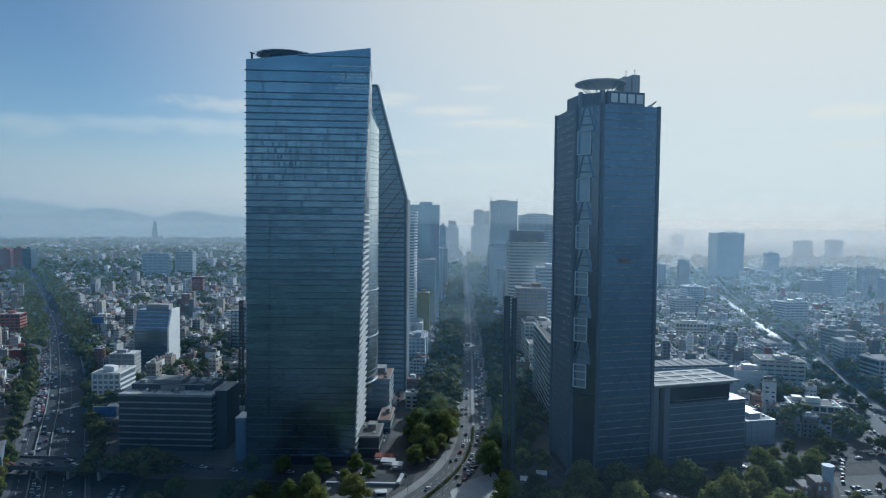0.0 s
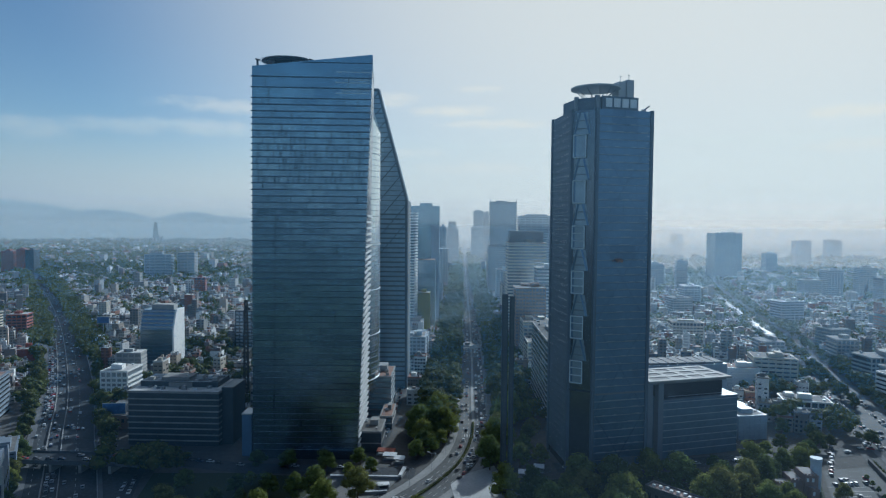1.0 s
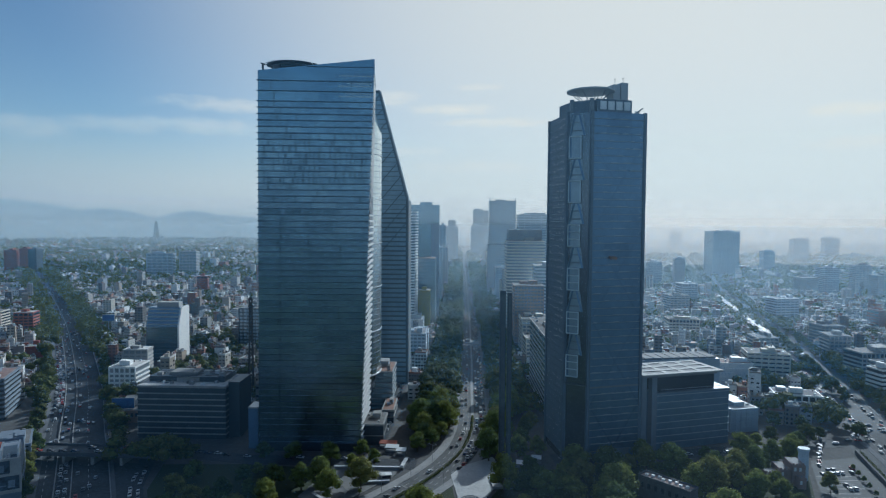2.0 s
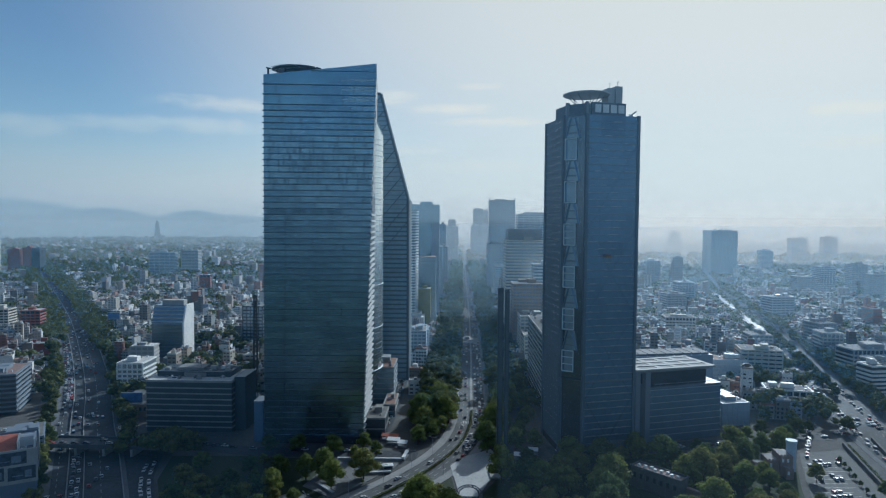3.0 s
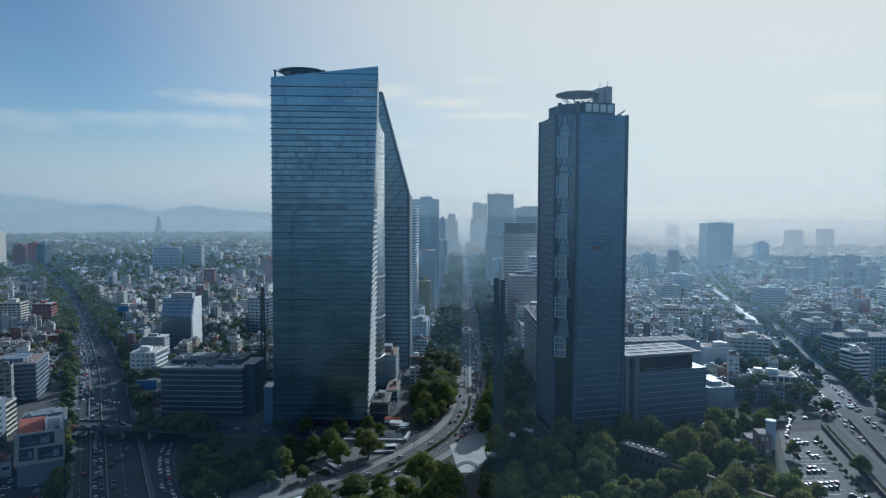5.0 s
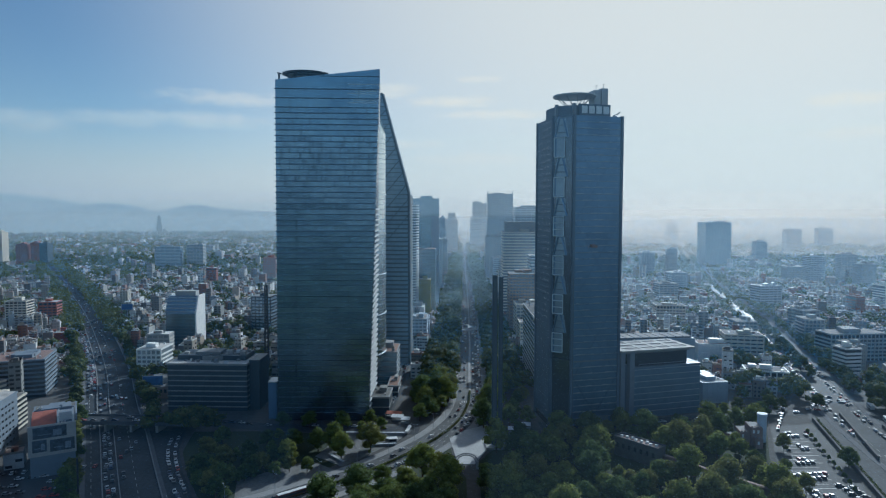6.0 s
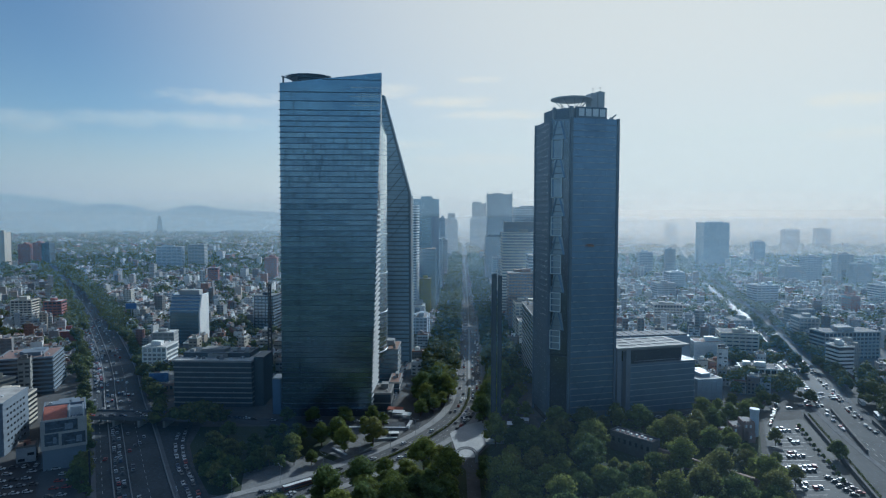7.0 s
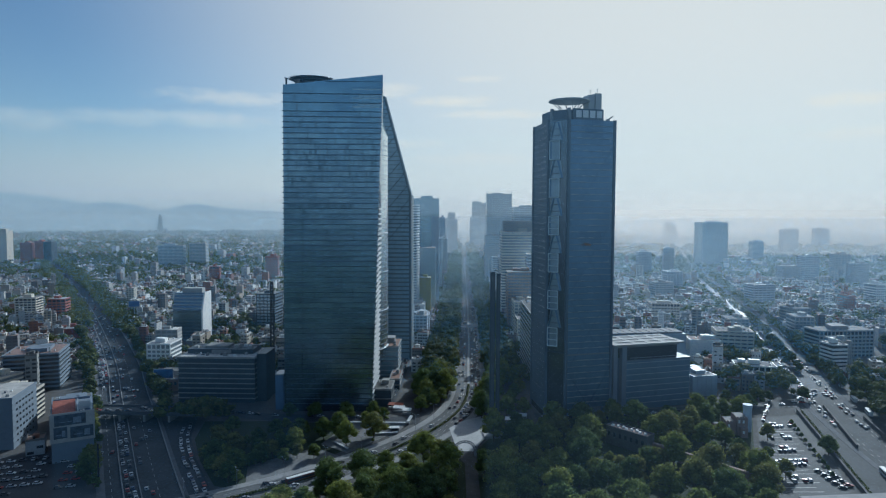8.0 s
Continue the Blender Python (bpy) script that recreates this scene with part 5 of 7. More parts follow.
block("brick_block", "brown brick office block with rows of windows", 67, 98, 655, 685, 71, M_BRICK, M_GLASS_GREY, 3.6, 9, 1.8, seed=22)
block("long_office", "long teal glass office with a pale parapet", 67.3, 92, 436, 522, 57, M_CONC, M_GLASS_TEAL, 3.8, 0, 1.0, seed=23)
for y, h, w in ((560, 32, 24), (600, 44, 26), (860, 70, 40), (920, 50, 36), (1060, 60, 40), (1300, 85, 40), (1420, 70, 40)):
    block("avenue_block", "plain grey avenue office block with strip windows", 62 + y * 0.012, 62 + y * 0.012 + w, y, y + 30, h, random.choice((M_CONC, M_CREAM, M_BLUEGREY)), M_GLASS_GREY, 3.6, 6, 1.5, seed=y)
for y, h, w in ((590, 30, 24), (640, 22, 24), (880, 62, 30), (930, 80, 26), (1080, 60, 30), (1150, 70, 30), (1420, 90, 30), (1500, 70, 30), (1650, 90, 40)):
    block("avenue_block", "plain grey avenue office block with strip windows", -30 - w + y * 0.008, -30 + y * 0.008, y, y + 30, h, random.choice((M_CONC, M_BLUEGREY, M_WHITE)), M_GLASS_GREY, 3.6, 6, 1.5, seed=y)

# towers out in the plain
M_RUST = mat("rust_red_render", (0.27, 0.085, 0.06), 0.85, var=0.25)
block("apartment_block", "tall white apartment block with a sunlit end wall", -288, -268, 527, 541, 25, M_CONC, M_CONC_D, 3.2, 4, 1.8, turn=6, seed=61)
block("apartment_block", "dark red stepped apartment block", -507, -487, 701, 718, 30, M_RUST, M_WIN, 3.4, 4, 1.9, turn=12, seed=62)
block("apartment_block", "cream apartment block with balconies", -548, -524, 701, 720, 31, M_CREAM, M_WIN, 3.2, 5, 1.5, turn=8, seed=63)
block("brick_house", "low brick-red building with a flat roof", -430, -404, 592, 606, 13, M_RUST, M_RUST, 3.4, 0, 0.3, turn=24, seed=64)
block("apartment_block", "orange-brown rendered city apartment block", -462, -444, 1115, 1130, 36, M_RUST, M_WIN, 3.6, 3, 2.2, turn=10, seed=65)
board = thing("billboard", "blue printed billboard on a steel post beside the highway", "billboard", -406, 719, 0, 10)
g = Geo()
g.bar((0, 0.6, 0), (0, 0.6, 20), 0.9, n=8)
part("post", g, M_STEEL, board)
g = Geo()
g.box(-6.8, 0, 19, 6.8, 0.8, 26.8)
part("frame", g, M_STEEL, board)
g = Geo()
g.box(-6.4, -0.15, 19.4, 6.4, 0, 26.4)
part("poster", g, M_BLUEBILL, board, "blue and white printed poster")
block("lone_tower", "broad lone blue glass tower in the plain", 642, 706, 1545, 1600, 117, M_SLATE, M_SLATE, 4, 8, 0.8, fins=True, seed=24, category="skyscraper")
for x0, x1, h, m, lab in ((-1131, -1101, 57, M_RUST, "brown-red apartment tower in the plain"), (-1092, -1070, 61, M_RUST, "brown-red apartment tower in the plain"),
                          (-1069, -1049, 60, M_LEDGE, "dark blue glass apartment tower in the plain"), (-1230, -1167, 88, M_CREAM, "tall cream apartment tower in the plain")):
    block("apartment_tower", lab, x0, x1, 1560, 1585, h, m, m, 3.4, 5, 0.7, seed=int(h), category="tower")
spire = thing("spire", "distant slender tapering tower with a pointed top", "tower", -1892, 4000, 0)
g = Geo()
g.disc(0, 0, 24, 0, 95, n=4, r1=13)
g.disc(0, 0, 13, 95, 122, n=4, r1=5)
part("shaft", g, M_RIM, spire)
for x, y, w, h, lab, m in ((-700, 1480, 60, 56, "grey office tower in the low city", M_BLUEGREY),
                          (-640, 1500, 40, 60, "pale concrete tower in the low city", M_CONC), (-212, 640, 22, 46, "dark glass block in the low city", M_GLASS_DARK),
                          (-178, 610, 16, 38, "dark glass block with a pale sign panel", M_GLASS_DARK), (-160, 655, 12, 44, "slim white apartment block", M_WHITE),
                          (-361, 1177, 23, 51, "orange-brown brick apartment block", M_RUST), (711, 1175, 30, 56, "blue-grey slab tower in the plain", M_BLUEGREY),
                          (788, 1198, 29, 59, "pale slab tower with a dark centre", M_CONC), (770, 1113, 28, 47, "dark slab tower in the plain", M_CONC_D),
                          (1180, 2138, 56, 85, "far broad tower in the plain", M_BLUEGREY), (913, 1814, 33, 57, "grey tower in the plain", M_BLUEGREY),
                          (1005, 2835, 50, 91, "far hazy tower in the plain", M_BLUEGREY), (477, 1304, 20, 64, "slim pale apartment tower in the plain", M_CONC),
                          (423, 1302, 27, 56, "grey apartment tower in the plain", M_BLUEGREY), (670, 1173, 33, 37, "dark block in the plain", M_CONC_D),
                          (468, 868, 34, 34, "grey office block with a bright flat roof", M_BLUEGREY), (430, 697, 23, 24, "dark-roofed apartment block in the plain", M_CONC_D),
                          (547, 785, 10, 29, "slim brown-red apartment block", M_RUST), (636, 859, 17, 36, "white apartment block with dark strips", M_WHITE),
                          (398, 627, 20, 25, "pale grey apartment block", M_CONC), (362, 497, 9, 24, "slim blank pale apartment block", M_CONC),
                          (-255, 462, 20, 25, "white rendered apartment block with a bright end wall", M_WHITE), (-332, 360, 20, 20, "cream terraced apartment block", M_CREAM),
                          (385, 1010, 26, 40, "grey block in the plain", M_BLUEGREY), (330, 640, 22, 20, "pale flat-roofed block in the plain", M_CONC), (340, 930, 30, 30, "grey block in the plain", M_CONC),
                          (1500, 2500, 60, 80, "far hazy tower in the plain", M_BLUEGREY)):
    block("city_tower", lab, x - w / 2, x + w / 2, y, y + 24, h, m, M_GLASS_GREY, 3.6, 5, 1.5, seed=int(x), category="tower", turn=random.uniform(-12, 12))

# right of the dark tower
b = block("white_villa_block", "long white two-winged low building with a flat roof", 246, 278, 452, 470, 11.5, M_WHITE, M_WIN, 4.0, 7, 2.5, turn=-14, seed=30)
block("cream_block", "cream office block with a white roof house", 262, 296, 531, 555, 26, M_CREAM, M_WIN, 3.6, 6, 2.2, turn=-12, seed=31)
block("cream_house_block", "cream apartment block with small windows", 268, 304, 755, 780, 21, M_CREAM, M_WIN, 3.6, 9, 2.3, turn=-5, seed=35)
block("pale_block", "pale plain-sided block among trees", 234, 262, 528, 546, 18, M_WHITE, M_WHITE, 3.6, 0, 0.3, turn=-6, seed=32)
block("striped_block", "white apartment block with dark strip balconies", 343, 357, 487, 503, 23, M_WHITE, M_WIN, 3.4, 0, 1.9, turn=8, seed=33)
block("grid_block", "wide grey gridded office block", 363, 420, 545, 568, 25, M_CONC, M_WIN, 3.6, 14, 1.6, turn=6, seed=34)

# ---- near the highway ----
# white walls coloured dark and bluish, putting their shade into the paint
M_SHADED_WHITE = mat("shaded_white_render", (0.175, 0.215, 0.265), 0.75, var=0.15)
b = block("parking_building", "pale slatted multi-storey car park with a dull red roof", -354, -316, 404, 440, 28, M_SHADED_WHITE, M_WIN, 3.3, 0, 1.3, turn=20, seed=40, roof_boxes=4, proud=0.6)
g = Geo()
g.box(-18, -17, 29.26, 18, 17, 29.36)
part("roof_deck", g, mat("faded_red_deck", (0.24, 0.16, 0.14), 0.85, var=0.4, fine=0.6), b, "faded red roof deck")
b = block("apartment_block", "white rendered apartment block with small windows", -318, -262, 276, 312, 30, M_SHADED_WHITE, M_SHADED_WHITE, 3.4, 0, 0.2, turn=14, seed=41, roof_boxes=5)
for i in range(7):
    for j in range(6):
        g = Geo()
        g.box(28.1, -13 + j * 4.6, 3 + i * 3.8, 28.3, -11.2 + j * 4.6, 4.2 + i * 3.8)
        part("window", g, M_WIN, b)
block("street_house", "weathered pale roadside block with cluttered roof terraces", -264, -241, 318, 346, 14, M_SHADED_WHITE, M_WIN, 3.3, 6, 1.6, turn=31, seed=50, roof_boxes=7)
block("apartment_block", "cream roadside apartment block with long balconies", -302, -278, 322, 344, 21, M_CREAM, M_WIN, 3.1, 0, 1.2, turn=14, seed=51, roof_boxes=4)


def billboard_house():
    b = thing("billboard_building", "white building with red roof and dark printed billboards", "building", -212.8, 267, 0, 31)
    g = Geo()
    g.box(-10.4, 0, 0, 10.4, 36, 26)
    part("body", g, M_SHADED_WHITE, b)
    g = Geo()
    for x0, y0, x1, y1 in ((-10.4, 0, -10, 36), (10, 0, 10.4, 36), (-10, 35.6, 10, 36)):
        g.box(x0, y0, 26, x1, y1, 27.2)
    part("parapet", g, M_SHADED_WHITE, b)
    g = Geo()
    g.box(-11, -1.5, 12, 11, 0, 28.4)
    part("billboard_frame", g, M_CONC, b)
    for x0, x1, z0, z1 in ((-9.2, -2.6, 14.4, 20.8), (-1.2, 10.2, 13.8, 20.2), (-8.8, 6.6, 21.6, 27.6)):
        g = Geo()
        g.box(x0, -1.8, z0, x1, -1.5, z1)
        board = part("billboard", g, M_BILL, b, "dark printed billboard")
        g = Geo()
        g.box(x0 + (x1 - x0) * 0.15, -1.86, z0 + (z1 - z0) * 0.3, x0 + (x1 - x0) * 0.55, -1.8, z0 + (z1 - z0) * 0.36)
        g.box(x0 + (x1 - x0) * 0.6, -1.86, z0 + (z1 - z0) * 0.15, x0 + (x1 - x0) * 0.85, -1.8, z0 + (z1 - z0) * 0.7)
        part("print", g, M_BILL_PALE, board, "paler printed shapes")
    g = Geo()
    g.prism([(-9.9, 0.6), (1.6, 0.6), (1.6, 24), (-9.9, 24)], 26, 0, tops=[26.6, 26.6, 29.5, 29.5])
    part("roof_deck", g, M_RED, b, "red painted roof deck")
    for x0, x1 in ((2.4, 3.2), (9.2, 10)):
        g = Geo()
        g.box(x0, 3, 26, x1, 17, 31.5)
        part("roof_wall", g, M_WHITE, b)
    g = Geo()
    g.box(3.2, 12, 26, 9.2, 17, 30.6)
    part("stair_house", g, M_WHITE, b)
    for k in range(4):
        g = Geo()
        g.box(3.8 + 1.4 * (k % 2), 4 + k * 1.9, 26, 4.8 + 1.4 * (k % 2), 5.2 + k * 1.9, 27.2)
        part("cooling_unit", g, M_PALE, b)
    for i in range(5):
        for j in range(3):
            g = Geo()
            g.box(10.38, 4 + i * 6.4, 4 + j * 6, 10.5, 6.6 + i * 6.4, 6 + j * 6)
            part("window", g, M_WIN, b)
    pole = thing("sign_pole", "tall dark steel pole beside the highway", "pole", -181, 236, 0)
    g = Geo()
    g.bar((0, 0, 0), (0, 0, 22), 0.9, n=8)
    part("shaft", g, M_METAL, pole)


billboard_house()


def bridge():
    b = thing("overpass", "concrete road overpass crossing the highway", "bridge", -205, 340, 0, -2)
    g = Geo()
    g.box(-36, -7, 5.2, 40, 7, 6.4)
    part("deck", g, M_ROAD, b)
    for y in (-7.3, 7.0):
        g = Geo()
        g.box(-36, y, 5.0, 40, y + 0.3, 7.4)
        part("parapet", g, M_BAND_D, b)
    for x in (-17, 0, 17):
        g = Geo()
        g.box(x - 0.8, -6, 0, x + 0.8, 6, 5.2)
        part("pier", g, M_CONC, b)


bridge()


def castle_and_aqueduct():
    a = thing("aqueduct", "old low stone arcade with a pink tiled top", "aqueduct", 121, 285, 0, -49)
    for i in range(8):
        g = Geo()
        g.box(i * 7.6, -1.5, 0, i * 7.6 + 2.2, 1.5, 4.4)
        part("pier", g, M_PINKD, a)
    g = Geo()
    g.box(-1, -1.4, 4.4, 58, 1.4, 6.5)
    part("wall", g, M_PINKD, a)
    g = Geo()
    g.box(-1, -0.8, 6.5, 58, 0.8, 6.75)
    part("coping", g, M_PINK, a)
    g = thing("park_pavilion", "long low brown building among the trees", "building", 109, 295, 0, -48)
    w = Geo()
    w.box(-14, -4, 0, 14, 4, 10.6)
    part("wall", w, M_DARK_STONE, g)
    w = Geo()
    w.box(-13.6, -3.6, 10.6, 13.6, 3.6, 10.7)
    part("roof", w, M_PINK, g)
    for x0, y0, x1, y1 in ((-14.2, -4.2, 14.2, -3.6), (-14.2, 3.6, 14.2, 4.2), (-14.2, -3.6, -13.6, 3.6), (13.6, -3.6, 14.2, 3.6)):
        w = Geo()
        w.box(x0, y0, 10.6, x1, y1, 11.6)
        part("parapet", w, M_DARK_STONE, g)
    for i in range(8):
        w = Geo()
        w.box(-12 + i * 3.1, -1.2 + (i % 3) * 0.9, 10.7, -10.6 + i * 3.1, 0.2 + (i % 3) * 0.9, 11.7)
        part("cooling_unit", w, M_WHITE, g)
    for i in range(7):
        w = Geo()
        w.box(-12.5 + i * 3.8, -4.12, 5.5, -10.9 + i * 3.8, -3.95, 8)
        part("window", w, M_WIN, g)
    c = thing("brick_castle", "small pink brick castle-like house with a pale blue round tower", "building", 185.5, 323, 0, -6)
    for x0, y0, x1, y1, z, nm in ((-1.5, -6, 5, 6, 11.5, "keep"), (-7, -4, -1.5, 8, 8, "house"), (-14, -3, -7, 4, 5.5, "wing"), (0, -10, 4, -6, 6, "porch")):
        w = Geo()
        w.box(x0, y0, 0, x1, y1, z)
        body = part(nm, w, M_PINK, c)
        w = Geo()
        w.box(x0 + 0.4, y0 + 0.4, z, x1 - 0.4, y1 - 0.4, z + 0.06)
        part("roof", w, M_CONC_D, body)
        n = int((x1 - x0) / 1.5)
        for k in range(n):
            w = Geo()
            w.box(x0 + k * (x1 - x0) / n, y0 - 0.15, z, x0 + (k + 0.55) * (x1 - x0) / n, y0 + 0.45, z + 0.95)
            part("merlon", w, M_PINK, body)
        for k in range(max(1, n // 2)):
            w = Geo()
            w.box(x0 + (k + 0.3) * 2.6, y0 - 0.12, z - 3.4, x0 + (k + 0.3) * 2.6 + 1.1, y0, z - 1.4)
            part("window", w, M_WHITE, body)
    w = Geo()
    w.disc(8, 4, 2.7, 0, 16, n=20)
    w.disc(8, 4, 3.0, 16, 17.6, n=20)
    part("tower", w, mat("pale_blue_paint", (0.5, 0.58, 0.66), 0.6), c, "pale blue round tower")


M_PINKD = mat("brown_stone", (0.26, 0.19, 0.16), 0.9, var=0.3)
castle_and_aqueduct()


def gate():
    g0 = thing("park_gate", "arched steel park gate with lattice sides", "gate", 9.4, 280, 0)
    for i in range(9):
        a0, a1 = math.pi * i / 9, math.pi * (i + 1) / 9
        g = Geo()
        for r in (5.2, 6.6):
            g.bar((r * math.cos(a0), 0, 4 + r * 0.75 * math.sin(a0)), (r * math.cos(a1), 0, 4 + r * 0.75 * math.sin(a1)), 0.4)
        g.bar((5.2 * math.cos(a0), 0, 4 + 3.9 * math.sin(a0)), (6.6 * math.cos(a1), 0, 4 + 4.95 * math.sin(a1)), 0.2)
        part("arch_piece", g, M_STEEL, g0)
    for x in (-6, 6):
        g = Geo()
        g.box(x - 0.8, -0.5, 0, x + 0.8, 0.5, 4.2)
        part("post", g, M_CONC, g0)


gate()


def fountain():
    f = thing("fountain", "round stone fountain basin in the avenue roundabout", "fountain", 18, 702, 0)
    for r, z0, z1 in ((15, 0.2, 1.2), (9, 1.2, 2.2), (3, 2.2, 5)):
        g = Geo()
        g.disc(0, 0, r, z0, z1, n=30, r1=r * 0.96)
        part("basin", g, M_PAVE, f)


fountain()


def underpass():
    for k, (a, b) in enumerate((((273, 377), (246, 296)), ((286, 352), (268, 290)), ((248, 366), (207, 222)))):
        g = Geo()
        ribbon(g, [a, b], -0.6, 0.6, 2.6, thick=2.6)
        ob = new("retaining_wall", g.mesh("retaining_wall", [M_DARK_STONE]))
        tagged(ob, "grey concrete retaining wall beside the road ramp", "wall", kind="structure")
    g = thing("bus_shelter", "long flat white roof of a bus station", "shelter", 190, 218, 0, 6)
    w = Geo()
    w.box(-20, -4, 4.4, 30, 4, 5)
    part("roof", w, M_CONC_D, g)
    for x in range(-18, 30, 8):
        w = Geo()
        w.box(x, -0.3, 0, x + 0.5, 0.3, 4.4)
        part("post", w, M_STEEL, g)


underpass()

# ---- the low city ----
HERO = [(-86, 380, 48), (-84, 446, 44), (-70, 530, 48), (90, 365, 50), (155, 390, 50), (172, 440, 40), (-172, 396, 46), (-284, 606, 36), (198, 420, 24), (262, 462, 24),
        (279, 543, 26), (248, 537, 20), (286, 767, 26), (357, 480, 20), (400, 532, 46), (-334, 422, 32), (-50, 425, 42), (-290, 294, 44), (-258, 340, 22), (-274, 362, 22), (-290, 385, 22), (-208, 286, 30),
        (80, 480, 52), (-1100, 1570, 60), (666, 1570, 55), (-212, 652, 20), (-178, 622, 16), (-160, 667, 14), (-372, 862, 30), (-278, 534, 18), (-282, 572, 22), (-497, 710, 17), (-536, 710, 19), (-417, 600, 19), (-453, 1122, 14), (-406, 719, 8), (430, 912, 26), (-219, 417, 22), (-255, 474, 18), (-332, 372, 18), (398, 639, 16), (362, 509, 10), (468, 880, 24), (430, 709, 18), (350, 495, 16), (330, 652, 17), (340, 942, 22), (385, 1022, 20)]


def free(x, y, r):
    if abs(x) > 0.73 * (y + 85) + 30 or y < 235:
        return False
    if -34 - r < x - 0.02 * y - 8 < 30 + r and y > 330:
        return False
    if y < 420 and -205 < x < 260 or y < 372 and -215 < x < 0:
        return False
    if near_line(x, y, HIGHWAY) < 25 + r or near_line(x, y, EAST_ROAD) < 24 + r:
        return False
    if y < 420 and x > 235:
        return False
    if inside(x, y, WEST_LOT):
        return False
    return all(math.hypot(x - a, y - b) > c + r * 0.6 for a, b, c in HERO)


def lots():
    """Lots in rows, street by street: the grid follows the avenue between it and the highway, and turns a little beyond either."""
    rnd = random.Random(21)
    out = []
    way_y, way_x = [p[1] for p in HIGHWAY], [p[0] for p in HIGHWAY]
    for turn, zone in ((math.radians(30), 0), (math.radians(-1.5), 1), (math.radians(-17), 2)):
        c, s = math.cos(turn), math.sin(turn)
        u = -4200
        while u < 4200:
            v = -600
            while v < 4900:
                # a block of two rows of lots
                far = math.hypot(u, v)
                width = 8.6 if far < 900 else 10 if far < 1800 else 18
                depth = 12 if far < 900 else 14 if far < 1800 else 25
                p = 0.0
                while p < 84:
                    w = width * rnd.uniform(0.7, 1.45)
                    for row in (0, 1):
                        lu, lv = u + p + w / 2, v + depth * (row + 0.5)
                        x, y = c * lu - s * lv, s * lu + c * lv
                        here = 2 if x > 0.021 * y else 0 if x < np.interp(y, way_y, way_x) else 1
                        if here == zone and rnd.random() < 0.84 and free(x, y, max(w, depth) * 0.5):
                            q = rnd.random()
                            h = rnd.uniform(6, 13) if q < 0.76 else rnd.uniform(13, 20) if q < 0.965 else rnd.uniform(20, 34)
                            if far > 1300:
                                h = rnd.uniform(4, 9) if q < 0.9 else rnd.uniform(9, 16) if q < 0.985 else rnd.uniform(16, 32)
                                if rnd.random() < 0.3:
                                    continue
                            out.append((x, y, w * rnd.uniform(0.8, 0.97), depth * rnd.uniform(0.55, 0.98), h, turn + rnd.gauss(0, 0.05)))
                    p += w
                v += depth * 2 + (9 if far < 1800 else 16)
            u += 84 + 13
    return out


LOTS = lots()
LOTS.sort(key=lambda q: math.hypot(q[0], q[1] - 150))
NEAR, FAR = LOTS[:265], LOTS[265:]


def house(x, y, w, d, h, turn, rnd):
    kind = "house" if h < 13 else "apartment_block"
    look_ = rnd.choice(("plain rendered", "weathered concrete", "painted plaster", "flat-roofed concrete"))
    b = thing(kind, "%s %s with roof tanks and small windows" % (look_, "city house" if h < 13 else "apartment block"), "house" if h < 13 else "building",
              x, y, 0, math.degrees(turn), "houses of the low city")
    g = Geo()
    g.box(-w / 2, -d / 2, 0, w / 2, d / 2, h)
    part("wall", g, M_WALL, b)
    g = Geo()
    e = 0.3
    for x0, y0, x1, y1 in ((-w / 2, -d / 2, w / 2, -d / 2 + e), (-w / 2, d / 2 - e, w / 2, d / 2), (-w / 2, -d / 2 + e, -w / 2 + e, d / 2 - e), (w / 2 - e, -d / 2 + e, w / 2, d / 2 - e)):
        g.box(x0 - 0.05, y0 - 0.05, h - 0.2, x1 + 0.05, y1 + 0.05, h + 0.9)
    part("parapet", g, M_WALL, b)
    g = Geo()
    g.box(-w / 2 + e, -d / 2 + e, h - 0.1, w / 2 - e, d / 2 - e, h + 0.06)
    part("roof", g, M_ROOF, b)
    n = max(1, int(h / 3.1))
    cols, wide, tall = max(2, int(w / rnd.uniform(2.0, 3.6))), rnd.uniform(0.35, 0.8), rnd.uniform(0.8, 1.6)
    g = Geo()
    for i in range(n):
        z = i * 3.1 + 1.0
        for j in range(cols):
            x0 = -w / 2 + w * (j + (1 - wide) / 2) / cols
            if rnd.random() < 0.85:
                g.box(x0, -d / 2 - 0.06, z + 1.5 - tall, x0 + w / cols * wide, -d / 2 + 0.1, z + 1.5)
        k = max(2, int(d / 4))
        sx = w / 2 if x < 0 else -w / 2
        for j in range(k):
            y0 = -d / 2 + d * (j + 0.25) / k
            if rnd.random() < 0.5:
                g.box(sx - 0.08, y0, z, sx + 0.08, y0 + d / k * 0.45, z + 1.4)
    part("window_panes", g, M_WIN, b)["kind"] = "stuff"
    g = Geo()
    bw, bd = min(w, d) * rnd.uniform(0.25, 0.45), min(w, d) * rnd.uniform(0.25, 0.4)
    bx, by = rnd.uniform(-w / 2 + bw, w / 2 - bw), rnd.uniform(-d / 2 + bd, d / 2 - bd)
    g.box(bx - bw / 2, by - bd / 2, h, bx + bw / 2, by + bd / 2, h + rnd.uniform(2.2, 3.4))
    part("roof_room", g, M_WALL, b)
    for _ in range(rnd.choice((1, 1, 2, 3))):
        tx, ty = rnd.uniform(-w / 2 + 1, w / 2 - 1), rnd.uniform(-d / 2 + 1, d / 2 - 1)
        g = Geo()
        g.disc(tx, ty, 0.75, h + 0.06, h + 1.9, n=8, r1=0.6)
        part("water_tank", g, M_TANK, b)


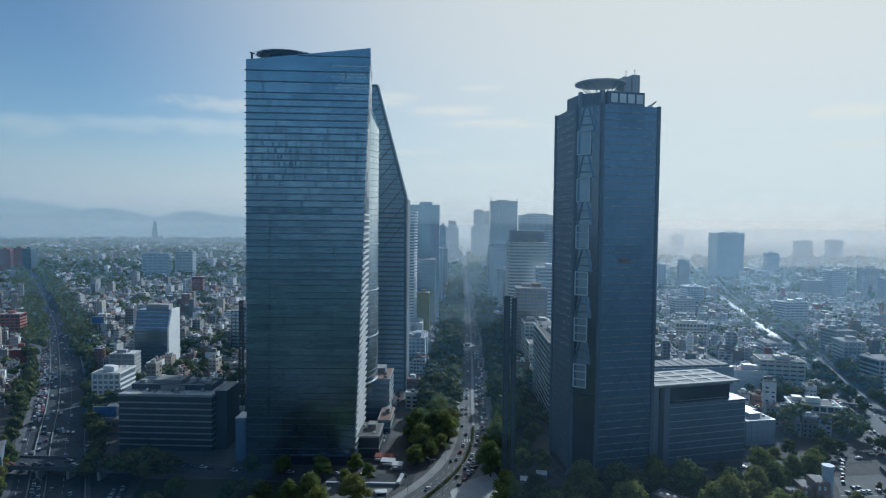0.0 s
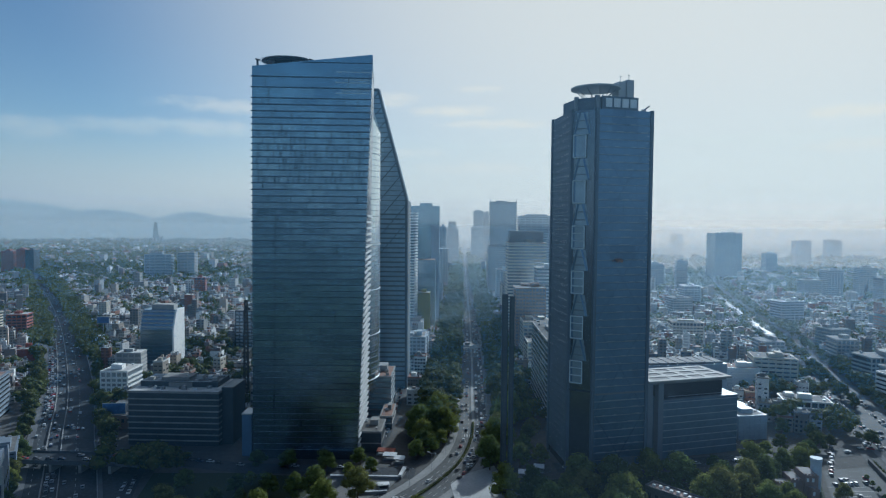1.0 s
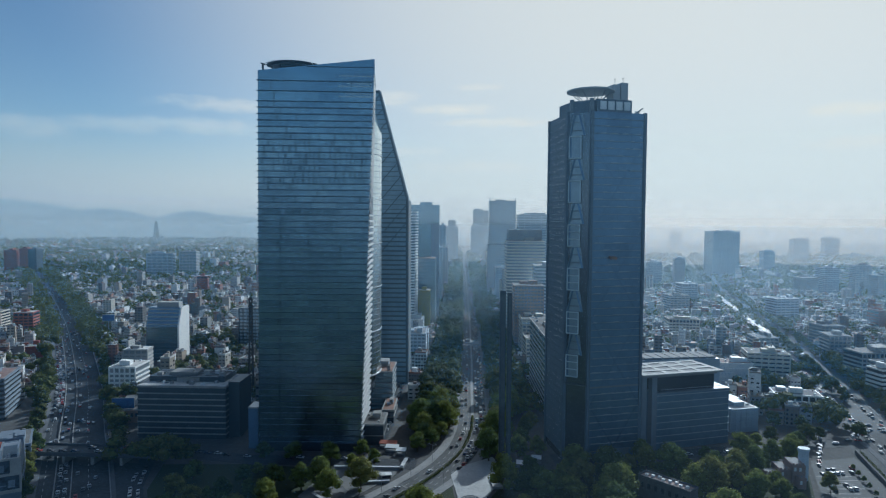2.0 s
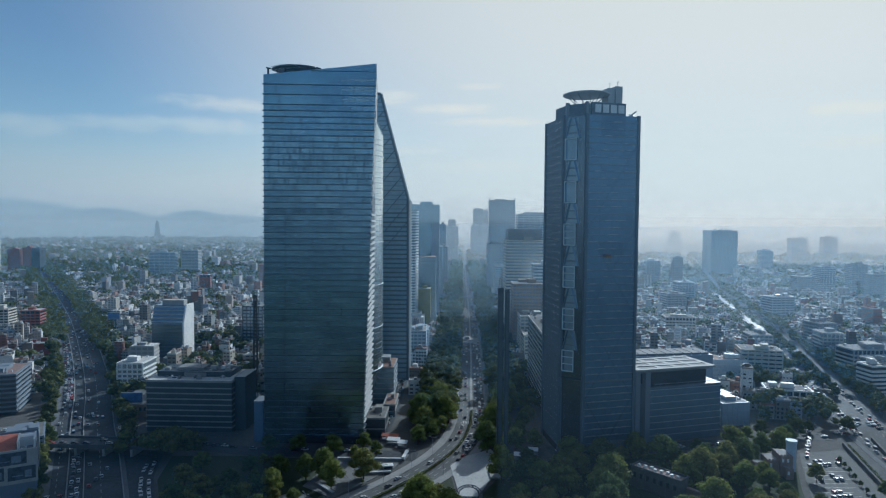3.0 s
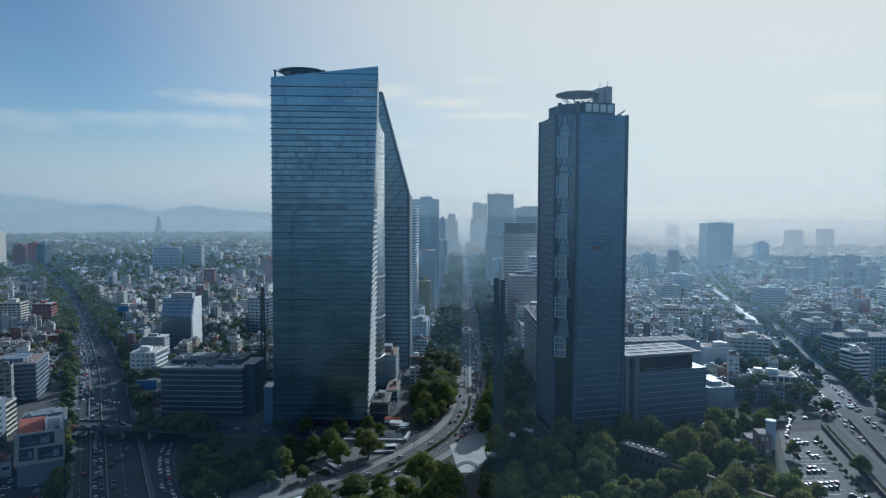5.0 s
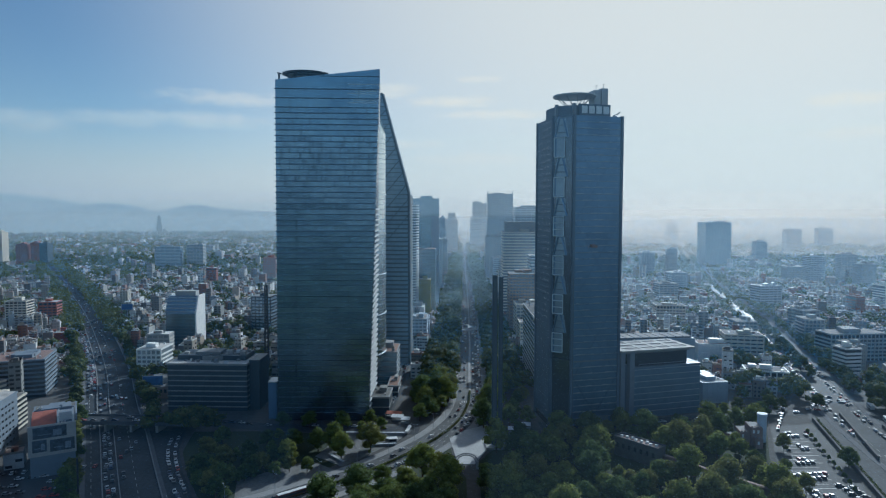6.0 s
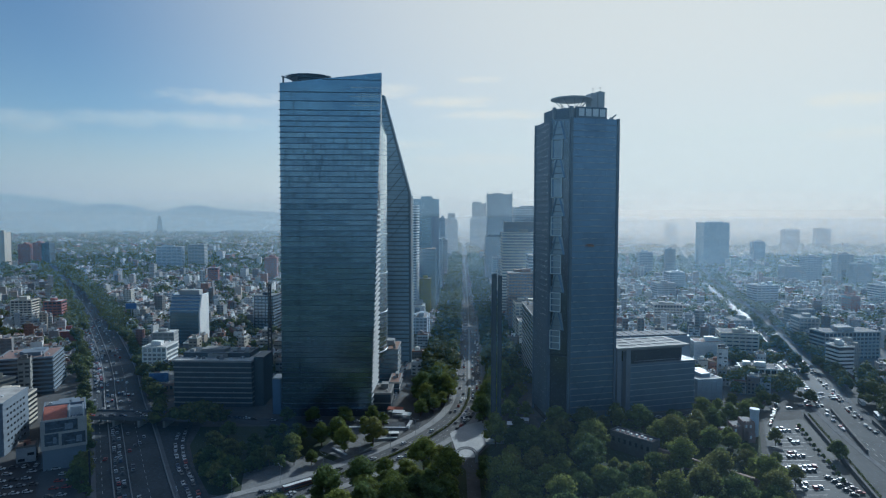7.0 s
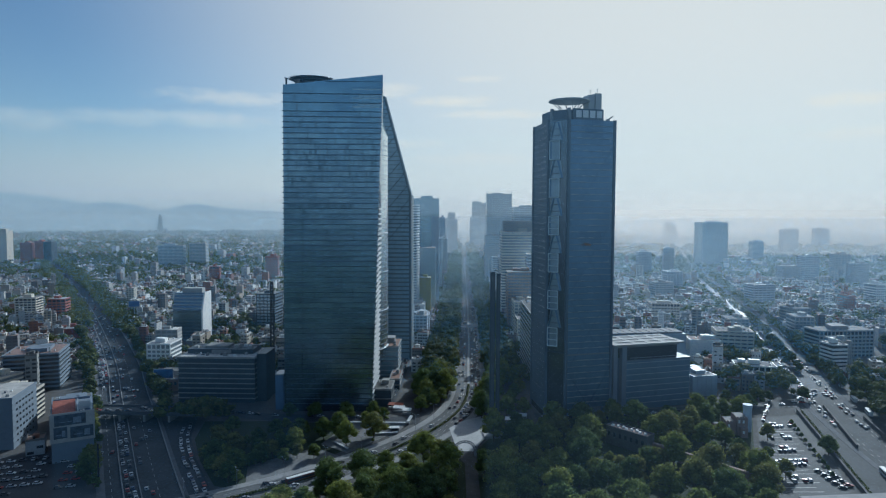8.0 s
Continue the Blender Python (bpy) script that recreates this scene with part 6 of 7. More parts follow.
rnd = random.Random(5)
for q in NEAR:
    house(*q, rnd)

g = Geo()
for x, y, w, d, h, turn in FAR:
    k0 = len(g.m)
    g.rbox(x, y, w, d, 0, h, turn, 0, 1)
    if rnd.random() < 0.75:
        g.m[k0 + 1] = g.m[k0 + 3] = 2
    if rnd.random() < 0.2:
        g.m[k0] = 2
    if math.hypot(x, y) < 2200:
        c, s = math.cos(turn), math.sin(turn)
        for _ in range(4 if y < 800 else 2 if y < 1300 else 1):
            a, b = rnd.uniform(-w / 3, w / 3), rnd.uniform(-d / 3, d / 3)
            g.rbox(x + c * a - s * b, y + s * a + c * b, rnd.uniform(1.0, w * 0.4), rnd.uniform(1.0, d * 0.4), h, h + rnd.uniform(0.9, 3.2), turn, 2, 1)
far_city = new("low_city", g.mesh("low_city", [M_CITY, M_CITY_ROOF, M_CITY_BLANK]))
tagged(far_city, "endless low pale city of flat-roofed houses", "city", kind="stuff")

# ---- trees ----


def leafy_core(geo, rnd, centre, r):
    """The dense inside of a clump of foliage: a rough lump that stops the light."""
    rings, n, rows = 4, 7, []
    for a in range(rings + 1):
        b = math.pi * (0.06 + 0.88 * a / rings)
        rows.append([Vector(centre) + Vector((math.cos(2 * math.pi * k / n + a * 0.4) * math.sin(b), math.sin(2 * math.pi * k / n + a * 0.4) * math.sin(b), math.cos(b) * 0.8)) * r * rnd.uniform(0.8, 1.1)
                     for k in range(n)])
    for p, q in zip(rows, rows[1:]):
        for k in range(n):
            geo.face([q[k], q[(k + 1) % n], p[(k + 1) % n], p[k]])


def tree_kind(seed, height, spread, count=1000, leaf=0.36):
    rnd = random.Random(seed)
    trunk, crown = Geo(), Geo()
    fork = height * rnd.uniform(0.16, 0.24)
    lean = (rnd.uniform(-0.6, 0.6), rnd.uniform(-0.6, 0.6), fork)
    trunk.bar((0, 0, 0), lean, height * 0.055, n=7, w1=height * 0.036)
    lobes = []
    k = rnd.randint(11, 14)
    for i in range(k):
        a = 2.4 * i + rnd.uniform(-0.4, 0.4)
        up = (i + 0.5) / k
        r = spread * rnd.uniform(0.4, 0.62) * (1 - 0.55 * up ** 2)
        z = height * (0.3 + 0.52 * up + rnd.uniform(-0.05, 0.05))
        end = (lean[0] + r * math.cos(a), lean[1] + r * math.sin(a), z)
        trunk.bar(lean, end, height * 0.02, n=5, w1=0.1)
        lobes.append((end, spread * rnd.uniform(0.24, 0.38)))
    lobes.append(((lean[0], lean[1], height * 0.86), spread * 0.34))
    lobes.append(((lean[0], lean[1], height * 0.55), spread * 0.42))
    for c, s in lobes:
        leafy_core(crown, rnd, c, s * 0.74)
        leaf_cloud(crown, rnd, c, s, int(count * 1.15) // len(lobes), leaf)
    return trunk.mesh("trunk", [M_BARK]), crown.mesh("crown", [M_LEAF])


KINDS = [tree_kind(i, h, s, n) for i, (h, s, n) in enumerate(((15, 8.4, 1700), (17, 9.0, 1800), (13, 7.6, 1500), (11, 6.0, 1000), (18, 8.0, 1600), (9, 4.6, 700), (14, 9.0, 1700)))]

KINDS_FAR = [tree_kind(i, h, s, n, 0.58) for i, (h, s, n) in enumerate(((15, 8.4, 500), (17, 9.0, 540), (13, 7.6, 440), (11, 6.0, 320), (18, 8.0, 480), (9, 4.6, 240), (14, 9.0, 500)))]


TREES = []


def tree(i, x, y, turn, size, group):
    TREES.append((i, x, y, turn, size * random.uniform(0.95, 1.05), group))


def plant(i, x, y, turn, size, group, label="broad-leaved green city tree with a dense crown"):
    t = thing("tree", label, "tree", x, y, 0, turn, group)
    t.matrix_basis = pose(x, y, 0, 0, 0, turn) @ Matrix.Diagonal((size, size, size * random.uniform(0.9, 1.1), 1))
    for nm, me in zip(("trunk", "crown"), KINDS[i]):
        ob = new(nm, me)
        ob.parent = t
    return t


def scatter(poly, gap, seed):
    rnd = random.Random(seed)
    xs, ys = [p[0] for p in poly], [p[1] for p in poly]
    y, out = min(ys), []
    while y < max(ys):
        x = min(xs) + rnd.uniform(0, gap)
        while x < max(xs):
            p = (x + rnd.uniform(-0.35, 0.35) * gap, y + rnd.uniform(-0.35, 0.35) * gap)
            if inside(*p, poly) and near_line(*p, AVENUE) > 15 and near_line(*p, PLAZA + PLAZA[:1]) > 6 and not inside(*p, PLAZA) and near_line(*p, [(9.5, 286), (10, 150)]) > 5:
                out.append(p)
            x += gap
        y += gap * 0.9
    return out


rnd = random.Random(77)
for poly, gap, seed, lab in ((WOOD_WEST, 13.5, 1, "park trees"), (WOOD_EAST, 14.5, 2, "park trees"), (GARDEN, 10.5, 3, "garden trees")):
    for x, y in scatter(poly, gap, seed):
        if y < 175 or math.hypot(x - 28.6, y - 314.6) < 7 or (near_line(x, y, [(100, 306), (156, 244)]) < 5) or math.hypot(x - 187, y - 322) < 17 or near_line(x, y, [(184, 312), (170, 268)]) < 11 or near_line(x, y, [(94, 290), (108, 274)]) < 8 or near_line(x, y, [(101, 305), (118, 286)]) < 11 or near_line(x, y, [(95, 296), (112, 277)]) < 7:
            continue
        if near_line(x, y, AVENUE) < 24 and y > 268 and -60 < x < 20 or lab == "garden trees" and x > -84 and y > 278:
            continue
        if lab == "garden trees" and (rnd.random() < 0.2 or y > 300 and rnd.random() < 0.6 or y > 325):
            continue
        tree(rnd.choice((0, 1, 2, 3, 6)), x, y, rnd.uniform(0, 360), rnd.choice((0.6, 0.7, 0.85) if lab == "garden trees" else (0.7, 0.9, 1.05, 1.15, 1.3, 1.4)), lab)
for side, lo, hi in ((-1, 15, 36), (1, 18, 38)):
    for x, y, a in along([p for p in AVENUE if 335 < p[1]], 8.6):
        if (392 if side < 0 else 342) < y < 760:
            for off in (rnd.uniform(lo, lo + 3), rnd.uniform(lo + 8, lo + 12), rnd.uniform(hi - 3, hi)):
                if rnd.random() < 0.15 or y < 420 and side > 0 and off > 26:
                    continue
                tree(rnd.choice((0, 1, 4, 6)), x + side * off, y + rnd.uniform(-3, 3), rnd.uniform(0, 360), rnd.uniform(0.95, 1.4), "avenue trees")
for x, y in scatter([(-26, 356), (-20, 350), (-12, 360), (-3, 385), (0, 422), (-27, 422)], 9.5, 6):
    tree(rnd.choice((0, 2, 6)), x, y, rnd.uniform(0, 360), rnd.uniform(0.75, 1.1), "avenue trees")
for x, y, a in along(HIGHWAY, 10, -21):
    if 230 < y < 640:
        tree(rnd.choice((2, 3, 5)), x + rnd.uniform(-2, 2), y + rnd.uniform(-3, 3), rnd.uniform(0, 360), rnd.uniform(0.8, 1.15), "highway trees")
for x, y, a in along(HIGHWAY, 14, 25):
    if 375 < y < 640:
        tree(rnd.choice((2, 3, 0)), x + rnd.uniform(-2, 2), y + rnd.uniform(-3, 3), rnd.uniform(0, 360), rnd.uniform(0.8, 1.1), "highway trees")
for s in (-23, 0, 23):
    for x, y, a in along(EAST_ROAD, 14, s):
        if 430 < y < 760 and (s or y > 470):
            tree(rnd.choice((2, 3, 6)), x + rnd.uniform(-2, 2), y + rnd.uniform(-3, 3), rnd.uniform(0, 360), rnd.uniform(0.7, 1.05), "roadside trees")
for x, y in ((-52, 352), (-44, 340), (-24, 396), (-70, 340), (-92, 344), (-110, 346), (52, 356), (44, 372), (48, 392), (40, 352), (54, 408), (214, 470), (222, 484), (205, 462), (232, 430), (245, 425), (222, 415), (258, 420), (205, 480), (268, 395), (236, 405), (300, 300), (262, 262), (300, 312), (196, 350), (206, 360), (216, 372), (186, 344), (228, 384), (176, 338), (240, 392), (190, 372), (206, 384), (167, 296), (170, 284), (165, 274)):
    tree(rnd.choice((0, 2, 6)), x, y, rnd.uniform(0, 360), rnd.uniform(0.65, 1.0), "street trees")
for i, x, y, size in ((6, -47, 306, 1.25), (2, -62, 292, 1.2), (6, -69, 309, 1.05), (2, -78, 304, 1.1), (3, -56, 334, 0.8), (5, -47, 300, 0.35), (5, -38, 322, 0.3),
                      (2, 199, 309, 0.75), (3, 184, 279, 0.8), (2, 180, 251, 0.8), (6, 223, 286, 0.85), (0, -139, 291, 0.9), (1, -130, 262, 0.95), (6, -120, 245, 0.9), (0, -124, 276, 0.9), (2, -108, 262, 0.8)):
    tree(i, x, y, i * 77, size, "street trees")

for k, (x, y, a) in enumerate(along([(230, 340), (205, 250)], 9, 0)):
    tree(5, x, y, k * 40, 0.4, "car park trees")
TREES.sort(key=lambda q: math.hypot(q[1], q[2] - 60))
for q in TREES[:300]:
    plant(*q)
joined = [([], []), ([], [])]
for i, x, y, turn, size, group in TREES[300:]:
    m = np.array(pose(x, y, 0, 0, 0, turn) @ Matrix.Scale(size, 4))
    for k, me in enumerate(KINDS_FAR[i]):
        co = np.empty(len(me.vertices) * 3, dtype=np.float32)
        me.vertices.foreach_get("co", co)
        base = sum(len(a) for a in joined[k][0])
        joined[k][0].append(co.reshape(-1, 3) @ m[:3, :3].T + m[:3, 3])
        joined[k][1].extend([tuple(v + base for v in p.vertices) for p in me.polygons])
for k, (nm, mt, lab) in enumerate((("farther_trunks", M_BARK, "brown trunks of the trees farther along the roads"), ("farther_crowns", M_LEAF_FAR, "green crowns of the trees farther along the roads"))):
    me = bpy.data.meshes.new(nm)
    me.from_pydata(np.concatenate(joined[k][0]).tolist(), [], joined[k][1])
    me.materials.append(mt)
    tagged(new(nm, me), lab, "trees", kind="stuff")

# far trees: joined clumps between the roofs and along the far roads
g = Geo()
spots = []
for s in (-15, -25, -33, 15, 24, 32):
    spots += [(x, y, rnd.uniform(5, 8.5)) for x, y, a in along(HIGHWAY, 11, s) if 640 <= y < 2400]
for s in (-24, -31, 0, 22, 30):
    spots += [(x, y, rnd.uniform(4, 7)) for x, y, a in along(EAST_ROAD, 12, s) if 760 <= y < 2400]
for s in (-36, -27, -17.5, 17.5, 27, 36):
    spots += [(x, y, 8.6) for x, y, a in along(AVENUE, 10, s) if 760 <= y < 2600]
for _ in range(7600):
    y = 330 + 2300 * rnd.random() ** 1.3
    x = rnd.uniform(-0.72, 0.72) * (y + 80)
    if noise.noise((x * 0.012, y * 0.012, 3.0)) > -0.12 and not (-34 < x - 0.02 * y - 8 < 34) and near_line(x, y, HIGHWAY) > 20 and near_line(x, y, EAST_ROAD) > 16 \
            and not (y < 420 and -150 < x < 260) and all(math.hypot(x - a, y - b) > c for a, b, c in HERO):
        spots.append((x, y, rnd.uniform(4.0, 8.8)))
for _ in range(9000):
    y = 1250 + 2900 * rnd.random()
    x = rnd.uniform(-0.74, 0.74) * (y + 80)
    if noise.noise((x * 0.006, y * 0.006, 8.0)) > -0.15 and near_line(x, y, EAST_ROAD) > 18 and not (-34 < x - 0.02 * y - 8 < 34):
        spots.append((x, y, rnd.uniform(5.0, 10.0)))
for x, y, r in spots:
    n = 96 if y < 660 else 48 if y < 900 else 26 if y < 1500 else 14 if y < 2300 else 8
    for k in range(3):
        c = (x + rnd.uniform(-0.6, 0.6) * r, y + rnd.uniform(-0.6, 0.6) * r, r * rnd.uniform(1.1, 1.75))
        size = r * rnd.uniform(0.55, 0.75)
        if y < 660:
            leafy_core(g, rnd, c, size * 0.78)
        leaf_cloud(g, rnd, c, size, n // 2, r * (0.125 if y < 660 else 0.19 if y < 900 else 0.3 if y < 1500 else 0.42 if y < 2300 else 0.6))
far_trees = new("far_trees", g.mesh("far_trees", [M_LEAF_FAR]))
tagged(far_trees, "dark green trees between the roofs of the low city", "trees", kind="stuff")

# ---- vehicles ----


def car_parts():
    body, glass = Geo(), Geo()
    side = [(-2.2, 0.35), (2.2, 0.35), (2.25, 0.75), (1.1, 0.92), (-2.1, 0.95), (-2.25, 0.7)]
    def slab(geo, prof, w0, w1=None):
        a = [(x, -w0, z) for x, z in prof]
        b = [(x, w0, z) for x, z in prof]
        geo.face(a)
        geo.face(b[::-1])
        for i in range(len(prof)):
            k = (i + 1) % len(prof)
            geo.face([a[k], a[i], b[i], b[k]])
    slab(body, side, 0.9)
    slab(body, [(-1.35, 1.44), (0.15, 1.44), (0.2, 1.5), (-1.3, 1.5)], 0.72)
    slab(glass, [(-1.95, 0.93), (1.05, 0.92), (0.2, 1.44), (-1.4, 1.44)], 0.76)
    wheel = Geo()
    for s in range(10):
        a0, a1 = 2 * math.pi * s / 10, 2 * math.pi * (s + 1) / 10
        wheel.face([(0.33 * math.cos(a0), -0.12, 0.33 * math.sin(a0)), (0.33 * math.cos(a1), -0.12, 0.33 * math.sin(a1)),
                    (0.33 * math.cos(a1), 0.12, 0.33 * math.sin(a1)), (0.33 * math.cos(a0), 0.12, 0.33 * math.sin(a0))])
    for y in (-0.12, 0.12):
        wheel.face([(0.33 * math.cos(2 * math.pi * s / 10), y, 0.33 * math.sin(2 * math.pi * s / 10)) for s in range(10)])
    return body.mesh("body", [M_CAR]), glass.mesh("cabin", [M_WIN]), wheel.mesh("wheel", [M_TYRE])


CAR = car_parts()


def far_car_body():
    """The body of a car farther off, with its wheels in the same mesh."""
    bm = bmesh.new()
    bm.from_mesh(CAR[0])
    for wx in (-1.35, 1.4):
        for wy in (-0.82, 0.82):
            first = len(bm.verts)
            known = len(bm.faces)
            bm.from_mesh(CAR[2])
            bm.verts.ensure_lookup_table()
            bm.faces.ensure_lookup_table()
            bmesh.ops.translate(bm, verts=bm.verts[first:], vec=(wx, wy, 0.33))
            for f in bm.faces[known:]:
                f.material_index = 1
    me = bpy.data.meshes.new("body")
    bm.to_mesh(me)
    bm.free()
    me.materials.append(M_CAR)
    me.materials.append(M_TYRE)
    return me


FAR_CAR = far_car_body()


def car(x, y, z, a, far=False):
    c = thing("car", "small city car on the asphalt", "car", x, y, z, math.degrees(a), "cars in the traffic")
    for nm, me in zip(("body", "cabin"), (FAR_CAR if far else CAR[0], CAR[1])):
        new(nm, me).parent = c
    if far:
        return
    for wx in (-1.35, 1.4):
        for wy in (-0.82, 0.82):
            o = new("wheel", CAR[2])
            o.parent = c
            o.location = (wx, wy, 0.33)


cars, far_cars = [], []
rnd = random.Random(8)


def traffic(line, shift, gap, y0, y1, z=0.13, jitter=0.6):
    x0 = rnd.uniform(0, gap)
    for x, y, a in along(line, 6.5, shift, x0):
        if y0 < y < y1 and rnd.random() < 6.5 / gap:
            (cars if y < 560 else far_cars).append((x + rnd.uniform(-0.3, 0.3), y + rnd.uniform(-0.8, 0.8), z, a))


for s in (-13.5, -11.2, -9):
    traffic(HIGHWAY, s, 8, 440, 620)
    traffic(HIGHWAY, s, 22, 340, 440)
    traffic(HIGHWAY, s, 18, 620, 1300)
for s in (-5, -2.2):
    traffic(HIGHWAY, s, 9, 205, 335)
    traffic(HIGHWAY, s, 40, 350, 1300)
for s in (3.2, 6.2, 9.2, 12):
    traffic(HIGHWAY, s, 55, 215, 1300)
for s in (-7.5, -4.5):
    traffic(AVENUE, s, 30, 215, 1300)
for s in (3.2, 6.2, 8.4):
    traffic(AVENUE, s, 13, 330, 1300)
for s in (3.2, 6.2):
    traffic(AVENUE, s, 30, 215, 330)
for s in (-10.5, -7.5, 7, 10):
    traffic(EAST_ROAD, s, 12, 330, 1400)
for s in (-2, 2):
    traffic(NORTH_STREET, s, 8, 380, 640)
for s in (-2, 2):
    traffic(RAMP, s, 8, 205, 330)
traffic(CROSS_STREET, -3, 12, 200, 500, 0.17)
traffic(SOUTH_STREET, 2, 9, 200, 500, 0.17)
for i in range(10):
    for j in range(7):
        if rnd.random() < 0.5:
            cars.append((212 - i * 4.35 + j * 3.0 + (0.6 if i % 2 else 0), 338 - i * 10.8 + j * 0.5 + (5 if i % 2 else 0), 0.23, math.radians(78)))
for i in range(6):
    for j in range(9):
        if rnd.random() < 0.7:
            cars.append((-252 + j * 5.4 + i * 3, 262 - i * 9 + j * 2.0, 0.23, math.radians(14)))
for i in range(9):
    cars.append((203 + rnd.uniform(-0.4, 0.4) + (i % 2) * 5, 240 + i * 2.6, 0.23, math.radians(-12)))
    cars.append((-236 + i * 5.6, 268 + i * 1.5, 0.23, math.radians(105)))
for i in range(14):
    cars.append((292 - i * 2.6 + rnd.uniform(-6, 6), 418 - i * 2.2 + rnd.uniform(-7, 7), 0.2, math.radians(rnd.choice((70, 75, 10, 160)))))
for i in range(12):
    cars.append((214 + i * 3.1, 346 + i * 5.2 + rnd.uniform(-1, 1), 0.23, math.radians(70)))
    cars.append((-238 + i * 7, 340 + rnd.choice((-3, 3)), 6.42, math.radians(-2)))
cars.sort(key=lambda q: math.hypot(q[0], q[1] - 80))
for n, q in enumerate(cars[:290]):
    car(*q, n > 110)
g = Geo()
for x, y, z, a in far_cars + cars[290:]:
    g.rbox(x, y, 4.4, 1.8, z + 0.3, z + 0.95, a)
    g.rbox(x - 0.3 * math.cos(a), y - 0.3 * math.sin(a), 2.3, 1.5, z + 0.9, z + 1.5, a)
ob = new("far_traffic", g.mesh("far_traffic", [M_CAR_FAR]))
tagged(ob, "small distant cars on the roads", "cars", kind="stuff")


def bus(x, y, a, label, paint, length=12):
    b = thing("bus", label, "bus", x, y, 0.15, a, "buses")
    g = Geo()
    g.box(-length / 2, -1.25, 0.4, length / 2, 1.25, 3.1)
    part("body", g, paint, b)
    g = Geo()
    g.box(-length / 2 + 0.4, -1.3, 1.5, length / 2 - 0.4, 1.3, 2.5)
    part("window_band", g, M_WIN, b)
    g = Geo()
    g.box(-length / 2 + 0.2, -1.1, 3.1, length / 2 - 0.2, 1.1, 3.3)
    part("roof", g, M_WHITE, b)
    for wx in (-length / 3, length / 3):
        for wy in (-1.15, 1.15):
            o = new("wheel", CAR[2])
            o.parent, o.location, o.scale = b, (wx, wy, 0.45), (1.4, 1.4, 1.4)


bus(-78, 243.5, 40, "red double-length city bus on the avenue", M_BUSRED, 16)
for x, y, a in ((236, 256, 75), (244, 262, 75), (262, 268, 78), (270, 246, 78), (296, 362, 70), (306, 395, 70)):
    bus(x, y, a, "white and grey city bus", M_PALE)


def lamp(x, y, turn):
    l = thing("street_lamp", "slim grey double street lamp", "street lamp", x, y, 0.1, turn, "street lamps")
    g = Geo()
    g.bar((0, 0, 0), (0, 0, 10), 0.22, n=6, w1=0.12)
    part("pole", g, M_STEEL, l)
    for s in (-1, 1):
        g = Geo()
        g.bar((0, 0, 9.8), (0, s * 2.2, 10.4), 0.12)
        g.box(-0.2, s * 2.2 - 0.5, 10.3, 0.2, s * 2.2 + 0.5, 10.5)
        part("lamp_arm", g, M_STEEL, l)


for x, y, a in along(AVENUE, 26, -10.6):
    if 210 < y < 480:
        lamp(x, y, math.degrees(a))
for x, y, a in along(AVENUE, 26, 10.6):
    if 300 < y < 480:
        lamp(x, y, math.degrees(a))

g = Geo()
rnd = random.Random(3)
for x, y, a in along(AVENUE, 1.6):
    if 215 < y < 430:
        leafy_core(g, rnd, (x, y, 0.9), 0.95)
        leaf_cloud(g, rnd, (x + rnd.uniform(-0.2, 0.2), y, 0.9), rnd.uniform(1.0, 1.25), 16, 0.3)
hedge = new("hedge", g.mesh("hedge", [M_LEAF_FAR]))
tagged(hedge, "low clipped green hedge along the median", "hedge", kind="stuff")


def platforms():
    """Bus platforms and a hedge beside the east road."""
    for x, y, turn, n in ((262, 232, 76, 30), (276, 226, 76, 34)):
        p = thing("bus_platform", "long grey roofed bus platform beside the road", "shelter", x, y, 0.15, turn)
        g = Geo()
        g.box(-n / 2, -1.8, 3.6, n / 2, 1.8, 4.0)
        part("roof", g, M_PALE, p)
        g = Geo()
        g.box(-n / 2, -1.6, 0, n / 2, 1.6, 0.35)
        part("slab", g, M_CONC, p)
        for k in range(5):
            g = Geo()
            g.box(-n / 2 + 1 + k * (n - 2) / 4, -0.15, 0.35, -n / 2 + 1.3 + k * (n - 2) / 4, 0.15, 3.6)
            part("post", g, M_STEEL, p)
    g = Geo()
    r = random.Random(6)
    for x, y, a in along([(247, 364), (226, 290), (206, 220)], 1.8, -2.2):
        leaf_cloud(g, r, (x, y, 1.5), 1.5, 16, 0.5)
    tagged(new("wall_hedge", g.mesh("wall_hedge", [M_LEAF_FAR])), "dark hedge along the road wall", "hedge", kind="stuff")


platforms()


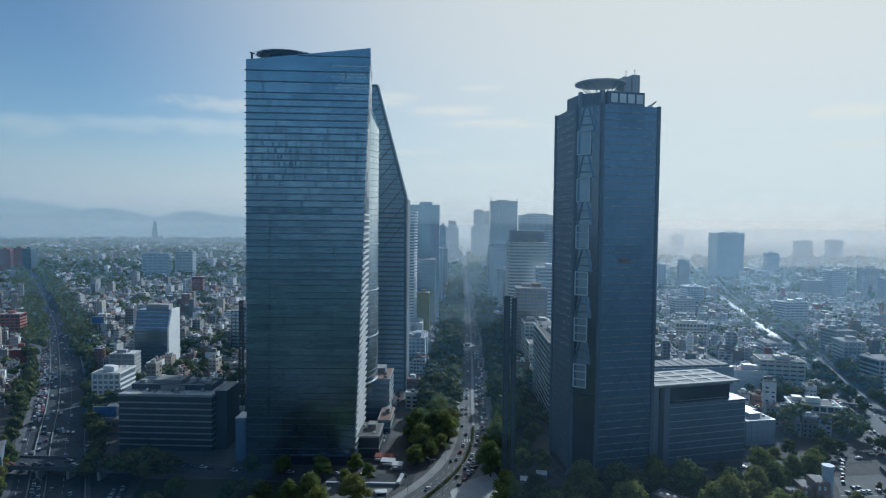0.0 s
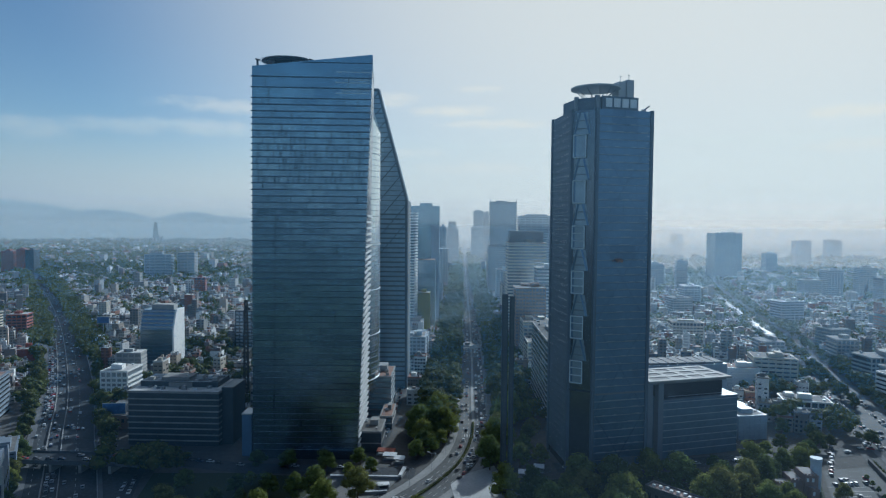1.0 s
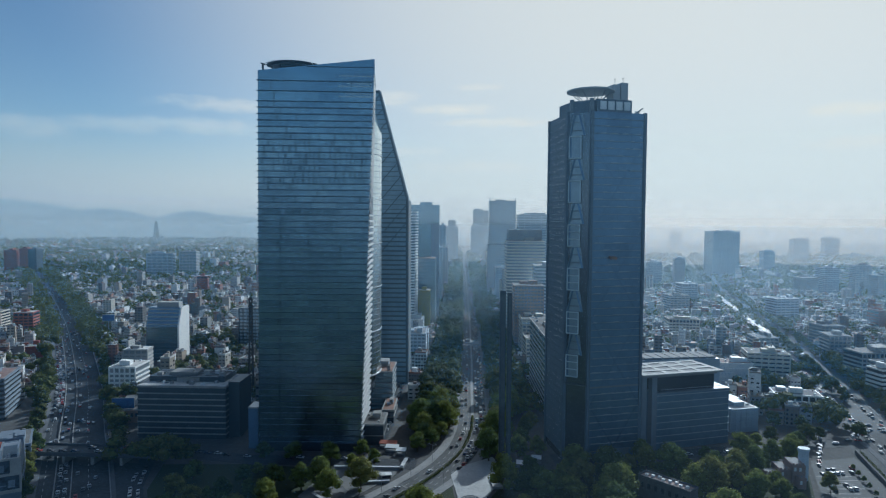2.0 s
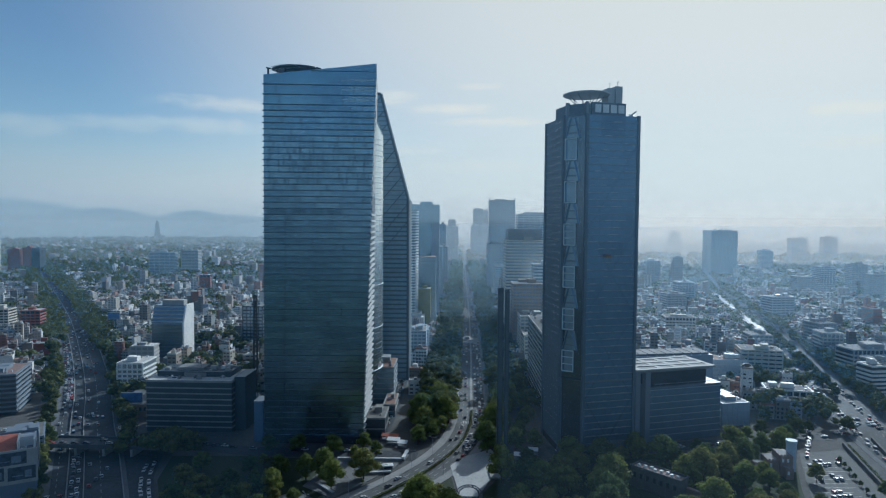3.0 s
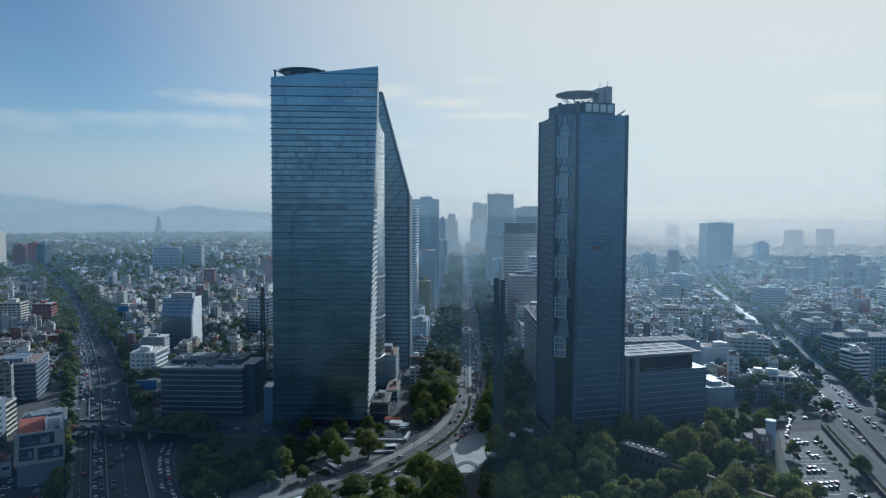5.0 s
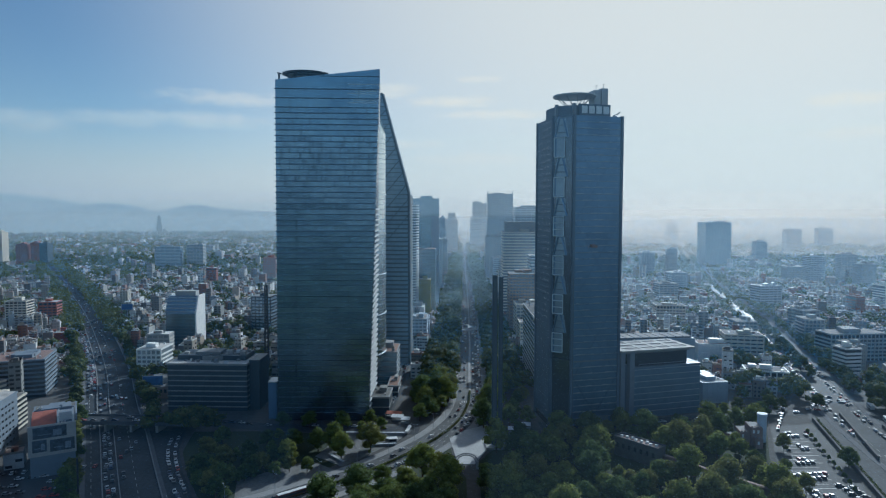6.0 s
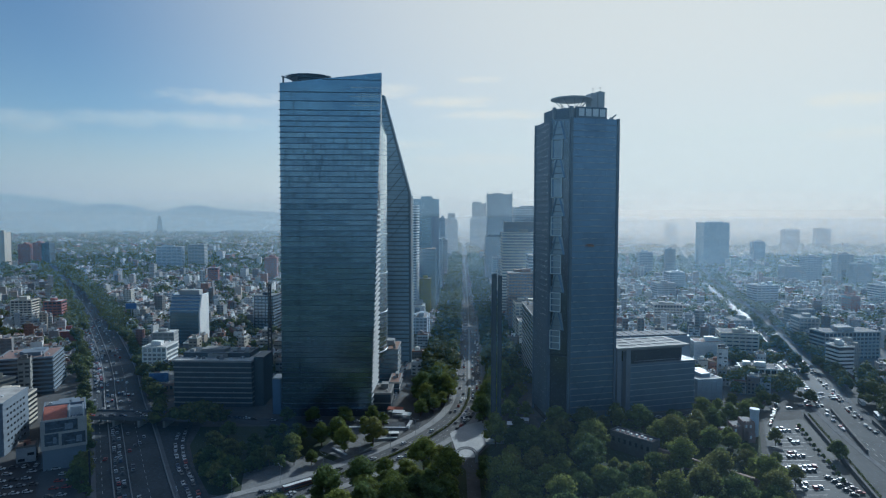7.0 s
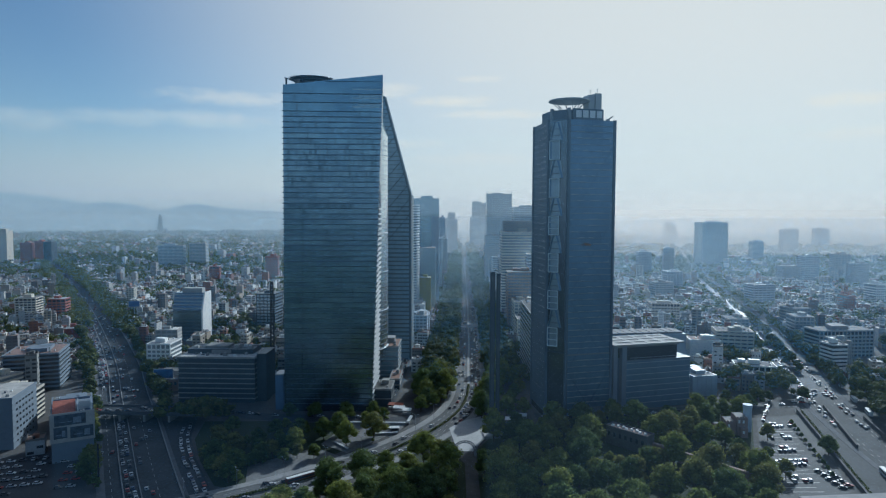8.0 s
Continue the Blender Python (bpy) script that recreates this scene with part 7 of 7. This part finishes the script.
def stalls():
    """Street stalls and awnings by the crossing."""
    for x, y, w, m, lab in ((-39, 368, 11, M_RED, "red canvas street stall awning"), (-36, 361, 8, M_WHITE, "white canvas street stall awning"),
                            (-30, 356, 6, M_WHITE, "small white canvas stall"), (40, 338, 5, M_PALE, "small pale kiosk roof under the trees"), (50, 346, 6, M_PALE, "small pale kiosk roof under the trees")):
        s = thing("market_stall", lab, "stall", x, y, 0, -8)
        g = Geo()
        g.prism([(-w / 2, -2.2), (w / 2, -2.2), (w / 2, 2.2), (-w / 2, 2.2)], 2.7, 0, tops=[2.9, 2.9, 3.7, 3.7])
        part("awning", g, m, s)
        for sx in (-1, 1):
            for sy in (-1, 1):
                g = Geo()
                g.bar((sx * (w / 2 - 0.2), sy * 2, 0), (sx * (w / 2 - 0.2), sy * 2, 2.8), 0.12)
                part("pole", g, M_STEEL, s)
        g = Geo()
        g.box(-w / 2 + 0.4, -1.2, 0, w / 2 - 0.4, 1.2, 1.0)
        part("counter", g, M_CONC_D, s)


stalls()


def street_corner():
    """Low planter walls, a kiosk and a ramp on the paved corner below the leaning tower."""
    for (ax, ay), (bx, by), h in (((-66, 333), (-29, 333), 1.3), ((-50, 312), (-33, 315), 1.1), ((-52, 323), (-33, 324), 0.9), ((-70, 298), (-60, 287), 0.8)):
        n = math.hypot(bx - ax, by - ay)
        w = thing("planter_wall", "low grey planter wall with a pale coping", "low wall", (ax + bx) / 2, (ay + by) / 2, 0.25, math.degrees(math.atan2(by - ay, bx - ax)))
        g = Geo()
        g.box(-n / 2, -0.7, 0, n / 2, 0.7, h)
        part("wall", g, M_CONC_D, w)
        g = Geo()
        g.box(-n / 2 - 0.1, -0.8, h, n / 2 + 0.1, 0.8, h + 0.15)
        part("coping", g, M_PALE, w)
    k = thing("kiosk", "small dark street kiosk with a flat white roof", "kiosk", -35.3, 319.4, 0.25, 12)
    g = Geo()
    g.box(-2.6, -1.5, 0, 2.6, 1.5, 2.6)
    part("body", g, M_CONC_D, k)
    g = Geo()
    g.box(-2.2, -1.56, 1.0, 2.2, -1.5, 2.1)
    part("hatch", g, M_WIN, k)
    g = Geo()
    g.box(-3.1, -2.1, 2.6, 3.1, 2.1, 2.85)
    part("roof", g, M_WHITE, k)
    e = thing("subway_entrance", "pale slanted canopy over a subway stair", "canopy", -26.8, 336.5, 0.25, 78)
    g = Geo()
    g.prism([(-4.5, -0.9), (4.5, -0.9), (4.5, 0.9), (-4.5, 0.9)], 2.4, 0, tops=[1.2, 3.6, 3.6, 1.2])
    part("canopy", g, M_WHITE, e)
    for sy in (-0.8, 0.8):
        g = Geo()
        g.box(-4.4, sy - 0.1, 0, 4.4, sy + 0.1, 1.05)
        part("side_wall", g, M_CONC_D, e)


street_corner()
